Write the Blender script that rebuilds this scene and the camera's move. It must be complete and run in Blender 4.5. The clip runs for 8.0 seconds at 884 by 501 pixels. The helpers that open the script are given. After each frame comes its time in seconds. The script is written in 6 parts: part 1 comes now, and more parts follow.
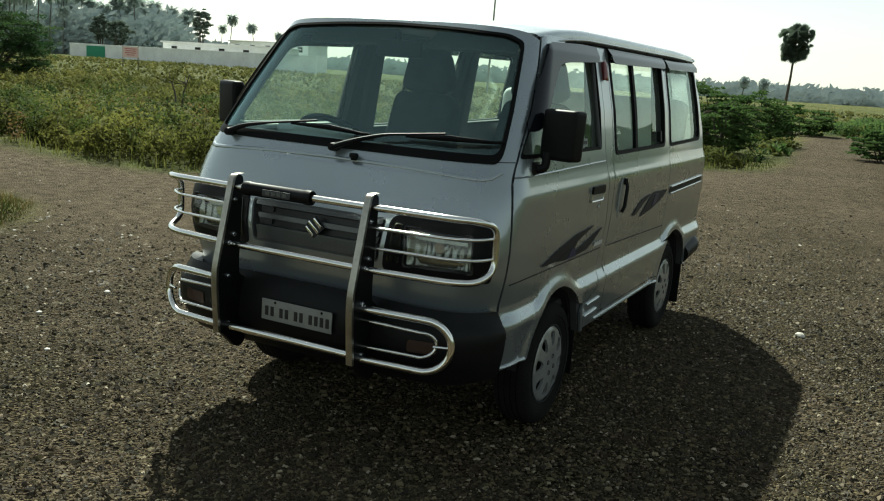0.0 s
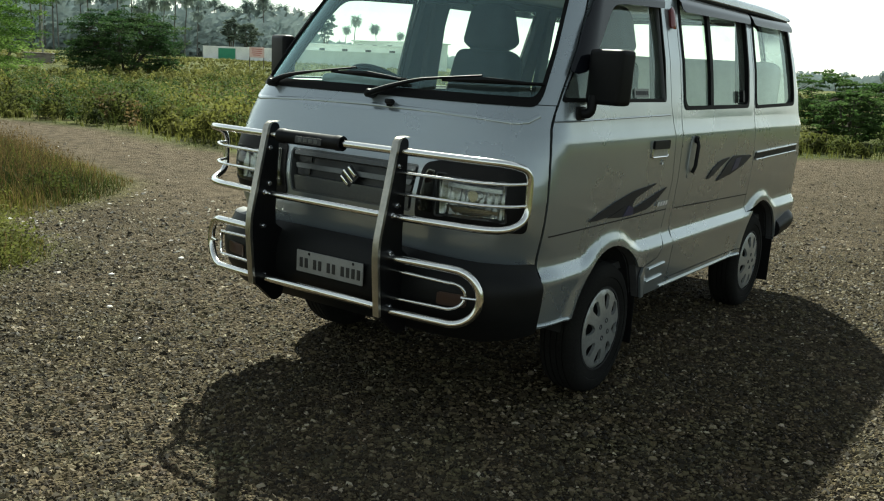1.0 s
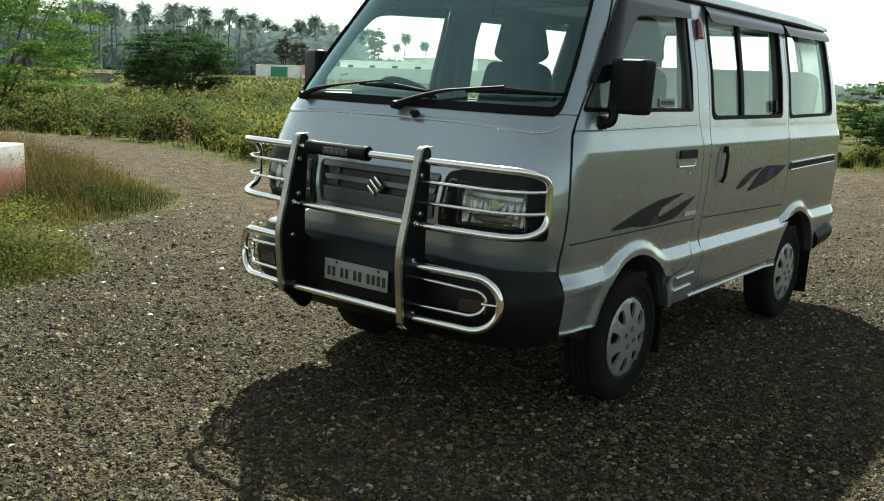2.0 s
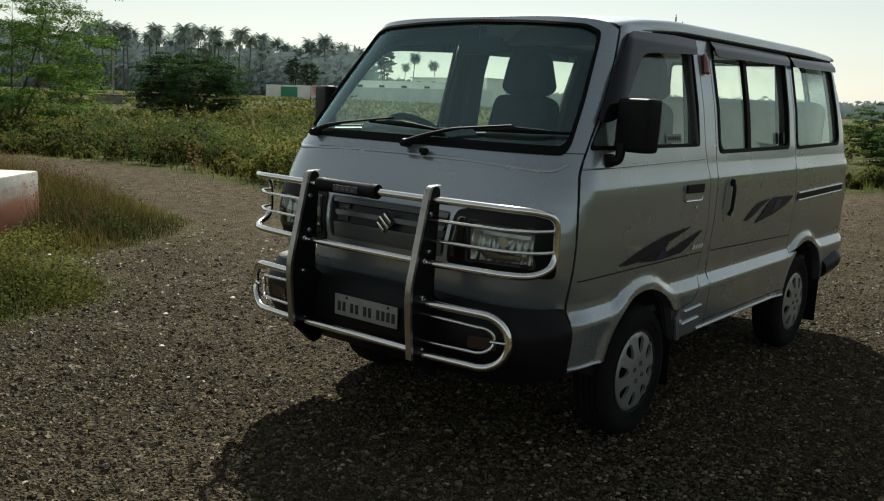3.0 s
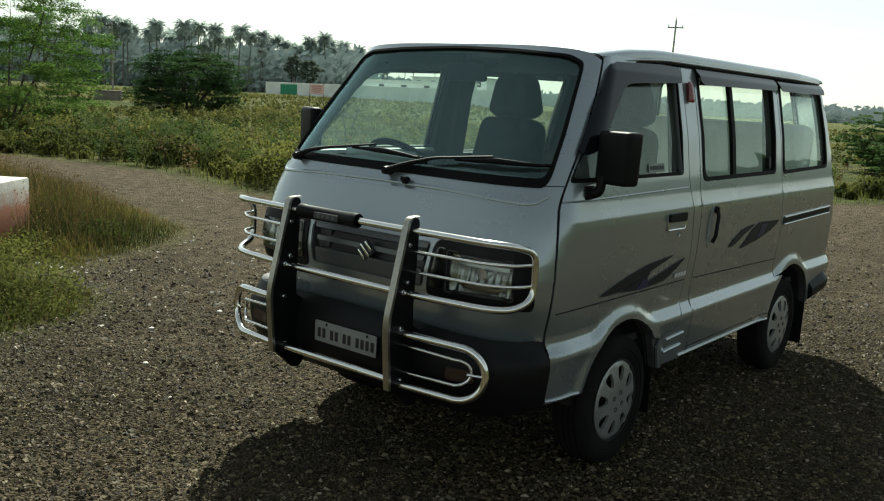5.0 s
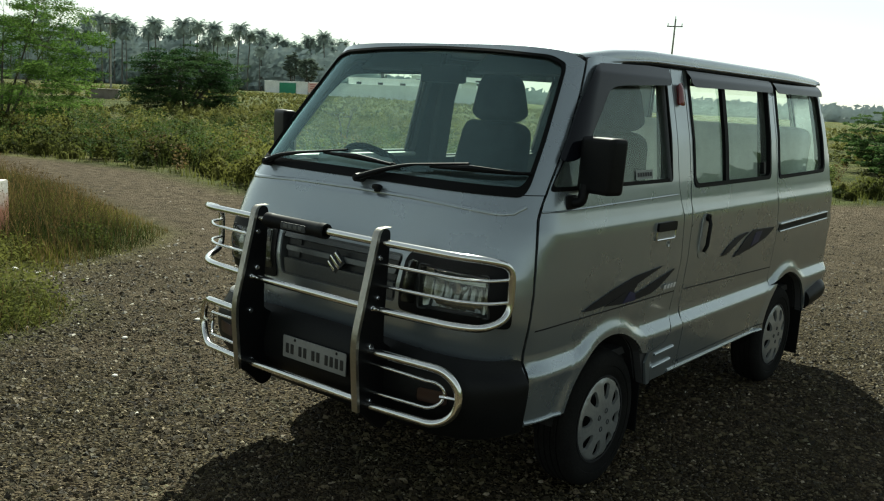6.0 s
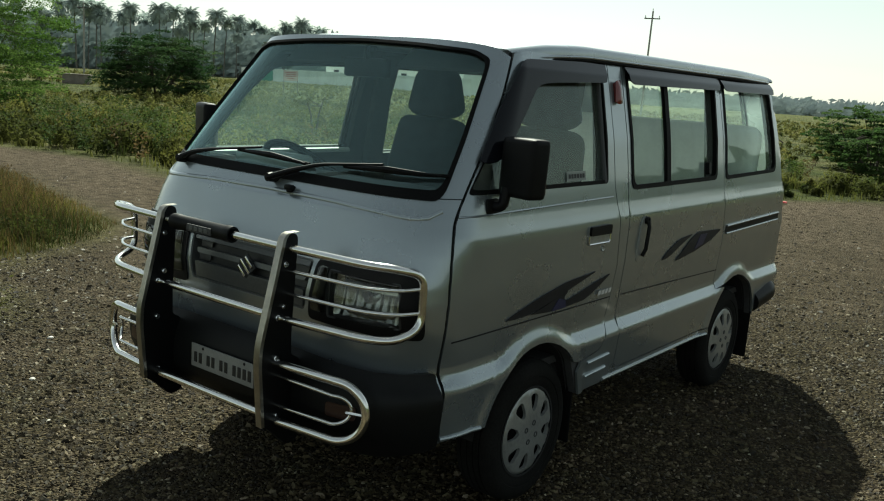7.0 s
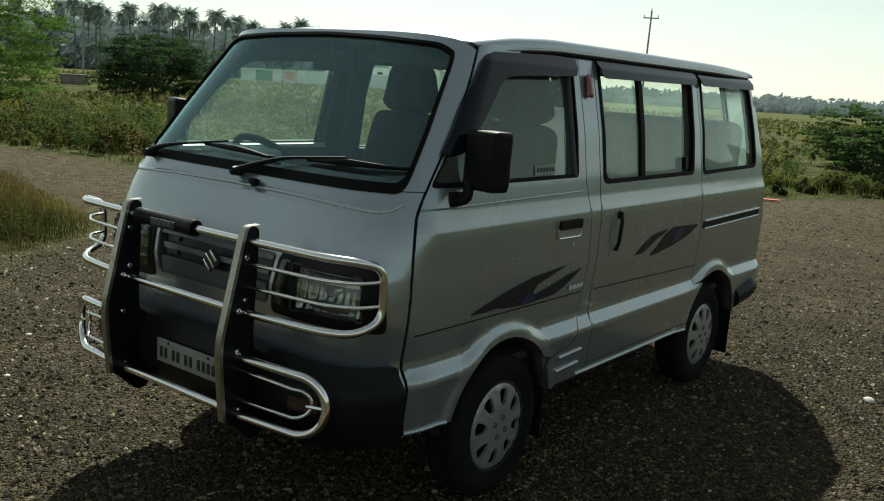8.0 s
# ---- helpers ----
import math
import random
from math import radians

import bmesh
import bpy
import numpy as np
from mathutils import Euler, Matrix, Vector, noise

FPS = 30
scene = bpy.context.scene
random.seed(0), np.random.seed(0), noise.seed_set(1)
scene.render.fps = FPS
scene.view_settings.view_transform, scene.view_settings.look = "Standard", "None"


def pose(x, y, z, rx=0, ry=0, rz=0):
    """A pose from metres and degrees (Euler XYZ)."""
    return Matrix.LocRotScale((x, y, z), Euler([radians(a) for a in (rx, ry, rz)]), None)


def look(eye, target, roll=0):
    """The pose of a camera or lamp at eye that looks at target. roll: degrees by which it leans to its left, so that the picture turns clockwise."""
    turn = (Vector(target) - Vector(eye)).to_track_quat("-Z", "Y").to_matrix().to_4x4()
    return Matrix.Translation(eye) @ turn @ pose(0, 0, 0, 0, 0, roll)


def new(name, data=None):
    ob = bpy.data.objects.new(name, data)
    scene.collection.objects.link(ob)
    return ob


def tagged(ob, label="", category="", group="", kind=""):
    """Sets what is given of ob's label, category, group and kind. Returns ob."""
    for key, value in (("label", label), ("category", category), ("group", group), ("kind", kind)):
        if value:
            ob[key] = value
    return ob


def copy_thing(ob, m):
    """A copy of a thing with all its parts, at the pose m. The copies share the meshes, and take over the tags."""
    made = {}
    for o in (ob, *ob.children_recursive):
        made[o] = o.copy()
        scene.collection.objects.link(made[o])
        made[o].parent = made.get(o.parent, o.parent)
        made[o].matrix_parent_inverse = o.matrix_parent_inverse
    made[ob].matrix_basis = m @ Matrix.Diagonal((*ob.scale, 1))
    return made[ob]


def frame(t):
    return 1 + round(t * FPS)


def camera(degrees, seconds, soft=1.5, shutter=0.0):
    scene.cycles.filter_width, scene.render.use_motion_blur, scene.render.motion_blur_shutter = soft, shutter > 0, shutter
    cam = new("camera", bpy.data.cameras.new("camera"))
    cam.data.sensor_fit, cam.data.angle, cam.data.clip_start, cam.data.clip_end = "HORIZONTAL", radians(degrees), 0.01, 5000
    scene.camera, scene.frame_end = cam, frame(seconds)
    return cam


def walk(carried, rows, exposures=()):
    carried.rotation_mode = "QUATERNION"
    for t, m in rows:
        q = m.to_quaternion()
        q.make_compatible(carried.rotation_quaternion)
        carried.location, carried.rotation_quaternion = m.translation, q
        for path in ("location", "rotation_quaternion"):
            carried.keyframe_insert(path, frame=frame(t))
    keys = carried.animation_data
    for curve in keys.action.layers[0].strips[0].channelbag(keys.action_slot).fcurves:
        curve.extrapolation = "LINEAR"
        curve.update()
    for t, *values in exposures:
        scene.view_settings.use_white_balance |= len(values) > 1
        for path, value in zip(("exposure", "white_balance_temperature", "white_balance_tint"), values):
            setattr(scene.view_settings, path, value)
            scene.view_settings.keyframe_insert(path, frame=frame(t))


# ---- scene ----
cam = camera(52.4, 8.0, soft=1.15)
PATH = [
    (0, (1.885, -2.761, 1.404), (0.983, -1.018, 1.022), 3.6),
    (0.5, (1.954, -2.591, 1.324), (0.96, -0.897, 0.948), 3.6),
    (1, (2.077, -2.494, 1.222), (0.951, -0.889, 0.823), 2.9),
    (1.5, (2.154, -2.477, 1.189), (0.96, -0.921, 0.798), 2.7),
    (3, (2.196, -2.5, 1.279), (0.955, -0.966, 0.949), 2.1),
    (3.5, (2.171, -2.48, 1.293), (0.923, -0.95, 0.974), 2.2),
    (4, (2.2, -2.471, 1.349), (0.953, -0.941, 1.027), 2.7),
    (4.5, (2.239, -2.475, 1.379), (1.001, -0.94, 1.05), 2.8),
    (6, (2.181, -2.251, 1.409), (0.945, -0.714, 1.074), 2.9),
    (6.5, (2.163, -2.109, 1.433), (0.952, -0.556, 1.083), 3.5),
    (7, (2.23, -1.995, 1.443), (1.036, -0.43, 1.088), 3.6),
    (7.5, (2.291, -1.935, 1.435), (1.098, -0.37, 1.08), 3.5),
    (8, (2.315, -1.917, 1.427), (1.12, -0.352, 1.072), 3.5),
]
# the clip's own automatic exposure, in stops, with its slightly green and cool balance
EXPOSURE = [(0, 1.09, 6500, -6), (0.5, 0.98, 6480, -4), (1, 1.46, 6480, -4), (1.5, 1.82, 6480, -4), (2.8, 0.95, 6550, 0), (3.0, 0.70, 6590, 3), (3.5, 0.58, 6600, 3), (4, 0.89, 6550, -2), (4.5, 1.00, 6520, -4), (6, 1.06, 6500, -6), (6.5, 0.98, 6500, -6), (8, 0.83, 6540, -6)]
walk(cam, [(t, look(eye, target, roll)) for t, eye, target, roll in PATH], EXPOSURE)

# ---------- world, sun ----------
SUN_WAY = Vector((-0.62, 0.75, 1.0)).normalized()      # towards the sun
SUN_EL = math.asin(SUN_WAY.z)
SUN_ROT = math.atan2(SUN_WAY.x, SUN_WAY.y)
world = bpy.data.worlds.new("hazy_morning_sky")
scene.world = world
world.use_nodes = True
wn = world.node_tree
sky = wn.nodes.new("ShaderNodeTexSky")
sky.sky_type = "NISHITA"
sky.sun_disc = False
sky.sun_elevation = SUN_EL
sky.sun_rotation = SUN_ROT
sky.air_density, sky.dust_density, sky.ozone_density = 1.2, 0.5, 1.6
wn.nodes["Background"].inputs["Strength"].default_value = 0.061
haze = wn.nodes.new("ShaderNodeHueSaturation")          # thin milky haze takes the colour out of the sky
haze.inputs["Saturation"].default_value = 0.36
wn.links.new(sky.outputs["Color"], haze.inputs["Color"])
wn.links.new(haze.outputs["Color"], wn.nodes["Background"].inputs["Color"])

sun_data = bpy.data.lights.new("sun", "SUN")
sun_data.energy, sun_data.angle, sun_data.color = 5.0, radians(0.6), (1.0, 0.96, 0.88)
sun = new("sun", sun_data)
sun.matrix_world = look((-30, 40, 50), (-30 - SUN_WAY.x, 40 - SUN_WAY.y, 50 - SUN_WAY.z))

# ---------- materials ----------
def material(name, base, rough=0.6, metal=0.0, coat=0.0, spread=0.0, scale=8.0, fine=60.0, bump=0.0, spec=0.5, dark=None):
    """A principled surface whose colour varies at two scales, with fine relief."""
    m = bpy.data.materials.new(name)
    m.use_nodes = True
    nt = m.node_tree
    b = nt.nodes["Principled BSDF"]
    b.inputs["Roughness"].default_value = rough
    b.inputs["Metallic"].default_value = metal
    b.inputs["Coat Weight"].default_value = coat
    b.inputs["Coat Roughness"].default_value = 0.05
    b.inputs["Specular IOR Level"].default_value = spec
    b.inputs["Base Color"].default_value = (*base, 1)
    if spread or bump:
        co = nt.nodes.new("ShaderNodeTexCoord")
        n1 = nt.nodes.new("ShaderNodeTexNoise")
        n1.inputs["Scale"].default_value, n1.inputs["Detail"].default_value = scale, 4
        n2 = nt.nodes.new("ShaderNodeTexNoise")
        n2.inputs["Scale"].default_value, n2.inputs["Detail"].default_value = fine, 3
        nt.links.new(co.outputs["Object"], n1.inputs["Vector"])
        nt.links.new(co.outputs["Object"], n2.inputs["Vector"])
        add = nt.nodes.new("ShaderNodeMath")
        add.operation = "MULTIPLY_ADD"
        nt.links.new(n2.outputs["Fac"], add.inputs[0])
        add.inputs[1].default_value = 0.5
        half = nt.nodes.new("ShaderNodeMath")
        half.operation = "MULTIPLY"
        nt.links.new(n1.outputs["Fac"], half.inputs[0])
        half.inputs[1].default_value = 0.5
        nt.links.new(half.outputs[0], add.inputs[2])
        if spread:
            ramp = nt.nodes.new("ShaderNodeValToRGB")
            lo = dark or tuple(c * (1 - spread) for c in base)
            hi = tuple(min(1, c * (1 + spread)) for c in base)
            ramp.color_ramp.elements[0].position, ramp.color_ramp.elements[0].color = 0.33, (*lo, 1)
            ramp.color_ramp.elements[1].position, ramp.color_ramp.elements[1].color = 0.67, (*hi, 1)
            nt.links.new(add.outputs[0], ramp.inputs["Fac"])
            nt.links.new(ramp.outputs["Color"], b.inputs["Base Color"])
        if bump:
            bp = nt.nodes.new("ShaderNodeBump")
            bp.inputs["Strength"].default_value, bp.inputs["Distance"].default_value = 0.6, bump
            nt.links.new(add.outputs[0], bp.inputs["Height"])
            nt.links.new(bp.outputs["Normal"], b.inputs["Normal"])
    return m


def paint_material(name, base, dusty):
    """Metallic car paint: flakes, clear coat and a film of road dust that thickens in patches."""
    m = bpy.data.materials.new(name)
    m.use_nodes = True
    nt = m.node_tree
    b = nt.nodes["Principled BSDF"]
    b.inputs["Metallic"].default_value, b.inputs["Roughness"].default_value = 0.70, 0.28
    b.inputs["Coat Weight"].default_value, b.inputs["Coat Roughness"].default_value = 0.9, 0.07
    co = nt.nodes.new("ShaderNodeTexCoord")
    patch = nt.nodes.new("ShaderNodeTexNoise")
    patch.inputs["Scale"].default_value, patch.inputs["Detail"].default_value = 3.5, 6
    flake = nt.nodes.new("ShaderNodeTexNoise")
    flake.inputs["Scale"].default_value = 900
    for n in (patch, flake):
        nt.links.new(co.outputs["Object"], n.inputs["Vector"])
    ramp = nt.nodes.new("ShaderNodeValToRGB")
    ramp.color_ramp.elements[0].position, ramp.color_ramp.elements[0].color = 0.42, (0, 0, 0, 1)
    ramp.color_ramp.elements[1].position, ramp.color_ramp.elements[1].color = 0.75, (dusty, dusty, dusty, 1)
    nt.links.new(patch.outputs["Fac"], ramp.inputs["Fac"])
    mix = nt.nodes.new("ShaderNodeMix")
    mix.data_type = "RGBA"
    nt.links.new(ramp.outputs["Color"], mix.inputs["Factor"])
    fl = nt.nodes.new("ShaderNodeValToRGB")
    fl.color_ramp.elements[0].position, fl.color_ramp.elements[0].color = 0.3, (*[c * 0.88 for c in base], 1)
    fl.color_ramp.elements[1].position, fl.color_ramp.elements[1].color = 0.7, (*[c * 1.1 for c in base], 1)
    nt.links.new(flake.outputs["Fac"], fl.inputs["Fac"])
    nt.links.new(fl.outputs["Color"], mix.inputs["A"])
    mix.inputs["B"].default_value = (0.27, 0.265, 0.235, 1)
    nt.links.new(mix.outputs["Result"], b.inputs["Base Color"])
    rr = nt.nodes.new("ShaderNodeMapRange")
    rr.inputs["From Min"].default_value, rr.inputs["From Max"].default_value = 0.35, 0.75
    rr.inputs["To Min"].default_value, rr.inputs["To Max"].default_value = 0.25, 0.37
    nt.links.new(patch.outputs["Fac"], rr.inputs["Value"])
    nt.links.new(rr.outputs["Result"], b.inputs["Roughness"])
    return m


def glass_material(name, tint, dust, gloss_at=0.05, sheen=(1, 1, 1)):
    """A pane: clear, mirror-like by its Fresnel gloss, with a thin uneven film of dust."""
    m = bpy.data.materials.new(name)
    m.use_nodes = True
    nt = m.node_tree
    nt.nodes.remove(nt.nodes["Principled BSDF"])
    out = nt.nodes["Material Output"]
    clear = nt.nodes.new("ShaderNodeBsdfTransparent")
    clear.inputs["Color"].default_value = (*tint, 1)
    gloss = nt.nodes.new("ShaderNodeBsdfGlossy")
    gloss.inputs["Roughness"].default_value = 0.0
    gloss.inputs["Color"].default_value = (*sheen, 1)
    edge = nt.nodes.new("ShaderNodeLayerWeight")
    edge.inputs["Blend"].default_value = 0.5
    power = nt.nodes.new("ShaderNodeMath")
    power.operation = "POWER"
    power.inputs[1].default_value = 5.0
    nt.links.new(edge.outputs["Facing"], power.inputs[0])
    twice = nt.nodes.new("ShaderNodeMath")
    twice.operation, twice.use_clamp = "MULTIPLY_ADD", True
    twice.inputs[1].default_value, twice.inputs[2].default_value = 0.9, gloss_at
    nt.links.new(power.outputs[0], twice.inputs[0])
    m1 = nt.nodes.new("ShaderNodeMixShader")
    nt.links.new(twice.outputs[0], m1.inputs["Fac"])
    nt.links.new(clear.outputs[0], m1.inputs[1])
    nt.links.new(gloss.outputs[0], m1.inputs[2])
    lit = nt.nodes.new("ShaderNodeBsdfDiffuse")
    lit.inputs["Color"].default_value = (0.50, 0.55, 0.50, 1)
    shine = nt.nodes.new("ShaderNodeBsdfTranslucent")
    shine.inputs["Color"].default_value = (0.50, 0.55, 0.50, 1)
    film = nt.nodes.new("ShaderNodeMixShader")
    film.inputs["Fac"].default_value = 0.5
    nt.links.new(lit.outputs[0], film.inputs[1])
    nt.links.new(shine.outputs[0], film.inputs[2])
    co = nt.nodes.new("ShaderNodeTexCoord")
    noi = nt.nodes.new("ShaderNodeTexNoise")
    noi.inputs["Scale"].default_value, noi.inputs["Detail"].default_value = 6, 6
    nt.links.new(co.outputs["Object"], noi.inputs["Vector"])
    mr = nt.nodes.new("ShaderNodeMapRange")
    mr.inputs["From Min"].default_value, mr.inputs["From Max"].default_value = 0.3, 0.7
    mr.inputs["To Min"].default_value, mr.inputs["To Max"].default_value = dust * 0.6, dust * 1.4
    nt.links.new(noi.outputs["Fac"], mr.inputs["Value"])
    m2 = nt.nodes.new("ShaderNodeMixShader")
    nt.links.new(mr.outputs["Result"], m2.inputs["Fac"])
    nt.links.new(m1.outputs[0], m2.inputs[1])
    nt.links.new(film.outputs[0], m2.inputs[2])
    nt.links.new(m2.outputs[0], out.inputs["Surface"])
    return m


def leaf_material(name, low, high, through_it=0.35):
    """Leaves or blades: colour differs from one to the next, some light comes through them."""
    m = bpy.data.materials.new(name)
    m.use_nodes = True
    nt = m.node_tree
    b = nt.nodes["Principled BSDF"]
    b.inputs["Roughness"].default_value = 0.8
    b.inputs["Specular IOR Level"].default_value = 0.06
    geo = nt.nodes.new("ShaderNodeNewGeometry")
    co = nt.nodes.new("ShaderNodeTexCoord")
    noi = nt.nodes.new("ShaderNodeTexNoise")
    noi.inputs["Scale"].default_value, noi.inputs["Detail"].default_value = 0.5, 4
    nt.links.new(co.outputs["Object"], noi.inputs["Vector"])
    mean = nt.nodes.new("ShaderNodeMath")
    mean.operation = "MULTIPLY_ADD"
    mean.inputs[1].default_value = 0.14
    nt.links.new(geo.outputs["Random Per Island"], mean.inputs[0])
    part2 = nt.nodes.new("ShaderNodeMath")
    part2.operation = "MULTIPLY_ADD"
    part2.inputs[1].default_value, part2.inputs[2].default_value = 1.9, -0.62
    nt.links.new(noi.outputs["Fac"], part2.inputs[0])
    nt.links.new(part2.outputs[0], mean.inputs[2])
    ramp = nt.nodes.new("ShaderNodeValToRGB")
    ramp.color_ramp.elements[0].position, ramp.color_ramp.elements[0].color = 0.15, (*low, 1)
    ramp.color_ramp.elements[1].position, ramp.color_ramp.elements[1].color = 0.85, (*high, 1)
    nt.links.new(mean.outputs[0], ramp.inputs["Fac"])
    nt.links.new(ramp.outputs["Color"], b.inputs["Base Color"])
    tr = nt.nodes.new("ShaderNodeBsdfTranslucent")
    nt.links.new(ramp.outputs["Color"], tr.inputs["Color"])
    mx = nt.nodes.new("ShaderNodeMixShader")
    mx.inputs["Fac"].default_value = through_it
    nt.links.new(b.outputs[0], mx.inputs[1])
    nt.links.new(tr.outputs[0], mx.inputs[2])
    nt.links.new(mx.outputs[0], nt.nodes["Material Output"].inputs["Surface"])
    return m


SILVER = paint_material("silver_metallic_paint", (0.312, 0.350, 0.366), 0.10)
BLACK_PLASTIC = material("black_plastic", (0.007, 0.007, 0.0074), 0.48, spread=0.3, scale=5, fine=300, bump=0.0004, spec=0.12)
# silver darkened in its colour, as the grille faces the dim ground
GRILLE_SHADED = material("shaded_grille_silver", (0.108, 0.114, 0.114), 0.36, metal=0.5, spread=0.15, scale=8, fine=90)
BUMPER_BLACK = material("weathered_black_bumper_plastic", (0.008, 0.0083, 0.0083), 0.42, spread=0.35, scale=6, fine=220, bump=0.0004, spec=0.14)
RUBBER = material("black_rubber", (0.005, 0.005, 0.005), 0.6, spread=0.2, fine=200, bump=0.0003, spec=0.08)
TYRE = material("dusty_tyre_rubber", (0.010, 0.0098, 0.0090), 0.9, spread=0.45, scale=7, fine=120, bump=0.0008, spec=0.10)
CHROME = material("polished_steel_tube", (0.78, 0.77, 0.74), 0.16, metal=1.0, spread=0.06, scale=12, fine=90)
STRIP_STEEL = material("dull_steel_strip", (0.66, 0.63, 0.56), 0.34, metal=1.0, spread=0.12, scale=10, fine=80)
BRIGHT = material("chrome_trim", (0.8, 0.8, 0.8), 0.1, metal=1.0)
BLACK_STEEL = material("black_painted_steel", (0.005, 0.005, 0.0055), 0.4, spec=0.2, spread=0.3, scale=10, fine=150, bump=0.0003)
COVER_SILVER = material("silver_plastic_wheel_cover", (0.34, 0.35, 0.34), 0.36, metal=0.55, spread=0.18, scale=9, fine=70)
DARK_CAVITY = material("dark_underbody", (0.012, 0.012, 0.012), 0.9, spread=0.4)
GREY_TRIM = material("grey_interior_trim", (0.05, 0.05, 0.052), 0.8, spread=0.15, bump=0.0004)
DASH = material("dashboard_plastic", (0.04, 0.041, 0.043), 0.65, spread=0.15, fine=200, bump=0.0004)
# dash plastic made pale in place of the sun on the dash top
SUNLIT_DASH = material("sunlit_dash_plastic", (0.30, 0.31, 0.30), 0.5, spread=0.1, fine=200)
# bench back whitened in colour to imitate sun on its top
SUNLIT_VINYL = material("sunlit_bench_vinyl", (0.80, 0.81, 0.78), 0.8, spread=0.08, scale=9, fine=60)
SEAT_CLOTH = material("dark_grey_seat_cloth", (0.032, 0.033, 0.036), 0.9, spread=0.25, scale=9, fine=30)
BENCH_VINYL = material("pale_grey_bench_vinyl", (0.55, 0.56, 0.53), 0.45, spread=0.12, scale=6, fine=80)
HEADLINER = material("pale_headliner", (0.30, 0.30, 0.29), 0.9, spread=0.1)
RED_LENS = material("red_lens_plastic", (0.15, 0.010, 0.008), 0.25, coat=0.5)
AMBER_LENS = material("amber_lens_plastic", (0.032, 0.013, 0.008), 0.3, coat=0.1)
PLATE_WHITE = material("dusty_white_plate", (0.22, 0.22, 0.205), 0.5, spread=0.12, scale=25, fine=200)
PLATE_BLACK = material("plate_black_enamel", (0.012, 0.012, 0.012), 0.5)
DECAL_DARK = material("charcoal_decal", (0.013, 0.013, 0.016), 0.55, spread=0.3, spec=0.3)
DECAL_BLUE = material("dark_blue_decal", (0.018, 0.020, 0.070), 0.4, spread=0.2)
DECAL_PALE = material("pale_decal_print", (0.6, 0.6, 0.6), 0.4)
MARK_GREY = material("grey_raised_mark", (0.085, 0.088, 0.085), 0.5)
STICKER = material("faded_sticker", (0.24, 0.26, 0.24), 0.6, spread=0.1, scale=20)
VISOR = material("smoked_acrylic_visor", (0.005, 0.0055, 0.008), 0.10, spec=0.20)
REFLECTOR = material("headlamp_reflector", (0.27, 0.285, 0.26), 0.24, metal=1.0, spread=0.3, scale=30, fine=120)
BEZEL = material("grey_lamp_bezel", (0.030, 0.031, 0.031), 0.42, metal=0.3, spread=0.2)
SCREEN_GLASS = glass_material("windscreen_glass", (0.86, 1.0, 0.96), 0.022, 0.09, (0.66, 0.97, 0.96))
SIDE_GLASS = glass_material("dusty_side_glass", (0.92, 1.0, 0.95), 0.11, 0.06, (0.85, 1.0, 0.95))
SMOKED_LENS = glass_material("smoked_lamp_glass", (0.35, 0.35, 0.33), 0.03)
LAMP_GLASS = glass_material("clear_lamp_glass", (0.93, 0.94, 0.93), 0.03)
MIRROR_GLASS = material("mirror_glass", (0.85, 0.86, 0.86), 0.02, metal=1.0)

# ---------- building tools ----------
from mathutils import geometry

def link(name, mesh, parent=None, label=""):
    ob = new(name, mesh)
    if parent:
        ob.parent = parent
    if label:
        tagged(ob, label)
    return ob


def thing(name, label, category, at=(0, 0, 0), group="", kind="", turn=0.0):
    ob = new(name)
    ob.empty_display_size = 0.2
    ob.location = at
    ob.rotation_euler = (0, 0, radians(turn))
    return tagged(ob, label, category, group, kind)


def part(name, bm, mat, parent=None, label="", smooth=True):
    """Links a bmesh as one mesh object under a thing or a part."""
    me = bpy.data.meshes.new(name)
    bmesh.ops.recalc_face_normals(bm, faces=bm.faces)
    bm.to_mesh(me)
    bm.free()
    me.materials.append(mat)
    if smooth:
        for p in me.polygons:
            p.use_smooth = True
        me.set_sharp_from_angle(angle=radians(38))
    return link(name, me, parent, label)


def raw(name, verts, faces, mat, parent=None, label="", smooth=False, normals=None):
    """A mesh from numpy arrays of corners and of faces that all have as many corners; normals: one for each corner."""
    me = bpy.data.meshes.new(name)
    verts, faces = np.asarray(verts, np.float32), np.asarray(faces, np.int32)
    k = faces.shape[1]
    if normals is not None:                     # turn every face to the side of its normals
        normals = np.asarray(normals, np.float32)
        n_ = np.cross(verts[faces[:, 1]] - verts[faces[:, 0]], verts[faces[:, 2]] - verts[faces[:, 0]])
        back_ = (n_ * normals[faces[:, 0]]).sum(1) < 0
        faces[back_] = faces[back_][:, ::-1]
    me.vertices.add(len(verts))
    me.vertices.foreach_set("co", verts.ravel())
    me.loops.add(faces.size)
    me.loops.foreach_set("vertex_index", faces.ravel())
    me.polygons.add(len(faces))
    me.polygons.foreach_set("loop_start", np.arange(0, faces.size, k, dtype=np.int32))
    me.polygons.foreach_set("use_smooth", np.full(len(faces), smooth))
    me.update(calc_edges=True)
    if normals is not None:
        me.polygons.foreach_set("use_smooth", np.full(len(faces), True))
        me.normals_split_custom_set_from_vertices(np.asarray(normals, np.float32).tolist())
    me.materials.append(mat)
    return link(name, me, parent, label)


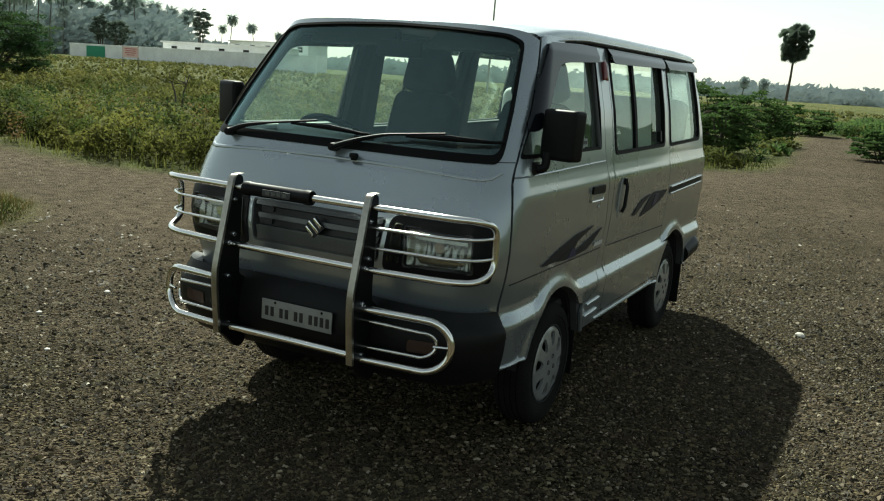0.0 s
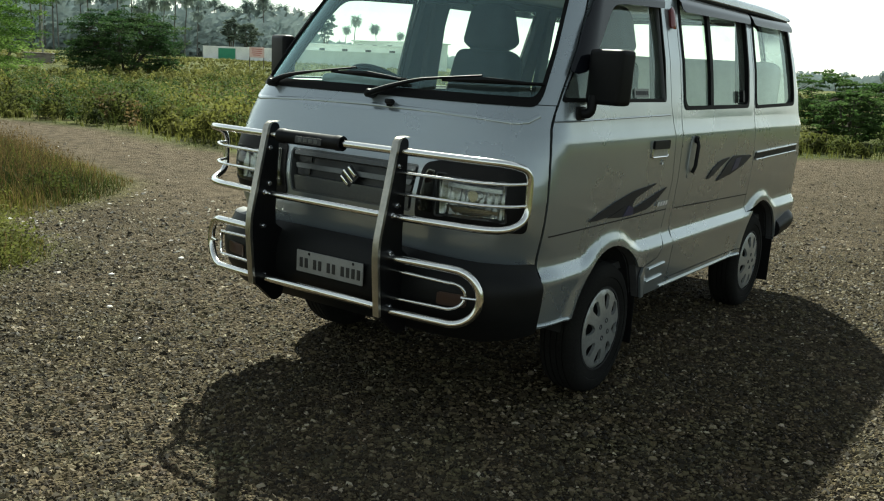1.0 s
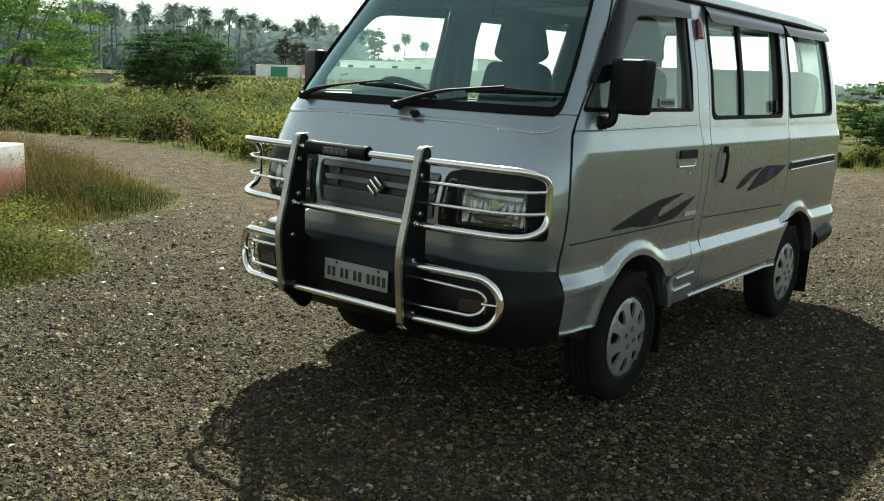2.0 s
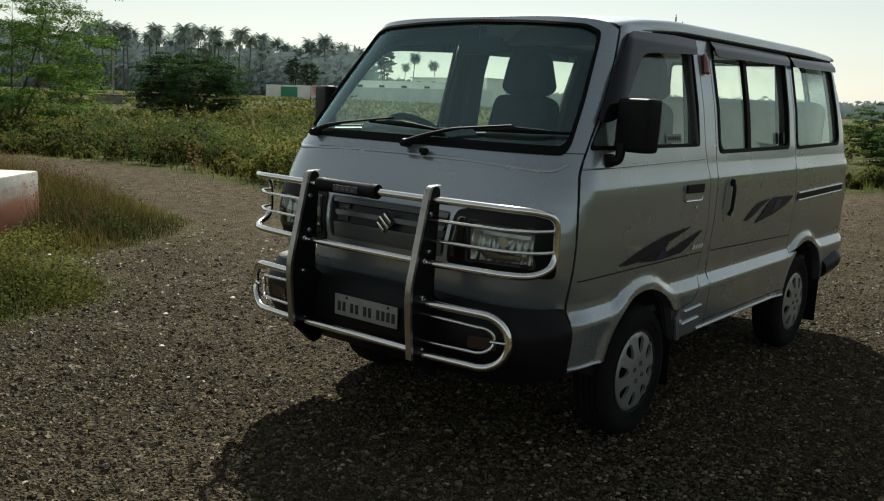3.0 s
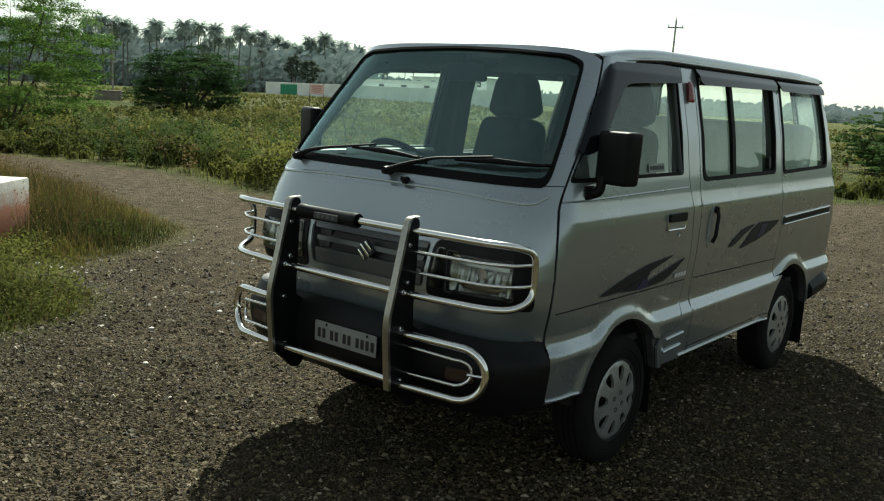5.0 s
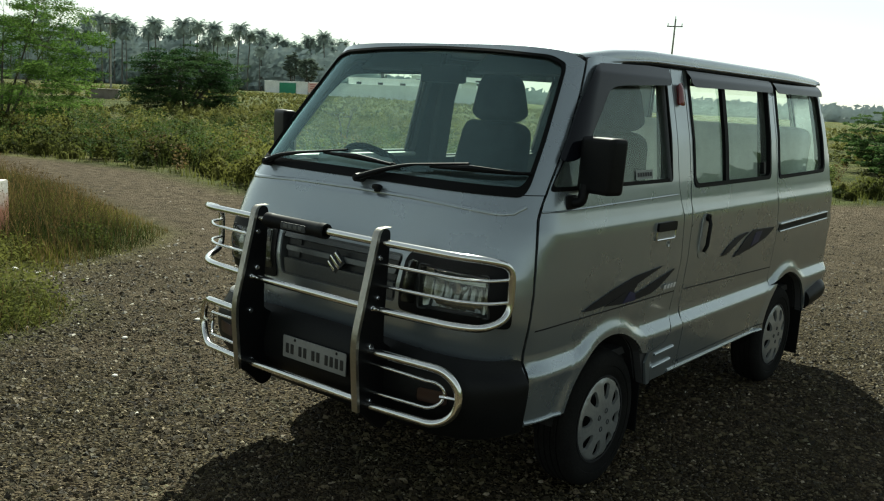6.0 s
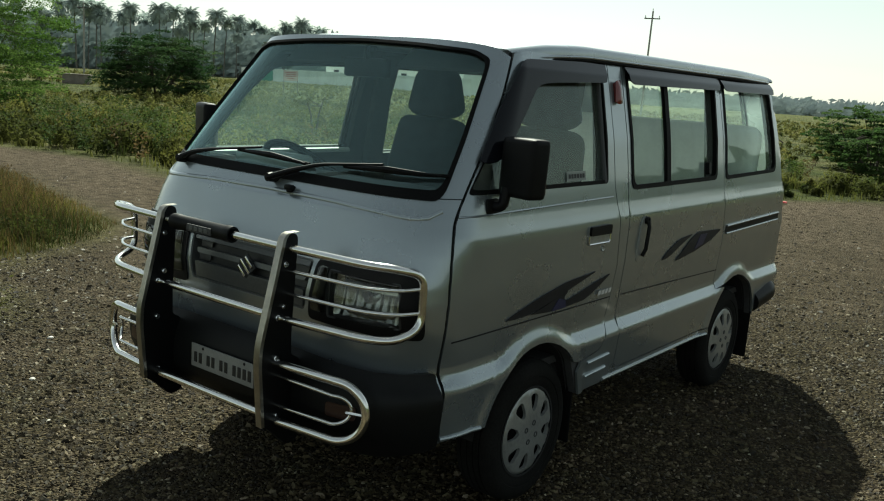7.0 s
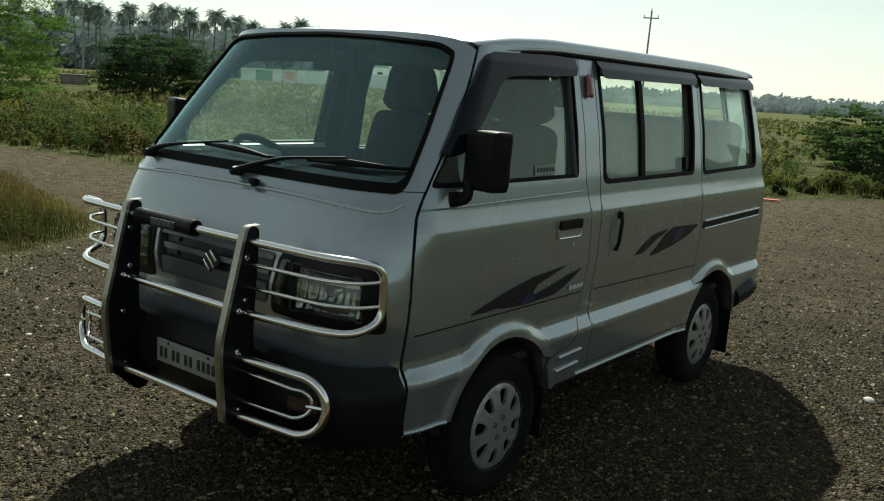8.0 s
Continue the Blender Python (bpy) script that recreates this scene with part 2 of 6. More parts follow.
def box(sx, sy, sz, at=(0, 0, 0), bevel=0.01, seg=2, turn=None):
    bm = bmesh.new()
    bmesh.ops.create_cube(bm, size=1)
    bmesh.ops.scale(bm, vec=(sx, sy, sz), verts=bm.verts)
    if bevel:
        bmesh.ops.bevel(bm, geom=bm.edges[:], offset=bevel, segments=seg, profile=0.6, affect="EDGES")
    if turn:
        bmesh.ops.rotate(bm, cent=(0, 0, 0), matrix=Euler([radians(a) for a in turn]).to_matrix(), verts=bm.verts)
    bmesh.ops.translate(bm, vec=at, verts=bm.verts)
    return bm


def merge(*bms):
    out = bms[0]
    for b in bms[1:]:
        me = bpy.data.meshes.new("t")
        b.to_mesh(me)
        b.free()
        out.from_mesh(me)
        bpy.data.meshes.remove(me)
    return out


def rounded(points, radius, seg=5, closed=True):
    """A polyline or polygon (2D or 3D) whose corners are rounded off."""
    pts = [Vector(p) for p in points]
    n, out = len(pts), []
    for i, p in enumerate(pts):
        if not closed and i in (0, n - 1):
            out.append(p)
            continue
        a, b = pts[i - 1] - p, pts[(i + 1) % n] - p
        r = radius[i] if isinstance(radius, (list, tuple)) else radius
        cut = min(r, 0.45 * a.length, 0.45 * b.length)
        if cut < 1e-5:
            out.append(p)
            continue
        p0, p1 = p + a.normalized() * cut, p + b.normalized() * cut
        for k in range(seg + 1):
            t = k / seg
            out.append(p0 * (1 - t) ** 2 + p * 2 * t * (1 - t) + p1 * t * t)
    return out


def tube(points, r, seg=10, closed=False, flat=1.0):
    """A round bar along a line of points."""
    pts = [Vector(p) for p in points]
    n = len(pts)
    bm = bmesh.new()
    rings, up = [], Vector((0, 0, 1))
    side = None
    for i, p in enumerate(pts):
        a = pts[(i - 1) % n] if closed or i else p
        b = pts[(i + 1) % n] if closed or i < n - 1 else p
        d = (b - a).normalized()
        if side is None:
            side = d.cross(up) if abs(d.z) < 0.9 else d.cross(Vector((0, 1, 0)))
        side = (side - d * side.dot(d)).normalized()
        v = d.cross(side)
        rr = r[i] if isinstance(r, (list, tuple)) else r
        rings.append([bm.verts.new(p + side * rr * math.cos(2 * math.pi * k / seg) + v * rr * flat * math.sin(2 * math.pi * k / seg)) for k in range(seg)])
    last = n if closed else n - 1
    for i in range(last):
        q, s = rings[i], rings[(i + 1) % n]
        for k in range(seg):
            bm.faces.new((q[k], q[(k + 1) % seg], s[(k + 1) % seg], s[k]))
    if not closed:
        bm.faces.new(rings[0][::-1])
        bm.faces.new(rings[-1])
    return bm


def lathe(profile, axis="x", seg=40, at=(0, 0, 0)):
    """Turns a profile of (along the axis, radius) round an axis."""
    bm = bmesh.new()
    rings = []
    for along, r in profile:
        ring = []
        for k in range(seg):
            c, s = r * math.cos(2 * math.pi * k / seg), r * math.sin(2 * math.pi * k / seg)
            co = {"x": (along, c, s), "y": (c, along, s), "z": (c, s, along)}[axis]
            ring.append(bm.verts.new(Vector(co) + Vector(at)))
        rings.append(ring)
    for q, s in zip(rings, rings[1:]):
        for k in range(seg):
            bm.faces.new((q[k], q[(k + 1) % seg], s[(k + 1) % seg], s[k]))
    return bm


def inside(pts, poly):
    """Which of the points lie in the polygon."""
    pts, poly = np.asarray(pts, float), np.asarray([tuple(p)[:2] for p in poly], float)
    res = np.zeros(len(pts), bool)
    a, b = poly, np.roll(poly, -1, 0)
    for (x0, y0), (x1, y1) in zip(a, b):
        if y0 == y1:
            continue
        cross = ((y0 > pts[:, 1]) != (y1 > pts[:, 1])) & (pts[:, 0] < (x1 - x0) * (pts[:, 1] - y0) / (y1 - y0) + x0)
        res ^= cross
    return res


def resample(poly, step):
    out, n = [], len(poly)
    for i in range(n):
        a, b = Vector(tuple(poly[i])[:2]), Vector(tuple(poly[(i + 1) % n])[:2])
        k = max(1, int(math.ceil((b - a).length / step)))
        out += [tuple(a.lerp(b, j / k)) for j in range(k)]
    return out


def panel(name, outline, fmap, mat, parent=None, holes=(), step=0.045, rim=0.010, label="", out_from=(0, 1.5, 0.9), lines=None, extra=None):
    """A sheet cut to an outline with holes, in a map's two coordinates, bent by the map into space, with a turned-in rim.
    Its normals are those of the map's smooth surface."""
    loops = [resample(outline, step)] + [resample(h, step) for h in holes]
    pts, edges = [], []
    for lp in loops:
        o = len(pts)
        pts += lp
        edges += [(o + i, o + (i + 1) % len(lp)) for i in range(len(lp))]
    arr = np.array(loops[0])
    lo, hi = arr.min(0), arr.max(0)
    across = np.arange(lo[1] + step / 2, hi[1], step) if lines is None else np.array([v for v in lines if lo[1] < v < hi[1]])
    gx, gy = np.meshgrid(np.arange(lo[0] + step / 2, hi[0], step), across)
    grid = np.stack([gx.ravel(), gy.ravel()], 1)
    if extra is not None:
        far_off = np.min(np.linalg.norm(grid[:, None] - extra[None], axis=2), 1) > 0.014
        grid = np.concatenate([grid[far_off], extra])
    keep = inside(grid, loops[0])
    for h in loops[1:]:
        keep &= ~inside(grid, h)
    grid = grid[keep]
    if len(grid):
        edge_pts = np.array(pts)
        d = np.min(np.linalg.norm(grid[:, None] - edge_pts[None], axis=2), 1)
        grid = grid[d > (0.45 * step if lines is None else 0.008)]
    allp = [Vector(p) for p in pts] + [Vector(tuple(p)) for p in grid]
    res = geometry.delaunay_2d_cdt(allp, edges, [], 0, 1e-6)
    v2, tris = np.array([tuple(v) for v in res[0]]), [f for f in res[2] if len(f) == 3]
    tris = np.array(tris)
    cen = v2[tris].mean(1)
    keep = inside(cen, loops[0])
    for h in loops[1:]:
        keep &= ~inside(cen, h)
    tris = tris[keep]
    P = np.array([fmap(a, b) for a, b in v2])
    e = 2e-3
    du = np.array([fmap(a + e, b) for a, b in v2]) - np.array([fmap(a - e, b) for a, b in v2])
    dv = np.array([fmap(a, b + e) for a, b in v2]) - np.array([fmap(a, b - e) for a, b in v2])
    N = np.cross(du, dv)
    N /= np.linalg.norm(N, axis=1, keepdims=True) + 1e-12
    if ((P - np.array(out_from)) * N).sum() < 0:
        N = -N
    fn = np.cross(P[tris[:, 1]] - P[tris[:, 0]], P[tris[:, 2]] - P[tris[:, 0]])
    flip = (fn * N[tris[:, 0]]).sum(1) < 0
    tris[flip] = tris[flip][:, ::-1]
    verts, faces, norms = [tuple(p) for p in P], [tuple(t) for t in tris], []
    for t in tris:
        norms += [tuple(N[i]) for i in t]
    if rim:
        count = {}
        for t in tris:
            for i in range(3):
                a, b = int(t[i]), int(t[(i + 1) % 3])
                count[(a, b)] = count.get((a, b), 0) + 1
        border = [(a, b) for a, b in count if (b, a) not in count]
        idx = {}
        for a, b in border:
            for i in (a, b):
                if i not in idx:
                    idx[i] = len(verts)
                    verts.append(tuple(P[i] - N[i] * rim))
        for a, b in border:
            faces.append((b, a, idx[a], idx[b]))
            norms += [(0, 0, 0)] * 4
    me = bpy.data.meshes.new(name)
    me.from_pydata(verts, [], faces)
    me.materials.append(mat)
    for p in me.polygons:
        p.use_smooth = len(p.vertices) == 3
    me.normals_split_custom_set(norms)
    me.update()
    return link(name, me, parent, label)

# ---------- the van: the shape of its skin ----------
W_Z = (0.20, 0.30, 0.50, 0.526, 0.540, 0.580, 0.600, 0.70, 0.82, 0.980, 1.002, 1.032, 1.06, 1.12, 1.30, 1.50, 1.58, 1.64)
W_X = (0.692, 0.704, 0.725, 0.729, 0.727, 0.702, 0.700, 0.710, 0.720, 0.722, 0.7205, 0.7125, 0.7065, 0.698, 0.668, 0.620, 0.598, 0.580)
N_Z = (0.20, 0.30, 0.50, 0.526, 0.540, 0.580, 0.600, 0.70, 0.82, 0.96, 1.01, 1.06, 1.12, 1.30, 1.50, 1.58, 1.64)      # the nose has no shoulder line
N_X = (0.692, 0.704, 0.725, 0.729, 0.727, 0.702, 0.700, 0.710, 0.7195, 0.7210, 0.7175, 0.707, 0.698, 0.668, 0.620, 0.598, 0.580)
F_Z = (0.20, 0.30, 0.50, 0.62, 0.72, 0.80, 0.87, 0.94, 1.00, 1.064, 1.12, 1.60, 1.66)
F_Y = (-0.03, -0.045, -0.058, -0.062, -0.078, -0.085, -0.072, -0.044, -0.022, 0.000, 0.030, 0.425, 0.475)
R_Z = (0.20, 0.45, 0.60, 0.80, 1.00, 1.10, 1.40, 1.60, 1.66)
R_Y = (3.20, 3.26, 3.28, 3.25, 3.205, 3.19, 3.135, 3.075, 3.055)
D_Z, D_Y = (0.20, 0.58, 0.74, 0.90, 1.00, 1.12, 1.60, 1.66), (0.30, 0.30, 0.21, 0.20, 0.215, 0.265, 0.15, 0.14)
REAR_D = 0.06
# the gap between nose and front door, as (y, z)
GAP = [(0.124, 0.362), (0.117, 0.42), (0.115, 0.50), (0.113, 0.55), (0.107, 0.62), (0.098, 0.70), (0.092, 0.78), (0.091, 0.86), (0.099, 0.94), (0.112, 1.00), (0.131, 1.05), (0.163, 1.10), (0.242, 1.20), (0.345, 1.33), (0.430, 1.45), (0.512, 1.575)]


def smooth_table(zs, vs, width):
    grid = np.linspace(0.15, 1.70, 621)
    val = np.interp(grid, zs, vs)
    k = np.exp(-0.5 * (np.arange(-40, 41) * 0.0025 / width) ** 2)
    pad = np.pad(val, 40, mode="reflect", reflect_type="odd")
    return grid, np.convolve(pad, k / k.sum(), "valid")


W_T, N_T, F_T, R_T, D_T = smooth_table(W_Z, W_X, 0.004), smooth_table(N_Z, N_X, 0.004), smooth_table(F_Z, F_Y, 0.006), smooth_table(R_Z, R_Y, 0.02), smooth_table(D_Z, D_Y, 0.03)


def wide(z): return float(np.interp(z, *W_T))
def nose_w(z): return float(np.interp(z, *N_T))
def front_y(z): return float(np.interp(z, *F_T))
def rear_y(z): return float(np.interp(z, *R_T))
def deep(z): return float(np.interp(z, *D_T))
def gap_y(z): return float(np.interp(z, [p[1] for p in GAP], [p[0] for p in GAP]))


def cap(u):
    """Round the nose: the share of the half width, and how far back, from a running coordinate u."""
    a = abs(u)
    phi = math.asin(min(1, a ** 3)) if a < 0.8 else min(math.pi / 2, 0.5376 + (a - 0.8) * 2.24)
    return math.copysign(math.sin(phi) ** (1 / 3), u) if a > 1e-9 else 0.0, 1 - math.cos(phi)


def cowl(x, z):
    """How far the skin falls back over the pressed line below the screen."""
    k = max(0.0, min(1.0, (z - 1.060) / 0.016))
    return 0.005 * k * k * (3 - 2 * k) * max(0.0, min(1.0, (0.64 - abs(x)) / 0.06)) * max(0.0, min(1.0, (1.15 - z) / 0.05))


def nose(off=0.0):
    """The nose as a map of (u, z); off: proud of the skin by so much."""
    def f(u, z):
        s, back = cap(u)
        x, y = nose_w(z) * s, front_y(z) + deep(z) * back
        if 1.03 < z < 1.14:
            y += cowl(x, z)
        if off:
            o = off(u, z) if callable(off) else off
            s2, back2 = cap(u + 0.01)
            s1, back1 = cap(u - 0.01)
            tx, ty = nose_w(z) * (s2 - s1), deep(z) * (back2 - back1)
            n = math.hypot(tx, ty) or 1
            x, y = x + o * ty / n, y - o * tx / n
        return (x, y, z)
    return f


def u_at(x, z):
    s = min(0.99999, abs(x) / nose_w(z))
    u = s if s < 0.8 else 0.8 + (math.asin(s ** 3) - 0.5376) / 2.24
    return math.copysign(u, x)


def u_back(y, z):
    """The u at which the nose has come back to y."""
    c = max(0.0, min(1.0, 1 - (y - front_y(z)) / deep(z)))
    phi = math.acos(c)
    s = math.sin(phi) ** (1 / 3)
    return s if s < 0.8 else 0.8 + (phi - 0.5376) / 2.24


def tail(off=0.0):
    def f(u, z):
        s, back = cap(u)
        return (wide(z) * s, rear_y(z) - REAR_D * back + off, z)
    return f


def flank(sign, off=0.0):
    """A side as a map of (y, z)."""
    def f(y, z):
        k = max(0.0, min(1.0, (y - gap_y(z) + 0.01) / 0.14))
        x = nose_w(z) + (wide(z) - nose_w(z)) * k * k * (3 - 2 * k)
        c = 1 - (y - front_y(z)) / deep(z)
        if c > 0:
            x *= max(0.0, 1 - min(1, c) ** 2) ** (1 / 6)
        c = 1 - (rear_y(z) - y) / REAR_D
        if c > 0:
            x *= max(0.02, 1 - min(1, c) ** 2) ** (1 / 6)
        x += flare(y, z)
        o = off(y, z) if callable(off) else off
        return (sign * (x + o), y, z)
    return f


WHEEL_Y, ARCH = (0.652, 2.515), ((0.635, 0.27, 0.325), (2.545, 0.27, 0.331))


def flare(y, z):
    """The pressed lip that stands out round the wheel openings, above the lower ledge."""
    best = 0.0
    for cy, cz, r in ARCH:
        d = math.hypot(y - cy, z - cz)
        if z > cz and r - 0.02 < d < r + 0.070:
            lip = 0.72 * (0.729 - wide(z))
            t = (d - r - 0.012) / 0.058
            best = max(best, lip * (1 if t < 0 else max(0.0, 1 - t * t * (3 - 2 * t))))
    return best


def arc(cy, cz, r, a0, a1, n=14):
    return [(cy + r * math.cos(radians(a0 + (a1 - a0) * i / n)), cz + r * math.sin(radians(a0 + (a1 - a0) * i / n))) for i in range(n + 1)]


van = thing("van", "silver metallic passenger van parked on the gravel track", "van", at=(-0.048, 0, 0))
van.rotation_euler = (0, radians(0.6), 0)

# ---------- nose: panel, screen surround, screen ----------
Z0, Z1 = 0.36, 1.122
rows = [Z0 + (Z1 - Z0) * i / 20 for i in range(21)]
right = [(u_back(gap_y(z) - 0.005, z), z) for z in rows]
nose_outline = right + [(-u, z) for u, z in reversed(right)]


def lamp_outline(sign, grow=0.0):
    pts = [(0.305, 0.722), (0.322, 0.905), (0.40, 0.925), (0.655, 0.922), (0.684, 0.850), (0.678, 0.712)]
    pts = [(u_at(x, z), z) for x, z in pts]
    cx, cz = sum(p[0] for p in pts) / 6, sum(p[1] for p in pts) / 6
    pts = [(sign * (u + math.copysign(grow, u - cx)), z + math.copysign(grow, z - cz)) for u, z in pts]
    return [tuple(p) for p in rounded(pts, [0.03, 0.03, 0.03, 0.05, 0.05, 0.05])]


NOSE_ROWS = [0.38 + 0.03 * i for i in range(14)] + [0.785, 0.80, 0.815, 0.83, 0.845, 0.86, 0.875, 0.89, 0.905, 0.92, 0.935, 0.95, 0.97, 0.99, 1.01, 1.03, 1.046, 1.056, 1.059, 1.0615, 1.064, 1.0665, 1.069, 1.0715, 1.074, 1.0765, 1.080, 1.086, 1.094, 1.106]
GRILLE = [tuple(p) for p in rounded([(u_at(-0.285, .8), 0.738), (u_at(0.285, .8), 0.738), (u_at(0.300, .88), 0.900), (u_at(-0.300, .88), 0.900)], 0.02)]
front_panel = panel("front_panel", nose_outline, nose(), SILVER, van, holes=[lamp_outline(1), lamp_outline(-1), GRILLE], step=0.03, lines=NOSE_ROWS)
# the pressed line under the screen dips towards the corners and turns up at its ends
bead_x = [-0.652 + 1.304 * i / 60 for i in range(61)]
bead_z = np.interp(np.abs(bead_x), (0.0, 0.30, 0.48, 0.60, 0.635, 0.652), (1.079, 1.075, 1.067, 1.060, 1.066, 1.086))
part("pressed_line", tube([nose(-0.0074)(u_at(x, z), z) for x, z in zip(bead_x, bead_z)], 0.0100, 20), SILVER, front_panel)

SCREEN = [(u_at(-0.632, 1.133), 1.133), (u_at(0.632, 1.133), 1.133), (u_at(0.550, 1.548), 1.548), (u_at(0.49, 1.575), 1.575), (0.45, 1.590), (0, 1.598), (-0.45, 1.590), (u_at(-0.49, 1.575), 1.575), (u_at(-0.550, 1.548), 1.548)]
SCREEN_EDGE = [tuple(p) for p in rounded([(u * 1.0, z) for u, z in SCREEN], [0.05, 0.05, 0.03, 0.04, 0.1, 0.1, 0.1, 0.04, 0.03])]


def grown(poly, g):
    n = len(poly)
    cx, cy = sum(p[0] for p in poly) / n, sum(p[1] for p in poly) / n
    sx, sy = max(abs(p[0] - cx) for p in poly), max(abs(p[1] - cy) for p in poly)
    return [(cx + (p[0] - cx) * (1 + g / sx), cy + (p[1] - cy) * (1 + g / sy)) for p in poly]


rows = [Z1 + 0.003 + (1.622 - Z1) * i / 16 for i in range(17)]
right = [(u_back(gap_y(min(z, 1.60)) - 0.004, z), z) for z in rows]
right = [(u, z) for u, z in right if z < 1.578]
crown_edge = [(0.97 * (1 - 2 * i / 24), 1.611 - 0.023 * abs(1 - 2 * i / 24) ** 4) for i in range(25)]
panel("screen_surround", right + crown_edge + [(-u, z) for u, z in reversed(right)], nose(), SILVER, van, holes=[SCREEN_EDGE], step=0.04)
SEAL_OUT = 0.014
screen = panel("windscreen", grown(SCREEN_EDGE, -0.004), nose(-0.006), SCREEN_GLASS, van, step=0.06, rim=0.004, label="clear laminated windscreen")
panel("seal", grown(SCREEN_EDGE, SEAL_OUT), nose(lambda u, z: 0.006), RUBBER, screen, holes=[grown(SCREEN_EDGE, -0.014)], step=0.03, rim=0.012, label="black rubber seal")



# ---------- roof ----------
def roof_map(a, y):
    """a runs from -1 to 1 across the roof."""
    half = np.interp(y, (0.40, 0.55, 0.8, 1.2, 2.6, 3.0), (0.576, 0.594, 0.602, 0.606, 0.608, 0.600))
    rise = np.interp(y, (0.40, 0.50, 0.65, 0.9, 1.6, 2.7, 2.98), (0.024, 0.026, 0.030, 0.034, 0.036, 0.034, 0.028))
    crown = np.interp(y, (0.40, 0.65, 0.9, 1.6, 2.7, 2.98), (0.013, 0.020, 0.025, 0.026, 0.024, 0.016))
    base = np.interp(y, (0.40, 0.5, 0.6, 0.85, 2.5, 3.0), (1.562, 1.575, 1.588, 1.599, 1.598, 1.592))
    q = abs(a)
    if q > 0.5:
        phi = (1 - q) * math.pi
        x = half - 0.034 * (1 - math.cos(phi) ** 0.7) if q > 0.5001 else half - 0.034
        lift = rise * math.sin(phi) ** 0.7
    else:
        x, lift = (half - 0.034) * q / 0.5, rise + crown * (1 - (q / 0.5) ** 2)
    x = math.copysign(x, a)
    front = front_y(1.615) + deep(1.615) * (1 - math.sqrt(max(0, 1 - min(1, abs(x) / 0.595) ** 6)))
    yy = front + (y - 0.42) if y < 0.62 else y + (front - 0.42) * max(0, 1 - (y - 0.62) / 1.2)
    return (x, yy, base + lift)


def sheet(name, f, us, vs, mat, parent, thick=0.012, label=""):
    bm = bmesh.new()
    g = [[bm.verts.new(f(u, v)) for v in vs] for u in us]
    for i in range(len(us) - 1):
        for j in range(len(vs) - 1):
            bm.faces.new((g[i][j], g[i + 1][j], g[i + 1][j + 1], g[i][j + 1]))
    bmesh.ops.recalc_face_normals(bm, faces=bm.faces)
    if thick:
        bmesh.ops.solidify(bm, geom=bm.faces[:], thickness=thick)
    return part(name, bm, mat, parent, label)


across = [-1 + k / 24 for k in range(13)] + [-0.4 + 0.1 * k for k in range(9)] + [0.5 + k / 24 for k in range(13)]
along = [0.42, 0.44, 0.47, 0.51, 0.56, 0.62, 0.70, 0.8] + [0.9 + 0.110 * i for i in range(20)]
roof = sheet("roof", roof_map, across, along, SILVER, van)
for s in (1, -1):
    rail = [Vector(roof_map(s, y)) + Vector((s * 0.004, 0, -0.006)) for y in along]
    part("drip_rail", tube(rail[3:], 0.0055, 8), SILVER, roof)
    # thin black line just below the roof edge
    part("gutter_line", tube([p + Vector((-s * 0.004, 0, -0.010)) for p in rail[4:]], 0.006, 8), RUBBER, roof)
lip_pts = [(0.590, 2.975), (0.602, 3.10), (-0.602, 3.10), (-0.590, 2.975)]
bm = bmesh.new()
low = [bm.verts.new((x, y, 1.588)) for x, y in lip_pts]
high = [bm.verts.new((x * 0.97, y - 0.02, 1.615)) for x, y in lip_pts]
bm.faces.new(low)
bm.faces.new(high)
for i in range(4):
    bm.faces.new((low[i], low[(i + 1) % 4], high[(i + 1) % 4], high[i]))
bmesh.ops.bevel(bm, geom=bm.edges[:], offset=0.008, segments=2, affect="EDGES")
part("rear_roof_lip", bm, SILVER, roof)
sheet("headliner", lambda a, y: tuple(Vector(roof_map(a * 0.93, y)) - Vector((0, 0, 0.035))), across[::3], along[4:-1], HEADLINER, van, 0.0)

# ---------- flanks ----------
FD_FRONT = [(y + 0.005, z) for y, z in GAP]
fa = arc(0.635, 0.27, 0.325, 159, 40)
front_door = FD_FRONT[::-1] + [(0.10, 0.364)] + [(0.326, 0.372)] + fa + [(0.940, 0.468), (1.075, 0.488), (1.118, 0.53), (1.142, 0.575), (1.168, 0.80), (1.152, 1.00), (1.125, 1.12), (1.142, 1.588), (0.56, 1.588)]
front_window = [tuple(p) for p in rounded([(0.205, 1.142), (1.065, 1.142), (1.092, 1.562), (0.55, 1.545)], [0.02, 0.02, 0.02, 0.06])]
ra = arc(2.545, 0.27, 0.331, 162, 12)
slide_door = [(1.245, 0.375), (2.225, 0.375)] + ra[:5] + [(2.283, 0.56), (2.282, 0.80), (2.250, 1.02), (2.276, 1.588), (1.262, 1.588), (1.238, 1.0), (1.236, 0.78)]
slide_window = [tuple(p) for p in rounded([(1.278, 1.112), (2.155, 1.116), (2.208, 1.56), (1.296, 1.556)], [0.04, 0.04, 0.05, 0.03])]
pillar = [(1.172, 0.80), (1.146, 0.575), (1.122, 0.527), (1.08, 0.484), (0.945, 0.463), (0.918, 0.43), (0.950, 0.335), (1.24, 0.335), (1.239, 0.375), (1.230, 0.78), (1.232, 1.0), (1.256, 1.588), (1.147, 1.588), (1.130, 1.12), (1.157, 1.00)]
rocker = [(1.245, 0.335), (2.236, 0.340), (2.23, 0.370), (1.245, 0.370)]


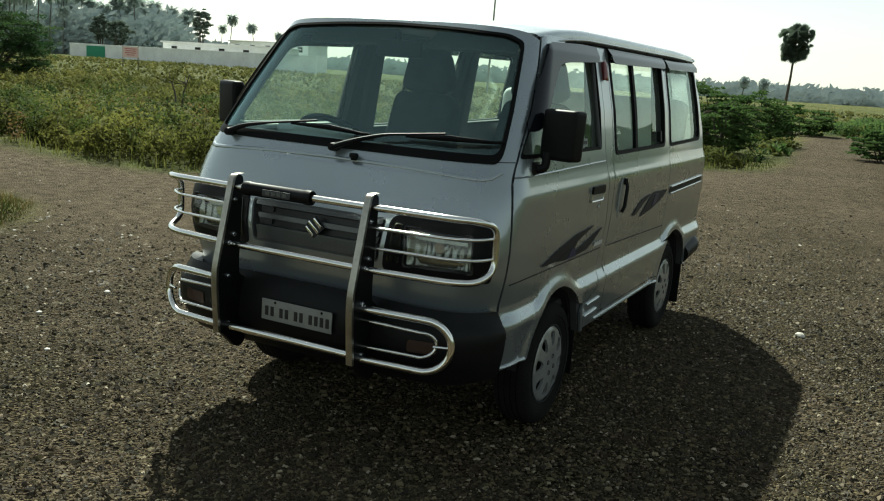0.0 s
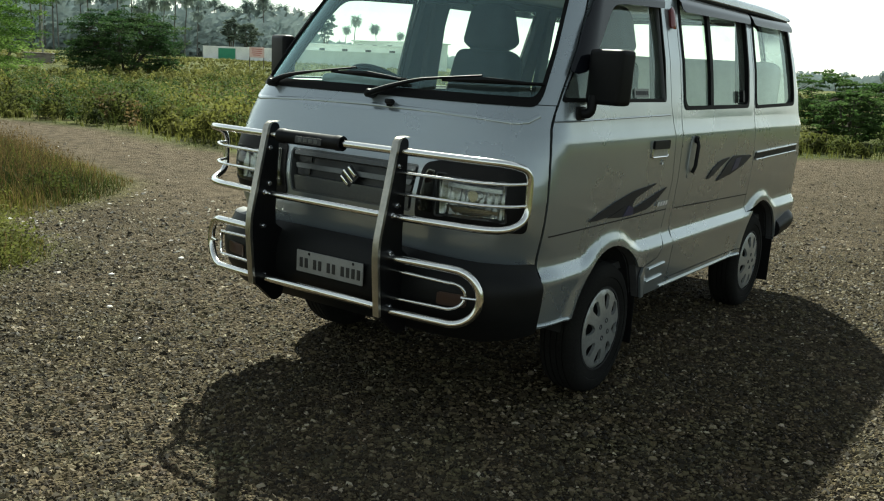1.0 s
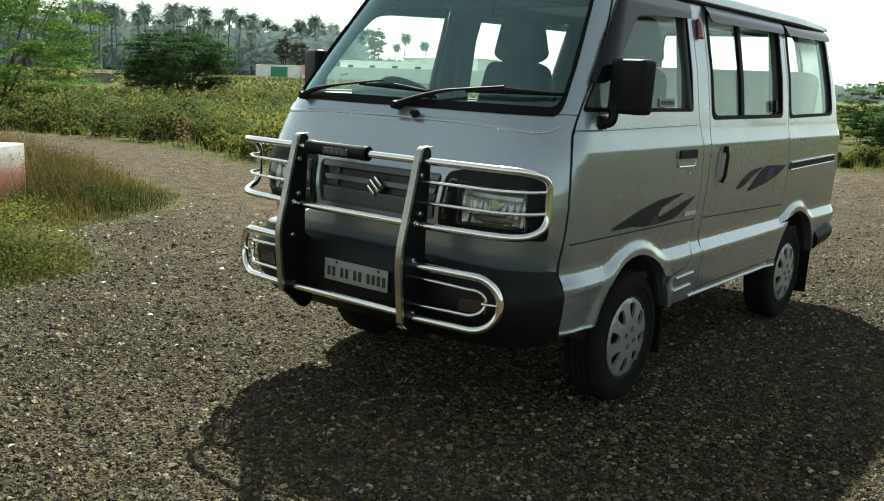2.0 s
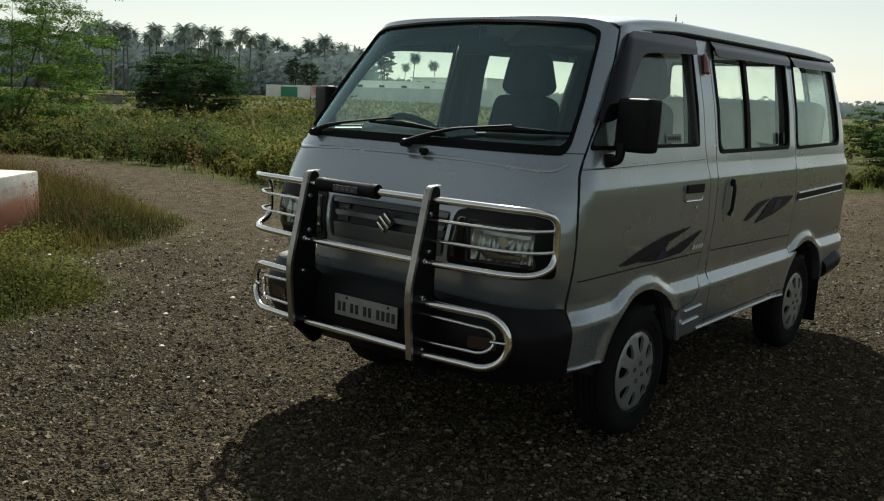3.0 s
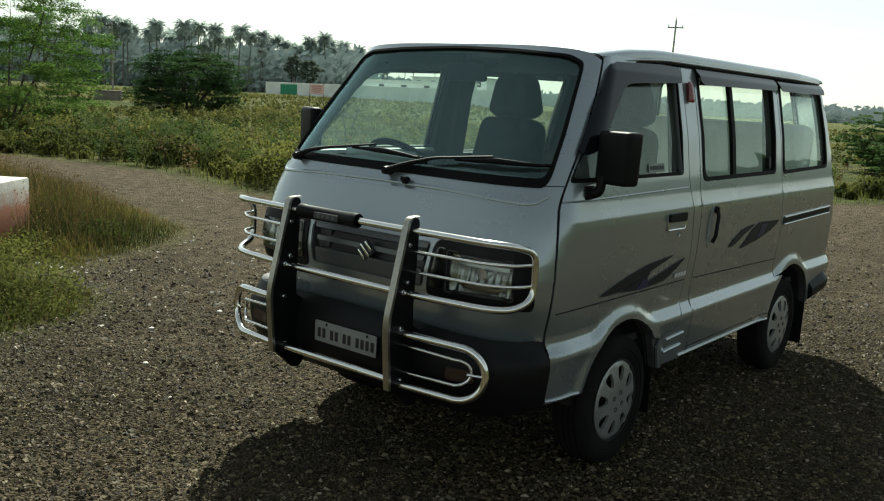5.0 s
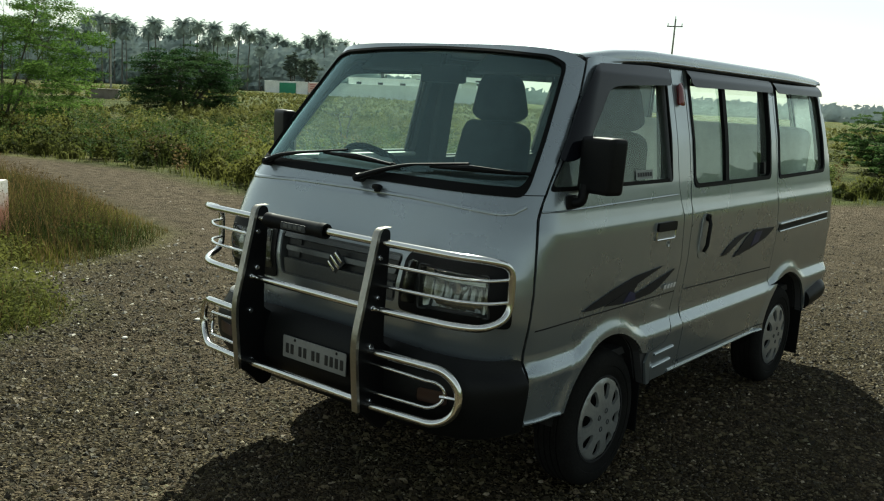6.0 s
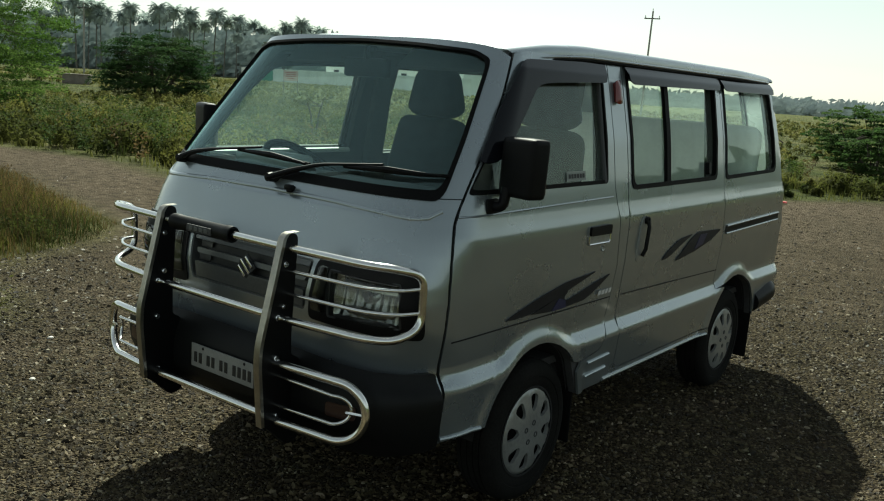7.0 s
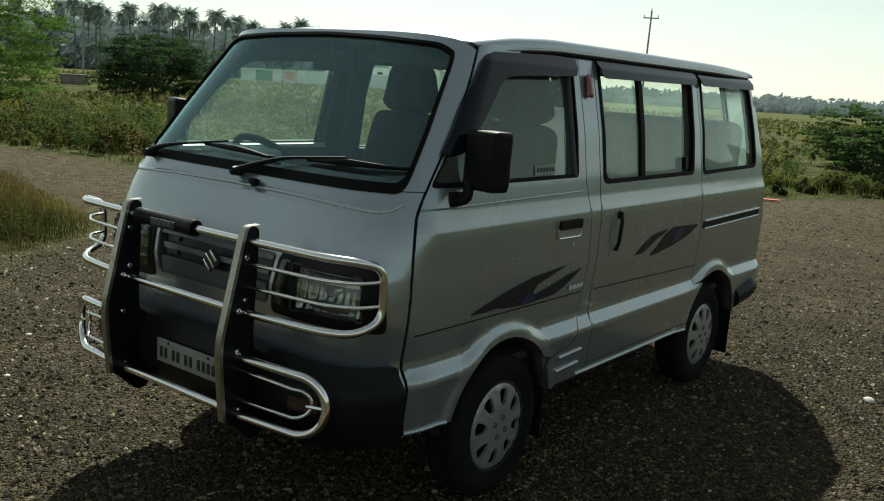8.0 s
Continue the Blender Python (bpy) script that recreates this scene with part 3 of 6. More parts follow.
def rear_edge(z): return rear_y(z) - 0.02


quarter = [(2.288, 0.56)] + ra[5:] + [(2.86, 0.36), (3.0, 0.36)] + [(rear_edge(0.36 + 1.228 * i / 16), 0.36 + 1.228 * i / 16) for i in range(17)] + [(2.282, 1.588), (2.256, 1.02), (2.288, 0.80)]
quarter_window = [tuple(p) for p in rounded([(2.285, 1.112), (3.015, 1.124), (2.985, 1.55), (2.325, 1.558)], [0.03, 0.06, 0.06, 0.02])]
shell = [(0.17, 0.374), (0.328, 0.378)] + fa + [(0.950, 0.335), (2.236, 0.340)] + ra + [(2.86, 0.36)] + [(rear_edge(0.36 + 1.228 * i / 16) - 0.02, 0.36 + 1.228 * i / 16) for i in range(17)] + [(0.60, 1.585), (0.485, 1.575)] + [(y - (0.022 if z < 1.05 else 0.006), z) for y, z in GAP[::-1][1:-1]]


SKIN_ROWS = [0.35, 0.38, 0.42, 0.46, 0.495, 0.512, 0.522, 0.531, 0.540, 0.550, 0.560, 0.570, 0.578, 0.586, 0.596, 0.61, 0.64, 0.68, 0.73, 0.78, 0.83, 0.88, 0.925, 0.955, 0.97, 0.98, 0.988, 0.996, 1.004, 1.010, 1.017, 1.024, 1.031, 1.038, 1.046, 1.056, 1.07, 1.08, 1.115, 1.15, 1.20, 1.26, 1.32, 1.38, 1.44, 1.50, 1.54, 1.57]
ARCH_POINTS = np.array([(cy + (r + d) * math.cos(radians(a)), cz + (r + d) * math.sin(radians(a))) for cy, cz, r in ARCH for d in (0.012, 0.020, 0.028, 0.036, 0.044, 0.052, 0.061, 0.070) for a in range(0, 181, 5)])


def swoosh(name, pts, sign, mat, parent, label):
    panel(name, pts, flank(sign, 0.0045), mat, parent, step=0.03, rim=0.003, label=label)


def build_flank(s):
    skin = flank(s)
    body = panel("body_side", shell, flank(s, -0.014), GREY_TRIM, van, holes=[front_window, slide_window, quarter_window], rim=0.03)
    trim = [p for p in shell[:-6]] + [(y + 0.035, z) for y, z in GAP[::-1][1:-1]]
    panel("side_trim", trim, flank(s, -0.055), GREY_TRIM, van, holes=[grown(front_window, 0.02), grown(slide_window, 0.02), grown(quarter_window, 0.02)], rim=0.0, label="grey interior side trim", step=0.07)
    # front door
    door = panel("front_door", front_door, skin, SILVER, van, holes=[front_window], step=0.04, lines=SKIN_ROWS, extra=ARCH_POINTS)
    win = panel("door_window", grown(front_window, 0.006), flank(s, -0.016), SIDE_GLASS, door, rim=0.004, step=0.1, label="dusty side glass")
    panel("window_seal", grown(front_window, 0.006), flank(s, 0.003), RUBBER, door, holes=[grown(front_window, -0.009)], rim=0.02, step=0.05)
    part("window_channel", tube([flank(s, 0.0)(1.045, 1.14), flank(s, 0.0)(1.062, 1.56)], 0.009, 8), DASH, door)
    recess = [tuple(p) for p in rounded([(0.905, 0.918), (1.075, 0.915), (1.075, 0.985), (0.905, 0.985)], 0.012)]
    handle = panel("door_handle", recess, flank(s, 0.002), COVER_SILVER, door, rim=0.006, step=0.05, label="flap handle in a silver recess")
    grip = [tuple(p) for p in rounded([(0.910, 0.952), (1.070, 0.950), (1.070, 0.986), (0.910, 0.986)], 0.010)]
    panel("grip", grip, flank(s, 0.012), BLACK_PLASTIC, handle, rim=0.014, step=0.05)
    part("recess_lip", tube(rounded([flank(s, 0.004)(0.908, 0.950), flank(s, 0.004)(0.908, 0.919), flank(s, 0.004)(1.072, 0.917), flank(s, 0.004)(1.072, 0.950)], 0.012, 4, closed=False), 0.0035, 6), BRIGHT, handle)
    part("keyhole", lathe([(s * 0.720, 0.0001), (s * 0.724, 0.011), (s * 0.710, 0.013)], "x", 14, (0, 1.03, 0.895)), COVER_SILVER, door)
    if s > 0:
        sticker = panel("window_sticker", [(0.784, 1.153), (0.920, 1.153), (0.920, 1.187), (0.784, 1.187)], flank(s, -0.011), STICKER, win, step=0.05, rim=0.001, label="faded pale sticker with grey print")
        for k in range(6):
            panel("print_bar", [(0.795 + 0.02 * k, 1.163), (0.809 + 0.02 * k, 1.163), (0.809 + 0.02 * k, 1.178), (0.795 + 0.02 * k, 1.178)], flank(s, -0.0095), GREY_TRIM, sticker, step=0.05, rim=0.001)
    # window line ledge under the front window
    ledge = [flank(s, -0.0005)(0.15 + 0.96 * i / 14, 1.072 + 0.012 * i / 14) for i in range(15)]
    part("waist_moulding", tube(ledge, 0.0045, 8, flat=0.8), SILVER, door)
    # the pale colour stands in for sun along the inner sill
    part("door_sill", tube([flank(s, -0.045)(0.26 + 0.8 * k / 8, 1.128) for k in range(9)], 0.012, 8), BENCH_VINYL, door, "inner window sill, pale in place of the sun on it")
    # sliding door
    slide = panel("sliding_door", slide_door, skin, SILVER, van, holes=[slide_window], step=0.04, lines=SKIN_ROWS, extra=ARCH_POINTS)
    for a, b in ((1.278, 1.66), (1.62, 2.21)):
        off = -0.012 if a < 1.5 else -0.020
        lo, hi = a, b
        pts = [(max(lo, 1.282), 1.115), (min(hi, 2.155), 1.118), (min(hi + 0.03, 2.207), 1.556), (max(lo + 0.01, 1.298), 1.552)]
        panel("sliding_pane", pts, flank(s, off), SIDE_GLASS, slide, rim=0.004, step=0.1, label="dusty side glass")
    panel("window_seal", grown(slide_window, 0.010), flank(s, 0.004), RUBBER, slide, holes=[grown(slide_window, -0.008)], rim=0.02, step=0.05, label="black rubber window seal")
    divider = [(1.605, 1.12), (1.643, 1.12), (1.682, 1.55), (1.644, 1.55)]
    panel("window_divider", divider, flank(s, 0.0), RUBBER, slide, rim=0.016, step=0.08)
    panel("window_catch", [tuple(p) for p in rounded([(2.058, 1.135), (2.085, 1.135), (2.090, 1.192), (2.063, 1.192)], 0.012)], flank(s, 0.006), BLACK_PLASTIC, slide, rim=0.02, step=0.04)
    cup = [tuple(p) for p in rounded([(1.325, 0.805), (1.395, 0.805), (1.415, 0.99), (1.345, 0.99)], 0.03)]
    hs = panel("door_handle", cup, flank(s, 0.002), COVER_SILVER, slide, rim=0.006, step=0.05, label="upright pull handle in a silver recess")
    part("grip", tube([flank(s, 0.010)(1.366, 0.83), flank(s, 0.020)(1.370, 0.86), flank(s, 0.020)(1.380, 0.95), flank(s, 0.012)(1.383, 0.97)], 0.0085, 8), BLACK_PLASTIC, hs)
    part("latch_knob", lathe([(s * 0.720, 0.0001), (s * 0.736, 0.010), (s * 0.736, 0.015), (s * 0.71, 0.018)], "x", 14, (0, 1.383, 0.975)), BLACK_PLASTIC, hs)
    # pillar, rocker, quarter
    panel("door_pillar", pillar, skin, SILVER, van, step=0.02, lines=SKIN_ROWS, extra=ARCH_POINTS)
    for k, (y0, y1, z0) in enumerate(((1.00, 1.17, 0.448), (0.99, 1.16, 0.395))):
        part("sill_vent", tube([flank(s, 0.002)(y0, z0), flank(s, 0.002)(y1, z0 + 0.006)], 0.006, 6), SILVER, body)
    part("sill_bead", tube([flank(s, 0.001)(0.125 + 0.175 * k / 5, 0.376 + 0.001 * k / 5) for k in range(6)], 0.0075, 8), SILVER, body)
    part("sill_bead", tube([flank(s, 0.001)(1.16 + 1.05 * k / 10, 0.346) for k in range(11)], 0.0075, 8), SILVER, body)
    panel("rocker", rocker, skin, SILVER, van, step=0.05)
    q = panel("rear_quarter", quarter, skin, SILVER, van, holes=[quarter_window], step=0.035, lines=SKIN_ROWS, extra=ARCH_POINTS)
    panel("quarter_window", grown(quarter_window, 0.004), flank(s, -0.012), SIDE_GLASS, q, rim=0.004, step=0.1, label="dusty side glass")
    panel("window_seal", grown(quarter_window, 0.010), flank(s, 0.004), RUBBER, q, holes=[grown(quarter_window, -0.008)], rim=0.016, step=0.05)
    track = [(2.300, 0.842), (3.09, 0.855), (3.09, 0.885), (2.305, 0.872)]
    tr = panel("door_track", track, flank(s, 0.003), BLACK_PLASTIC, q, rim=0.006, step=0.06, label="black slide rail with bright edges")
    for dz in (-0.004, 0.034):
        part("rail_edge", tube([flank(s, 0.005)(2.31, 0.842 + dz), flank(s, 0.005)(3.08, 0.855 + dz)], 0.005, 6), SILVER, tr)
    # rain visors
    def visor(top, bottom):
        return lambda y, z: 0.005 + 0.020 * max(0.0, min(1.0, (top - z) / (top - bottom) / 0.42))
    v1 = [(0.530, 1.562), (1.118, 1.580), (1.080, 1.508), (0.68, 1.492), (0.59, 1.480), (0.418, 1.315), (0.330, 1.240), (0.275, 1.230), (0.252, 1.240), (0.375, 1.400)]
    panel("window_visor", rounded(v1, [0.05, 0.01, 0.01, 0.06, 0.05, 0.04, 0.03, 0.02, 0.02, 0.02]), flank(s, visor(1.58, 1.47)), VISOR, door, rim=0.004, step=0.012, label="smoked acrylic rain visor")
    v2 = [(1.270, 1.584), (2.250, 1.588), (2.222, 1.520), (1.318, 1.511), (1.284, 1.524)]
    panel("window_visor", rounded(v2, 0.012), flank(s, visor(1.582, 1.50)), VISOR, slide, rim=0.004, step=0.016, label="smoked acrylic rain visor")
    v3 = [(2.268, 1.588), (3.015, 1.576), (3.005, 1.524), (2.320, 1.520), (2.284, 1.532)]
    panel("window_visor", rounded(v3, 0.012), flank(s, visor(1.582, 1.50)), VISOR, q, rim=0.004, step=0.016, label="smoked acrylic rain visor")
    # decals and pressed line
    feather = [(0.408, 0.712), (0.47, 0.731), (0.62, 0.767), (0.78, 0.796), (1.000, 0.811), (0.86, 0.778), (0.74, 0.749), (0.641, 0.727), (0.55, 0.712), (0.47, 0.709)]
    wing = [(0.562, 0.709), (0.66, 0.728), (0.735, 0.748), (0.805, 0.764), (0.778, 0.738), (0.800, 0.724), (0.90, 0.744), (1.00, 0.766), (1.118, 0.787), (1.05, 0.752), (0.98, 0.722), (0.93, 0.707), (0.80, 0.701), (0.68, 0.700)]
    d1 = panel("decal", rounded(feather, 0.012, 3), flank(s, 0.0045), DECAL_DARK, door, step=0.03, rim=0.003, label="charcoal feather-shaped decal")
    swoosh("decal", rounded(wing, 0.010, 3), s, DECAL_DARK, door, "charcoal feather-shaped decal")
    panel("blue_patch", [(0.70, 0.700), (0.745, 0.742), (0.79, 0.728), (0.80, 0.70)], flank(s, 0.0065), DECAL_BLUE, d1, step=0.03, rim=0.002, label="dark blue print")
    for k in range(4):
        y0 = 1.035 + 0.028 * k
        panel("print_bar", [(y0, 0.709), (y0 + 0.020, 0.709), (y0 + 0.024, 0.727), (y0 + 0.004, 0.727)], flank(s, 0.0075), DECAL_PALE, d1, step=0.03, rim=0.001)
    for pts in ([(1.582, 0.781), (1.644, 0.824), (1.755, 0.863), (1.90, 0.874), (1.76, 0.832), (1.66, 0.792)], [(1.726, 0.762), (1.80, 0.802), (1.86, 0.845), (1.95, 0.877), (2.242, 0.868), (2.136, 0.828), (1.963, 0.791)]):
        swoosh("decal", rounded(pts, 0.03, 3), s, DECAL_DARK, slide, "charcoal feather-shaped decal")
    panel("blue_patch", [(1.93, 0.80), (1.98, 0.862), (2.06, 0.862), (2.02, 0.815)], flank(s, 0.0065), DECAL_BLUE, slide, step=0.04, rim=0.002, label="dark blue print")
    for owner, y0, y1, za, zb in ((door, 0.13, 1.155, 0.688, 0.684), (slide, 1.25, 2.29, 0.680, 0.652)):
        panel("pin_line", [(y0, za), (y1, zb), (y1, zb + 0.005), (y0, za + 0.005)], flank(s, 0.0012), DECAL_DARK, owner, step=0.06, rim=0.001)
    # black rubber strips in the gaps round the doors, added to darken the gaps
    for owner, line in ((door, GAP), (door, [(1.120, 0.529), (1.144, 0.575), (1.170, 0.80), (1.1545, 1.00), (1.1275, 1.12), (1.1445, 1.586)]),
                        (slide, [(1.242, 0.38), (1.233, 0.78), (1.235, 1.0), (1.259, 1.586)]), (slide, [(2.2855, 0.56), (2.285, 0.80), (2.253, 1.02), (2.279, 1.586)])):
        pts = [Vector((*p, 0)) for p in line]
        dense = [pts[i].lerp(pts[i + 1], k / 6) for i in range(len(pts) - 1) for k in range(6)] + [pts[-1]]
        part("door_gap_strip", tube([flank(s, -0.0085)(p.x, p.y) for p in dense], 0.0065 if line is GAP else 0.005, 6), RUBBER, owner)
    # lamp on the pillar
    lens = [tuple(p) for p in rounded([(1.160, 1.432), (1.212, 1.432), (1.222, 1.522), (1.170, 1.522)], 0.02)]
    panel("marker_lamp", lens, flank(s, lambda y, z: 0.006 + 0.016 * max(0.0, 1 - ((y - 1.191) / 0.036) ** 2) * max(0.0, 1 - ((z - 1.477) / 0.056) ** 4)), RED_LENS, van, rim=0.02, step=0.012, label="red plastic marker lamp")


build_flank(1)
build_flank(-1)

# ---------- tail ----------
tz = [0.36 + (1.60 - 0.36) * i / 14 for i in range(15)]
tail_side = [(1.15, z) for z in tz]
rear_window = [tuple(p) for p in rounded([(-0.70, 1.14), (0.70, 1.14), (0.70, 1.578), (-0.70, 1.578)], 0.04)]
tg = panel("tailgate", tail_side + [(-1.15, z) for z in reversed(tz)], tail(), SILVER, van, holes=[rear_window], step=0.06)
panel("rear_window", grown(rear_window, 0.006), tail(-0.010), SIDE_GLASS, tg, rim=0.004, step=0.1, label="dusty rear glass")
panel("window_seal", grown(rear_window, 0.014), tail(0.003), RUBBER, tg, holes=[grown(rear_window, -0.02)], rim=0.016, step=0.06)
for s in (1, -1):
    part("tail_lamp", box(0.10, 0.03, 0.24, (s * 0.58, 3.165, 0.80), 0.012), RED_LENS, van, "red tail lamp")

# ---------- underside ----------
part("floor_pan", box(1.26, 3.08, 0.10, (0, 1.54, 0.40), 0.02), DARK_CAVITY, van)
part("bulkhead", box(1.24, 0.04, 0.68, (0, 0.12, 0.70), 0.0), DARK_CAVITY, van)
part("cabin_floor", box(1.28, 2.6, 0.03, (0, 1.75, 0.47), 0.0), GREY_TRIM, van)
part("engine_sump", box(0.5, 0.7, 0.16, (0, 0.95, 0.29), 0.04), DARK_CAVITY, van)
part("rear_axle", tube([(-0.55, 2.46, 0.255), (0.55, 2.46, 0.255)], 0.035), DARK_CAVITY, van)
part("front_axle", tube([(-0.55, 0.62, 0.245), (0.55, 0.62, 0.245)], 0.03), DARK_CAVITY, van)
part("silencer", tube([(0.15, 1.35, 0.24), (0.15, 1.95, 0.24)], 0.075, 14), DARK_CAVITY, van)
part("exhaust_pipe", tube([(0.15, 1.95, 0.24), (0.32, 2.2, 0.25), (0.35, 2.8, 0.26), (0.35, 3.15, 0.25)], 0.02, 8), DARK_CAVITY, van)
for s in (1, -1):
    for cy, cz, r in ARCH:
        bm = bmesh.new()
        ringo, ringi = [], []
        for y, z in arc(cy, cz, r + 0.004, 172, 0, 20):
            ringo.append(bm.verts.new((s * 0.692, y, z)))
            ringi.append(bm.verts.new((s * 0.36, y, z)))
        for i in range(20):
            bm.faces.new((ringo[i], ringo[i + 1], ringi[i + 1], ringi[i]))
        bm.faces.new(ringi)
        part("wheel_housing", bm, DARK_CAVITY, van)

# ---------- bumpers ----------
def bumper_off(u, z):
    t = (z - 0.33) / 0.30
    return 0.012 + 0.016 * min(1.0, max(0.0, (z - 0.33) / 0.1)) * max(0.0, 1 - max(0, abs(u) - 0.8) * 3) + 0.072 * max(0.0, math.sin(math.pi * min(1, max(0, t * 0.92 + 0.06)))) ** 0.6 * max(0.0, 1 - max(0, abs(u) - 0.8) * 2.2)


bz = [0.335 + 0.270 * i / 10 for i in range(11)]
bright = [(u_back(gap_y(z) - 0.022, z), z + 0.03 * max(0.0, 1 - (z - 0.335) / 0.08)) for z in bz]
bump_outline = [(-0.8, 0.335), (0.8, 0.335)] + bright + [(0.8, 0.612), (0.4, 0.624), (-0.4, 0.624), (-0.8, 0.612)] + [(-u, z) for u, z in reversed(bright)]
bumper = panel("front_bumper", rounded(bump_outline, 0.02, 2), nose(bumper_off), BUMPER_BLACK, van, step=0.03, rim=0.05, label="black moulded plastic bumper")
for s in (1, -1):
    pts = [(u_at(s * x, 0.48), z) for x, z in ((0.450, 0.462), (0.536, 0.464), (0.536, 0.508), (0.450, 0.506))]
    lampb = panel("indicator_lamp", rounded(pts, 0.012), nose(lambda u, z: bumper_off(u, z) + 0.004), AMBER_LENS, bumper, step=0.03, rim=0.01, label="amber indicator lens")
back_bumper = part("rear_bumper", tube(rounded([(0.685, 2.90, 0.40), (0.705, 3.12, 0.44), (0.62, 3.215, 0.445), (-0.62, 3.215, 0.445), (-0.705, 3.12, 0.44), (-0.685, 2.90, 0.40)], 0.09, 6, closed=False), 0.062, 14), BUMPER_BLACK, van, "black plastic bumper")
for s in (1, -1):
    part("bumper_cap", box(0.03, 0.08, 0.010, (s * 0.710, 3.10, 0.501), 0.004), BRIGHT, back_bumper)

# number plate with plain bars in place of its characters
plate = part("number_plate", box(0.318, 0.006, 0.080, (0.001, -0.168, 0.506), 0.003), PLATE_WHITE, van, "dusty white number plate with dark bars")
for k in range(10):
    x = -0.133 + 0.0250 * k + 0.0165 * sum(k >= j for j in (2, 4, 6))
    part("plate_bar", box(0.015, 0.003, 0.036, (x, -0.172, 0.502), 0.001, 1), PLATE_BLACK, plate)
for x in (-0.095, 0.115):
    part("plate_screw", lathe([(-0.1725, 0.0001), (-0.1725, 0.005), (-0.170, 0.006)], "y", 8, (x, 0, 0.537)), BLACK_STEEL, plate)
part("plate_bracket", box(0.30, 0.09, 0.05, (0, -0.125, 0.50), 0.005), BLACK_STEEL, van)

# ---------- grille and lamps ----------
grille = panel("grille", grown(GRILLE, 0.01), nose(-0.036), BEZEL, van, step=0.05, rim=0.0, label="silver grille with dark slots")
panel("grille_surround", grown(GRILLE, 0.004), nose(-0.003), GRILLE_SHADED, grille, holes=[grown(GRILLE, -0.006)], step=0.04, rim=0.034)
for z0, z1, x0, x1, off in ((0.876, 0.893, 0.284, 0.286, -0.003), (0.828, 0.846, 0.268, 0.274, -0.010), (0.745, 0.800, 0.268, 0.272, -0.006)):
    e = [(u_at(-x0, z0), z0), (u_at(x0, z0), z0), (u_at(x1, z1), z1), (u_at(-x1, z1), z1)]
    panel("grille_slat", rounded(e, 0.006, 3), nose(off), GRILLE_SHADED, grille, step=0.03, rim=0.022)
for s in (1, -1):
    for z0, z1 in ((0.800, 0.828), (0.846, 0.876)):
        e = [(s * u_at(x, z), z) for x, z in ((0.215, z0 + 0.004), (0.264, z0 + 0.002), (0.272, z1 - 0.002), (0.215, z1 - 0.004))]
        panel("slot_end", e, nose(lambda u, z: -0.028 + 0.14 * max(0.0, abs(u) - 0.33)), BEZEL, grille, step=0.02, rim=0.004, label="bright slot end")
# chrome emblem as three plain slanted bars
emblem_y = nose(-0.006)(0, 0.826)[1]
emblem = part("emblem", box(0.062, 0.010, 0.062, (0.0, emblem_y, 0.826), 0.004, 2, (0, 45, 0)), BEZEL, grille, "chrome emblem of slanted bars on a dark lozenge")
for dx, dz, n in ((0.017, 0.017, 0.046), (0.0, 0.0, 0.060), (-0.017, -0.017, 0.046)):
    part("emblem_bar", box(n, 0.010, 0.0125, (dx, emblem_y - 0.008, 0.826 + dz), 0.003, 2, (0, 42, 0)), BRIGHT, emblem)

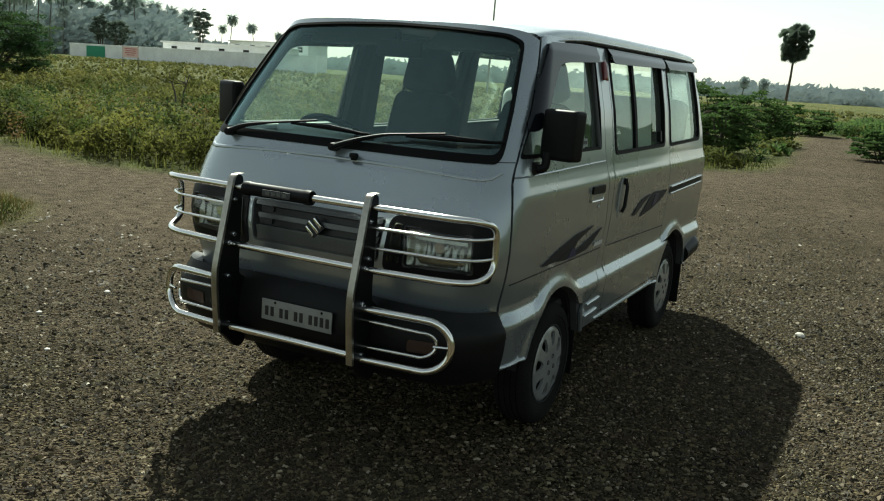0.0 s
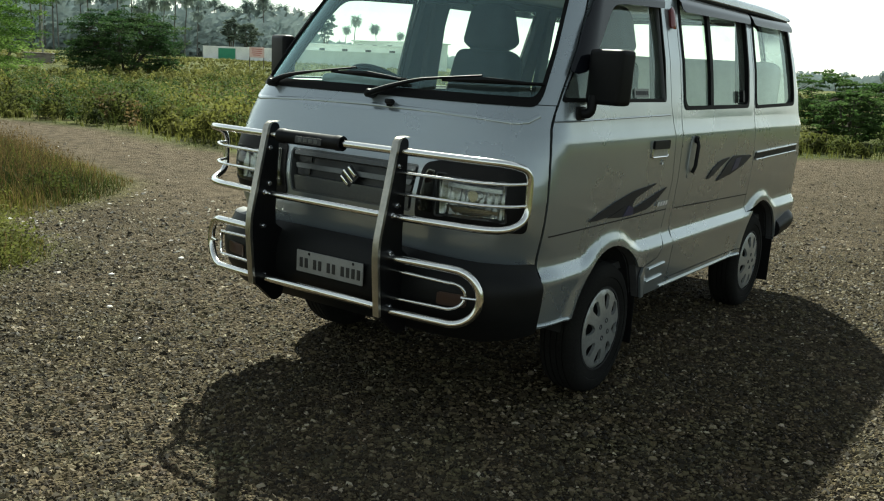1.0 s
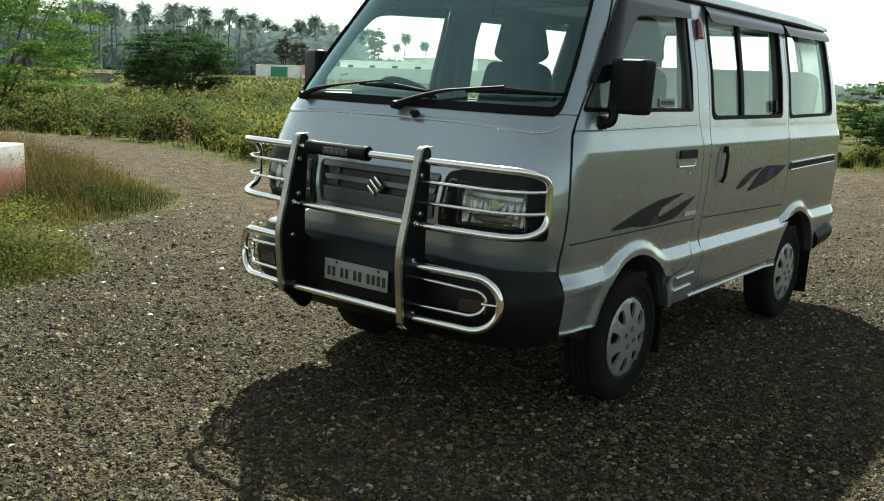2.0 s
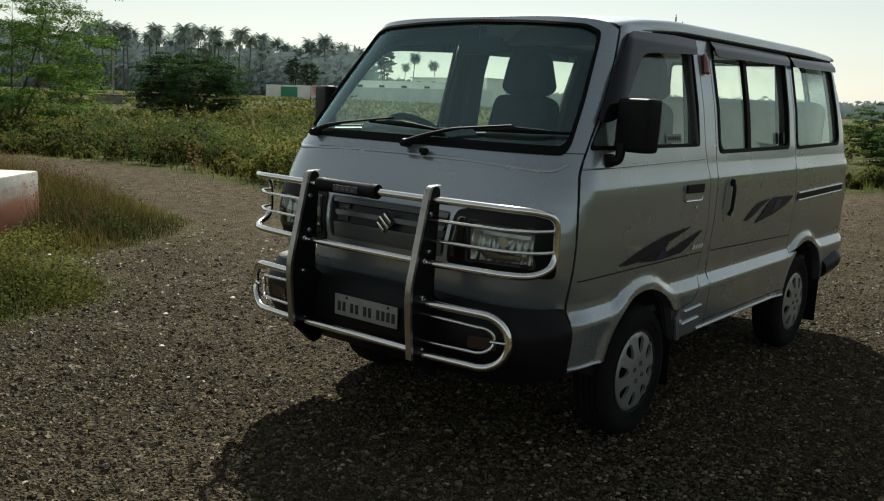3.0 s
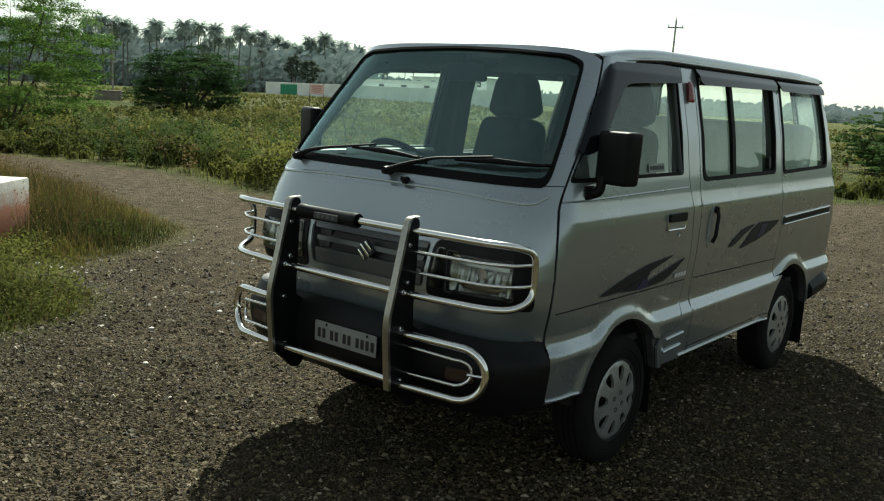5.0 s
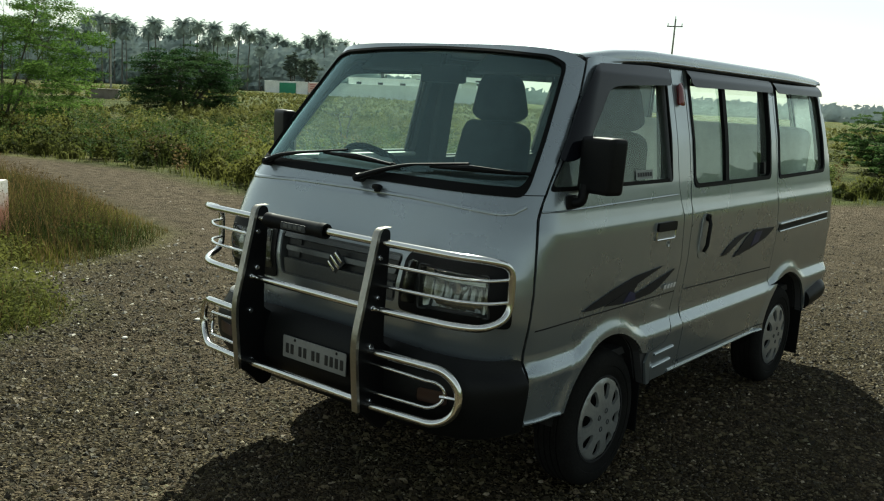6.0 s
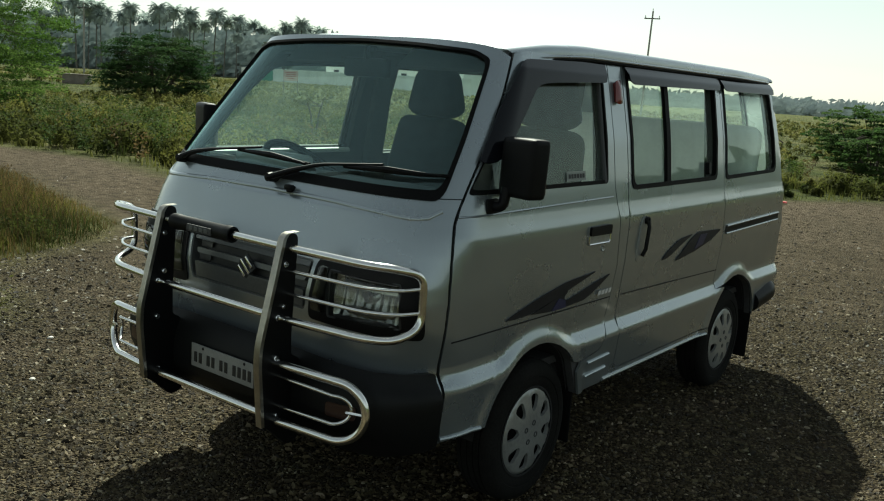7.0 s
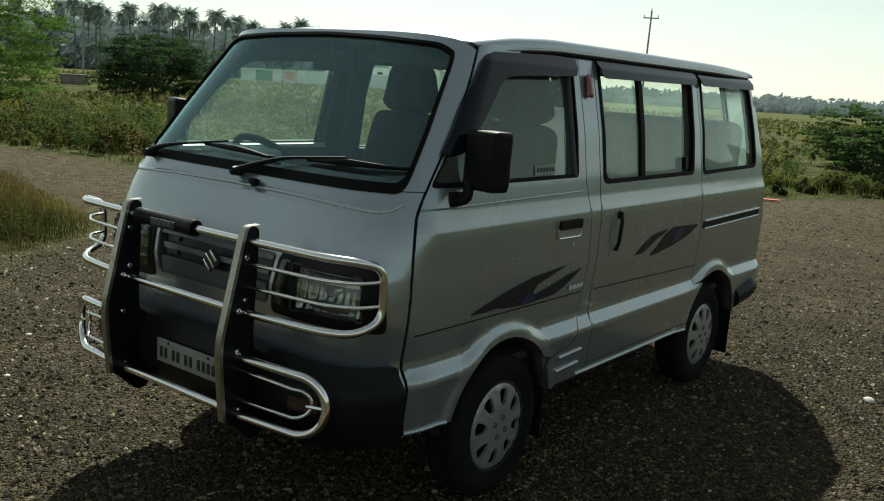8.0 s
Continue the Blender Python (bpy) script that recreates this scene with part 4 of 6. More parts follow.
for s in (1, -1):
    opening = [(s * u_at(x, z), z) for x, z in ((0.388, 0.742), (0.380, 0.884), (0.622, 0.876), (0.630, 0.742))]
    opening = [tuple(p) for p in rounded(opening, 0.012, 3)]
    lamp = panel("headlamp", lamp_outline(s, 0.004), nose(0.006), BLACK_PLASTIC, van, step=0.03, rim=0.035, holes=[grown(opening, -0.003)], label="rectangular headlamp in a black bezel")
    panel("reflector", grown(opening, 0.004), nose(lambda u, z: -0.012 - 0.060 * max(0.0, 1 - ((abs(u) - 0.715) / 0.19) ** 2) * max(0.0, 1 - ((z - 0.812) / 0.080) ** 2) + 0.004 * math.sin(u * 140)), REFLECTOR, lamp, step=0.012, rim=0.0, label="bright fluted reflector")
    cx, cy, cz = nose(-0.045)(s * u_at(0.505, 0.815), 0.815)
    part("bulb_shield", lathe([(0, 0.0001), (0, 0.020), (0.040, 0.024)], "y", 16, (cx, cy, cz)), BRIGHT, lamp)
    for z0, z1 in ((0.758, 0.778), (0.838, 0.852)):
        shelf = [(s * u_at(x, z), z) for x, z in ((0.400, z0), (0.400, z1), (0.612, z1 - 0.006), (0.612, z0 - 0.004))]
        panel("reflector_step", shelf, nose(-0.034), REFLECTOR, lamp, step=0.03, rim=0.02)
    panel("lens", grown(opening, 0.001), nose(lambda u, z: 0.004 + 0.008 * max(0.0, 1 - ((z - 0.812) / 0.075) ** 2)), LAMP_GLASS, lamp, step=0.03, rim=0.008, label="clear lens")
    rim_line = [nose(0.007)(u, z) for u, z in opening]
    part("lens_rim", tube(rim_line, 0.0035, 6, closed=True), BEZEL, lamp)
    side_lamp = [(s * u_at(x, z), z) for x, z in ((0.322, 0.752), (0.342, 0.892), (0.374, 0.890), (0.376, 0.750))]
    side = panel("side_lamp", rounded(side_lamp, 0.010, 3), nose(0.010), REFLECTOR, lamp, step=0.02, rim=0.006, label="clear side lamp with an amber bulb")
    panel("side_lamp_cover", rounded(side_lamp, 0.010, 3), nose(lambda u, z: 0.014 + 0.05 * max(0.0, z - 0.80)), SMOKED_LENS, side, step=0.03, rim=0.004)
    amber = [(s * u_at(x, z), z) for x, z in ((0.340, 0.845), (0.346, 0.888), (0.368, 0.886), (0.370, 0.850))]
    panel("amber_bulb", rounded(amber, 0.008, 3), nose(0.0125), AMBER_LENS, side, step=0.03, rim=0.002)

# ---------- bull guard ----------
guard = new("bull_guard")
guard.parent = van
guard.location = (0.010, 0, 0)
tagged(guard, "polished steel bull guard with black posts")
POST_X = 0.298
TOP_Z, MID_Z, LOW_Z = 0.952, 0.738, 0.428


def loop_end(s, xc, zc, r):
    """The round end of a loop, bent back a little."""
    return [(s * (xc + r * math.sin(radians(a))), -0.205 + 0.035 * math.sin(radians(a)), zc + r * math.cos(radians(a))) for a in range(0, 181, 15)]


def guard_tube(name, pts, r, bend=0.05):
    part(name, tube(rounded(pts, bend, 6, closed=False), r, 12), CHROME, guard)


for s in (1, -1):
    x = s * POST_X
    # side profile of a post: front edge leans out, kinks, then falls back
    prof = [(-0.150, 0.995), (-0.205, 0.995), (-0.285, 0.66), (-0.287, 0.60), (-0.268, 0.41), (-0.240, 0.395), (-0.165, 0.325), (-0.12, 0.335), (-0.10, 0.50), (-0.125, 0.60), (-0.165, 0.62)]
    prof = [tuple(p) for p in rounded(prof, [0.025, 0.025, 0.03, 0.03, 0.015, 0.02, 0.02, 0.02, 0.02, 0.03, 0.03], 4)]
    bm = bmesh.new()
    va = [bm.verts.new((x - 0.009, y, z)) for y, z in prof]
    vb = [bm.verts.new((x + 0.009, y, z)) for y, z in prof]
    bm.faces.new(va)
    bm.faces.new(vb[::-1])
    for i in range(len(prof)):
        j = (i + 1) % len(prof)
        bm.faces.new((va[i], va[j], vb[j], vb[i]))
    bmesh.ops.triangulate(bm, faces=[f for f in bm.faces if len(f.verts) > 4])
    post = part("post", bm, BLACK_STEEL, guard, "black steel post")
    strip = [(-0.150, 0.999), (-0.207, 0.998), (-0.289, 0.66), (-0.291, 0.60), (-0.272, 0.408)]
    strip = [tuple(p) for p in rounded(strip, 0.028, 5, closed=False)]
    bm = bmesh.new()
    rowa = []
    for y, z in strip:
        rowa.append([bm.verts.new((x + dx, y + dy, z)) for dx, dy in ((-0.0125, 0.012), (-0.0125, 0), (0.0125, 0), (0.0125, 0.012))])
    for p, q in zip(rowa, rowa[1:]):
        for k in range(3):
            bm.faces.new((p[k], p[k + 1], q[k + 1], q[k]))
    bmesh.ops.solidify(bm, geom=bm.faces[:], thickness=0.003)
    part("post_strip", bm, STRIP_STEEL, guard, "polished steel strip")
    for y, z in ((-0.20, 0.905), (-0.225, 0.745), (-0.20, 0.775), (-0.225, 0.62), (-0.215, 0.435)):
        for side in (1, -1):
            part("bolt", lathe([(side * 0.009, 0.010), (side * 0.015, 0.009), (side * 0.015, 0.006), (side * 0.022, 0.005), (side * 0.022, 0.0001)], "x", 8, (x, y, z)), BRIGHT, guard)
    # loops round the headlamps
    guard_tube("upper_loop", [(x, -0.185, TOP_Z), (s * 0.60, -0.172, TOP_Z), (s * 0.685, -0.125, TOP_Z - 0.004), (s * 0.706, -0.035, TOP_Z - 0.03), (s * 0.706, -0.035, MID_Z + 0.03), (s * 0.685, -0.125, MID_Z), (s * 0.60, -0.172, MID_Z), (x, -0.205, MID_Z)], 0.0125, 0.045)
    for z in (0.882, 0.812):
        guard_tube("lamp_rod", [(x, -0.185, z), (s * 0.59, -0.160, z), (s * 0.675, -0.11, z), (s * 0.700, -0.040, z)], 0.0055, 0.04)
    guard_tube("lower_loop", [(x, -0.225, 0.604)] + loop_end(s, 0.545, 0.514, 0.090) + [(x, -0.225, 0.424)], 0.0135, 0.01)
    guard_tube("inner_loop", [(x, -0.215, 0.562)] + loop_end(s, 0.535, 0.515, 0.043) + [(x, -0.215, 0.468)], 0.0055, 0.01)
    part("loop_link", tube([(s * 0.577, -0.192, 0.515), (s * 0.634, -0.172, 0.515)], 0.005, 8), CHROME, guard)
guard_tube("top_tube", [(-POST_X, -0.190, TOP_Z), (POST_X, -0.190, TOP_Z)], 0.0125)
guard_tube("middle_tube", [(-POST_X, -0.205, MID_Z), (POST_X, -0.205, MID_Z)], 0.0125)
guard_tube("bottom_tube", [(-POST_X, -0.225, LOW_Z), (POST_X, -0.225, LOW_Z)], 0.0135)
pad_prof = [(-0.135, 0.016), (-0.150, 0.020), (-0.150, 0.026), (-0.125, 0.027), (-0.118, 0.025), (0.118, 0.025), (0.125, 0.027), (0.150, 0.026), (0.150, 0.020), (0.135, 0.016)]
pad = part("badge_pad", lathe(pad_prof, "x", 24, (-0.095, -0.190, TOP_Z)), BLACK_PLASTIC, guard, "black plastic pad with a grey mark")
part("mark_frame", box(0.125, 0.004, 0.024, (-0.085, -0.2145, TOP_Z - 0.003), 0.004), DASH, pad)
for k in range(4):
    part("mark_bar", box(0.018, 0.003, 0.013, (-0.122 + 0.025 * k, -0.217, TOP_Z - 0.003), 0.001, 1), MARK_GREY, pad)

# ---------- wheels ----------
def wheel_cover_map(s, x_out):
    def f(a, b):
        r = math.hypot(a, b)
        dish = 0.016 * (1 - min(1, (r / 0.165)) ** 2) if r > 0.05 else 0.016 * (1 - (0.05 / 0.165) ** 2)
        edge = -0.010 * max(0, (r - 0.15) / 0.015) ** 2
        return (s * (x_out + dish + edge), a, b)
    return f


def build_wheel(s, y):
    hub = new("wheel")
    hub.parent = van
    hub.location = (s * 0.006, y, 0.259)
    w0, w1 = 0.545, 0.695
    tread = [(w0 + 0.012, 0.165), (w0 + 0.002, 0.19), (w0, 0.225), (w0 + 0.010, 0.249), (w0 + 0.025, 0.258)]
    for k in range(4):
        c = w0 + 0.035 + 0.025 * k
        tread += [(c - 0.006, 0.260), (c - 0.002, 0.260), (c - 0.001, 0.254), (c + 0.003, 0.254), (c + 0.004, 0.260)]
    tread += [(w1 - 0.025, 0.258), (w1 - 0.010, 0.249), (w1, 0.225), (w1 - 0.001, 0.205), (w1 - 0.004, 0.203), (w1 - 0.003, 0.190), (w1 - 0.012, 0.165)]
    part("tyre", lathe([(s * a, r) for a, r in tread], "x", 56), TYRE, hub, "black dusty road tyre")
    part("rim_well", lathe([(s * 0.60, 0.0001), (s * 0.60, 0.15), (s * 0.665, 0.156), (s * 0.687, 0.168), (s * 0.687, 0.160)], "x", 40), DARK_CAVITY, hub)
    disc = [(0.166 * math.cos(2 * math.pi * k / 56), 0.166 * math.sin(2 * math.pi * k / 56)) for k in range(56)]
    cuts = []
    for k in range(8):
        a0 = 2 * math.pi * (k + 0.35) / 8
        pts = []
        for da, r in ((-0.20, 0.136), (0, 0.143), (0.20, 0.136), (0.17, 0.090), (0, 0.074), (-0.17, 0.090)):
            pts.append((r * math.cos(a0 + da), r * math.sin(a0 + da)))
        cuts.append([tuple(p) for p in rounded(pts, 0.016, 3)])
    cover = panel("wheel_cover", disc, wheel_cover_map(s, 0.686), COVER_SILVER, hub, holes=cuts, step=0.018, rim=0.012, label="silver plastic wheel cover", out_from=(s * 0.3, 0, 0))
    for k in range(4):
        a0 = math.pi / 4 + k * math.pi / 2
        part("bolt_cap", lathe([(s * 0.699, 0.011), (s * 0.703, 0.010), (s * 0.703, 0.007), (s * 0.697, 0.006), (s * 0.697, 0.0001)], "x", 12, (0, 0.036 * math.cos(a0), 0.036 * math.sin(a0))), DASH, cover)
    hub.rotation_euler = (radians(20 if y < 1 else 44), 0, 0)
    return hub


for s in (1, -1):
    for y in WHEEL_Y:
        build_wheel(s, y)
    part("mud_flap", box(0.19, 0.012, 0.36, (s * 0.62, 2.875, 0.27), 0.005), RUBBER, van, "black rubber mud flap")
    part("mud_flap", box(0.15, 0.010, 0.22, (s * 0.62, 0.955, 0.24), 0.005), RUBBER, van, "black rubber mud flap")

# ---------- mirrors ----------
for s in (1, -1):
    mirror = new("side_mirror")
    mirror.parent = van
    mirror.location = (s * 0.020, 0, 0)
    tagged(mirror, "black plastic door mirror")
    turn = -12 if s > 0 else -22
    bm = box(0.150, 0.075 if s > 0 else 0.055, 0.185, (0, 0, 0), 0.018, 3)
    for v in bm.verts:
        t = (v.co.z + 0.09) / 0.18
        v.co.x += s * 0.006 * (t - 0.5)
        if v.co.y < 0:
            v.co.x *= 0.94
    bmesh.ops.rotate(bm, cent=(0, 0, 0), matrix=Euler((0, 0, radians(turn))).to_matrix(), verts=bm.verts)
    bmesh.ops.translate(bm, vec=(s * 0.755, 0.345, 1.225), verts=bm.verts)
    part("housing", bm, BLACK_PLASTIC, mirror)
    part("mirror_glass", box(0.125, 0.004, 0.155, (s * 0.755 + (0.007 if s > 0 else 0.010), 0.387 if s > 0 else 0.375, 1.225), 0.002, 1, (0, 0, turn)), MIRROR_GLASS, mirror, "silvered mirror glass")
    part("stay", tube(rounded([(s * 0.655, 0.30, 1.098), (s * 0.710, 0.315, 1.098), (s * 0.712, 0.325, 1.16)], 0.02, 4, closed=False), 0.017, 10), BLACK_PLASTIC, mirror)
    part("foot", box(0.03, 0.07, 0.05, (s * 0.672, 0.30, 1.098), 0.010), BLACK_PLASTIC, mirror)

# ---------- wipers and washer jet ----------


def on_screen(x, z, off=0.012):
    return Vector(nose(off)(u_at(x, z), z))


for x0, arm, blade in ((-0.508, ((-0.508, 1.128), (-0.450, 1.157), (-0.349, 1.176), (-0.117, 1.205)), ((-0.235, 1.186), (0.133, 1.174))),
                       (0.008, ((0.008, 1.120), (0.090, 1.152), (0.198, 1.182), (0.432, 1.206)), ((0.281, 1.184), (0.621, 1.190)))):
    wiper = new("wiper")
    wiper.parent = van
    tagged(wiper, "black windscreen wiper")
    p = [on_screen(x, z, 0.028) for x, z in arm]
    line = rounded([p[0] + Vector((0, -0.006, 0))] + p[1:], 0.04, 4, closed=False)
    part("arm", tube(line, [0.014 - 0.009 * k / (len(line) - 1) for k in range(len(line))], 8, flat=0.8), BLACK_PLASTIC, wiper)
    part("pivot", lathe([(-0.030, 0.0001), (-0.028, 0.014), (0.0, 0.018), (0.02, 0.02)], "y", 14, on_screen(x0, arm[0][1], 0.014)), BLACK_PLASTIC, wiper)
    q0, q1 = blade
    pts = [on_screen(q0[0] + (q1[0] - q0[0]) * k / 8, q0[1] + (q1[1] - q0[1]) * k / 8, 0.014) for k in range(9)]
    part("blade", tube(pts, 0.0065, 6), RUBBER, wiper)
    mid = [on_screen(q0[0] + (q1[0] - q0[0]) * k, q0[1] + (q1[1] - q0[1]) * k + 0.007 * (1 - abs(2 * k - 1)), 0.020 + 0.006 * (1 - abs(2 * k - 1))) for k in (0.05, 0.28, 0.5, 0.72, 0.95)]
    part("blade_bridge", tube(mid, [0.003, 0.008, 0.010, 0.008, 0.003], 6), BLACK_PLASTIC, wiper)
jet = nose(0.004)(u_at(0.101, 1.090), 1.090)
part("washer_jet", merge(box(0.022, 0.03, 0.022, jet, 0.006), box(0.03, 0.022, 0.018, (jet[0] + 0.004, jet[1] - 0.014, jet[2] + 0.008), 0.006)), BLACK_PLASTIC, van)

# ---------- cabin ----------
def build_seat(x):
    seat = new("front_seat")
    seat.parent = van
    tagged(seat, "dark cloth front seat with headrest")
    part("cushion", box(0.46, 0.48, 0.16, (x, 0.92, 0.72), 0.05, 3), SEAT_CLOTH, seat)
    bm = box(0.44, 0.14, 0.58, (0, 0, 0.29), 0.055, 4)
    for v in bm.verts:
        v.co.x *= 1.0 - 0.30 * max(0.0, (v.co.z - 0.15) / 0.43) ** 1.5
    bmesh.ops.rotate(bm, cent=(0, 0, 0), matrix=Euler((radians(-12), 0, 0)).to_matrix(), verts=bm.verts)
    bmesh.ops.translate(bm, vec=(x, 1.08, 0.74), verts=bm.verts)
    part("backrest", bm, SEAT_CLOTH, seat)
    bm = box(0.28, 0.11, 0.215, (0, 0, 0), 0.05, 5)
    for v in bm.verts:
        v.co.x *= np.interp((v.co.z + 0.1075) / 0.215, (0, 0.15, 0.4, 0.75, 1), (0.80, 0.98, 1.04, 0.80, 0.62))
    bmesh.ops.translate(bm, vec=(x, 1.205, 1.418), verts=bm.verts)
    part("headrest", bm, SEAT_CLOTH, seat)
    for dx in (-0.05, 0.05):
        part("headrest_rod", tube([(x + dx, 1.185, 1.26), (x + dx, 1.20, 1.34)], 0.006, 6), BRIGHT, seat)


build_seat(-0.26)
build_seat(0.33)
bench = new("rear_bench")
bench.parent = van
tagged(bench, "pale grey vinyl rear bench seat")
part("bench_cushion", box(1.18, 0.50, 0.16, (0, 2.48, 0.80), 0.05, 3), BENCH_VINYL, bench)
part("bench_back", box(1.24, 0.17, 0.60, (0, 2.915, 1.050), 0.080, 6, (-6, 0, 0)), SUNLIT_VINYL, bench)
part("bench_base", box(1.10, 0.55, 0.26, (0, 2.55, 0.60), 0.02), GREY_TRIM, bench)
bm = box(1.24, 0.26, 0.20, (0, 0.20, 1.03), 0.04, 3)
for v in bm.verts:
    if v.co.y < 0.2:
        v.co.y += 0.06 * (abs(v.co.x) / 0.62) ** 2
dash = part("dashboard", bm, DASH, van, "dark plastic dashboard")
part("instrument_binnacle", box(0.32, 0.12, 0.08, (-0.25, 0.25, 1.135), 0.03, 3), SUNLIT_DASH, dash, "instrument hood, paled in place of sun on the dash")
part("glovebox", box(0.40, 0.10, 0.16, (0.32, 0.30, 0.93), 0.02), DASH, dash)
tilt = Euler((radians(50), 0, 0)).to_matrix()
steering = new("steering_wheel")
steering.parent = van
tagged(steering, "black three-spoke steering wheel")
centre = Vector((-0.245, 0.40, 1.100))
ring = [centre + tilt @ (Vector((0.165 * math.cos(a), 0, 0.165 * math.sin(a)))) for a in [2 * math.pi * k / 32 for k in range(32)]]
part("rim", tube(ring, 0.014, 8, closed=True), BLACK_PLASTIC, steering)
for a in (10, 170, 270):
    part("spoke", tube([centre, centre + tilt @ Vector((0.16 * math.cos(radians(a)), 0, 0.16 * math.sin(radians(a))))], 0.010, 6), BLACK_PLASTIC, steering)
part("hub", lathe([(-0.02, 0.0001), (-0.02, 0.04), (0.02, 0.045)], "y", 16, centre), BLACK_PLASTIC, steering)
part("column", tube([centre, (-0.255, 0.26, 1.00)], 0.025, 10), BLACK_PLASTIC, steering)
part("rear_view_mirror", merge(box(0.21, 0.03, 0.070, (0.0, 0.455, 1.50), 0.012), box(0.015, 0.02, 0.06, (0.0, 0.45, 1.545), 0.004)), BLACK_PLASTIC, van)
for s in (1, -1):
    part("sun_visor", box(0.40, 0.015, 0.12, (s * 0.29, 0.56, 1.545), 0.006, 2, (-55, 0, 0)), GREY_TRIM, van)
    part("inner_pillar", box(0.035, 0.11, 1.05, (s * 0.62, 1.19, 1.05), 0.012, 2, (0, -s * 7, 0)), GREY_TRIM, van)
    part("rear_inner_pillar", box(0.035, 0.09, 1.05, (s * 0.62, 2.30, 1.05), 0.012, 2, (0, -s * 7, 0)), GREY_TRIM, van)

# ---------- the ground ----------
EYE = (2.1, -2.5)


def far(az, d):
    """A place d metres from the middle of the walk, az degrees to the left of the van's length."""
    return EYE[0] - d * math.sin(radians(az)), EYE[1] + d * math.cos(radians(az))


PATCH = [(-2.55, -0.75), (-2.6, -0.2), (-2.75, 0.35), (-3.05, 0.62), (-3.8, 0.80), (-4.25, 1.25), (-4.65, 2.2), (-5.2, 2.75), (-7.1, 3.25), (-9.0, 3.75), (-12.0, 3.8), (-24.0, 3.2), (-24.0, -9.0), (-3.4, -9.0), (-2.8, -3.0)]
TRACK = [(5.0, -12.0), (5.0, 14.0), (2.6, 18.0), (1.1, 24.0), (0.35, 30.0), (-0.2, 36.0), (-2.2, 36.0), (-1.75, 32.0), (-0.6, 18.0), (-0.55, 14.6), (-1.2, 14.3), (-1.9, 13.4), (-2.6, 12.4), (-4.6, 8.8), (-6.3, 5.5), (-7.5, 5.25), (-8.6, 5.5), (-10.4, 6.0), (-12.3, 5.85), (-14.8, 5.2), (-24.0, 4.6), (-60.0, 3.0), (-60.0, 0.5), (-24.0, 3.0), (-12.0, 3.75), (-9.0, 3.7), (-7.1, 3.2), (-5.2, 2.7), (-4.65, 2.2), (-4.25, 1.2), (-3.8, 0.75), (-3.05, 0.6), (-2.75, 0.3), (-2.6, -0.2), (-2.55, -0.75), (-3.0, -12.0)]


def poly_distance(pts, poly):
    """Signed distance to a polygon's edge, positive inside."""
    pts, poly = np.asarray(pts, float), np.asarray(poly, float)
    best = np.full(len(pts), 1e9)
    for a, b in zip(poly, np.roll(poly, -1, 0)):
        d = b - a
        t = np.clip(((pts - a) @ d) / (d @ d), 0, 1)
        best = np.minimum(best, np.linalg.norm(pts - (a + t[:, None] * d), axis=1))
    return np.where(inside(pts, poly), best, -best)


def soft_noise(pts, size, seed):
    return np.array([noise.noise(Vector((x / size + seed, y / size - seed, seed * 0.7))) for x, y in pts])


def ground_z(pts):
    """Height of the ground: even under the van, a little uneven elsewhere, rising a touch into the fields."""
    pts = np.asarray(pts, float)
    r = np.hypot(pts[:, 0] + 0.3, pts[:, 1] - 0.8)
    z = np.clip((r - 3.2) / 6, 0, 1) * 0.05 * soft_noise(pts, 2.3, 3.1)
    turn = np.degrees(np.arctan2(EYE[0] - pts[:, 0], pts[:, 1] - EYE[1]))
    z += 0.005 * np.clip(np.hypot(pts[:, 0] - EYE[0], pts[:, 1] - EYE[1]) - 25, 0, 400) * np.clip((turn - 26) / 14, 0, 1)
    return z


def stand(x, y, z=0.0):
    """A place on the ground."""
    return (x, y, z + float(ground_z([(x, y)])[0]))


spread_axis = np.sinh(np.linspace(-1, 1, 241) * 7.2) / np.sinh(7.2) * 1600
gx, gy = np.meshgrid(spread_axis - 1.0, spread_axis + 2.0, indexing="ij")
gp = np.stack([gx.ravel(), gy.ravel()], 1)
gz = ground_z(gp)
n = len(spread_axis)
idx = np.arange(n * n).reshape(n, n)
quads = np.stack([idx[:-1, :-1].ravel(), idx[1:, :-1].ravel(), idx[1:, 1:].ravel(), idx[:-1, 1:].ravel()], 1)


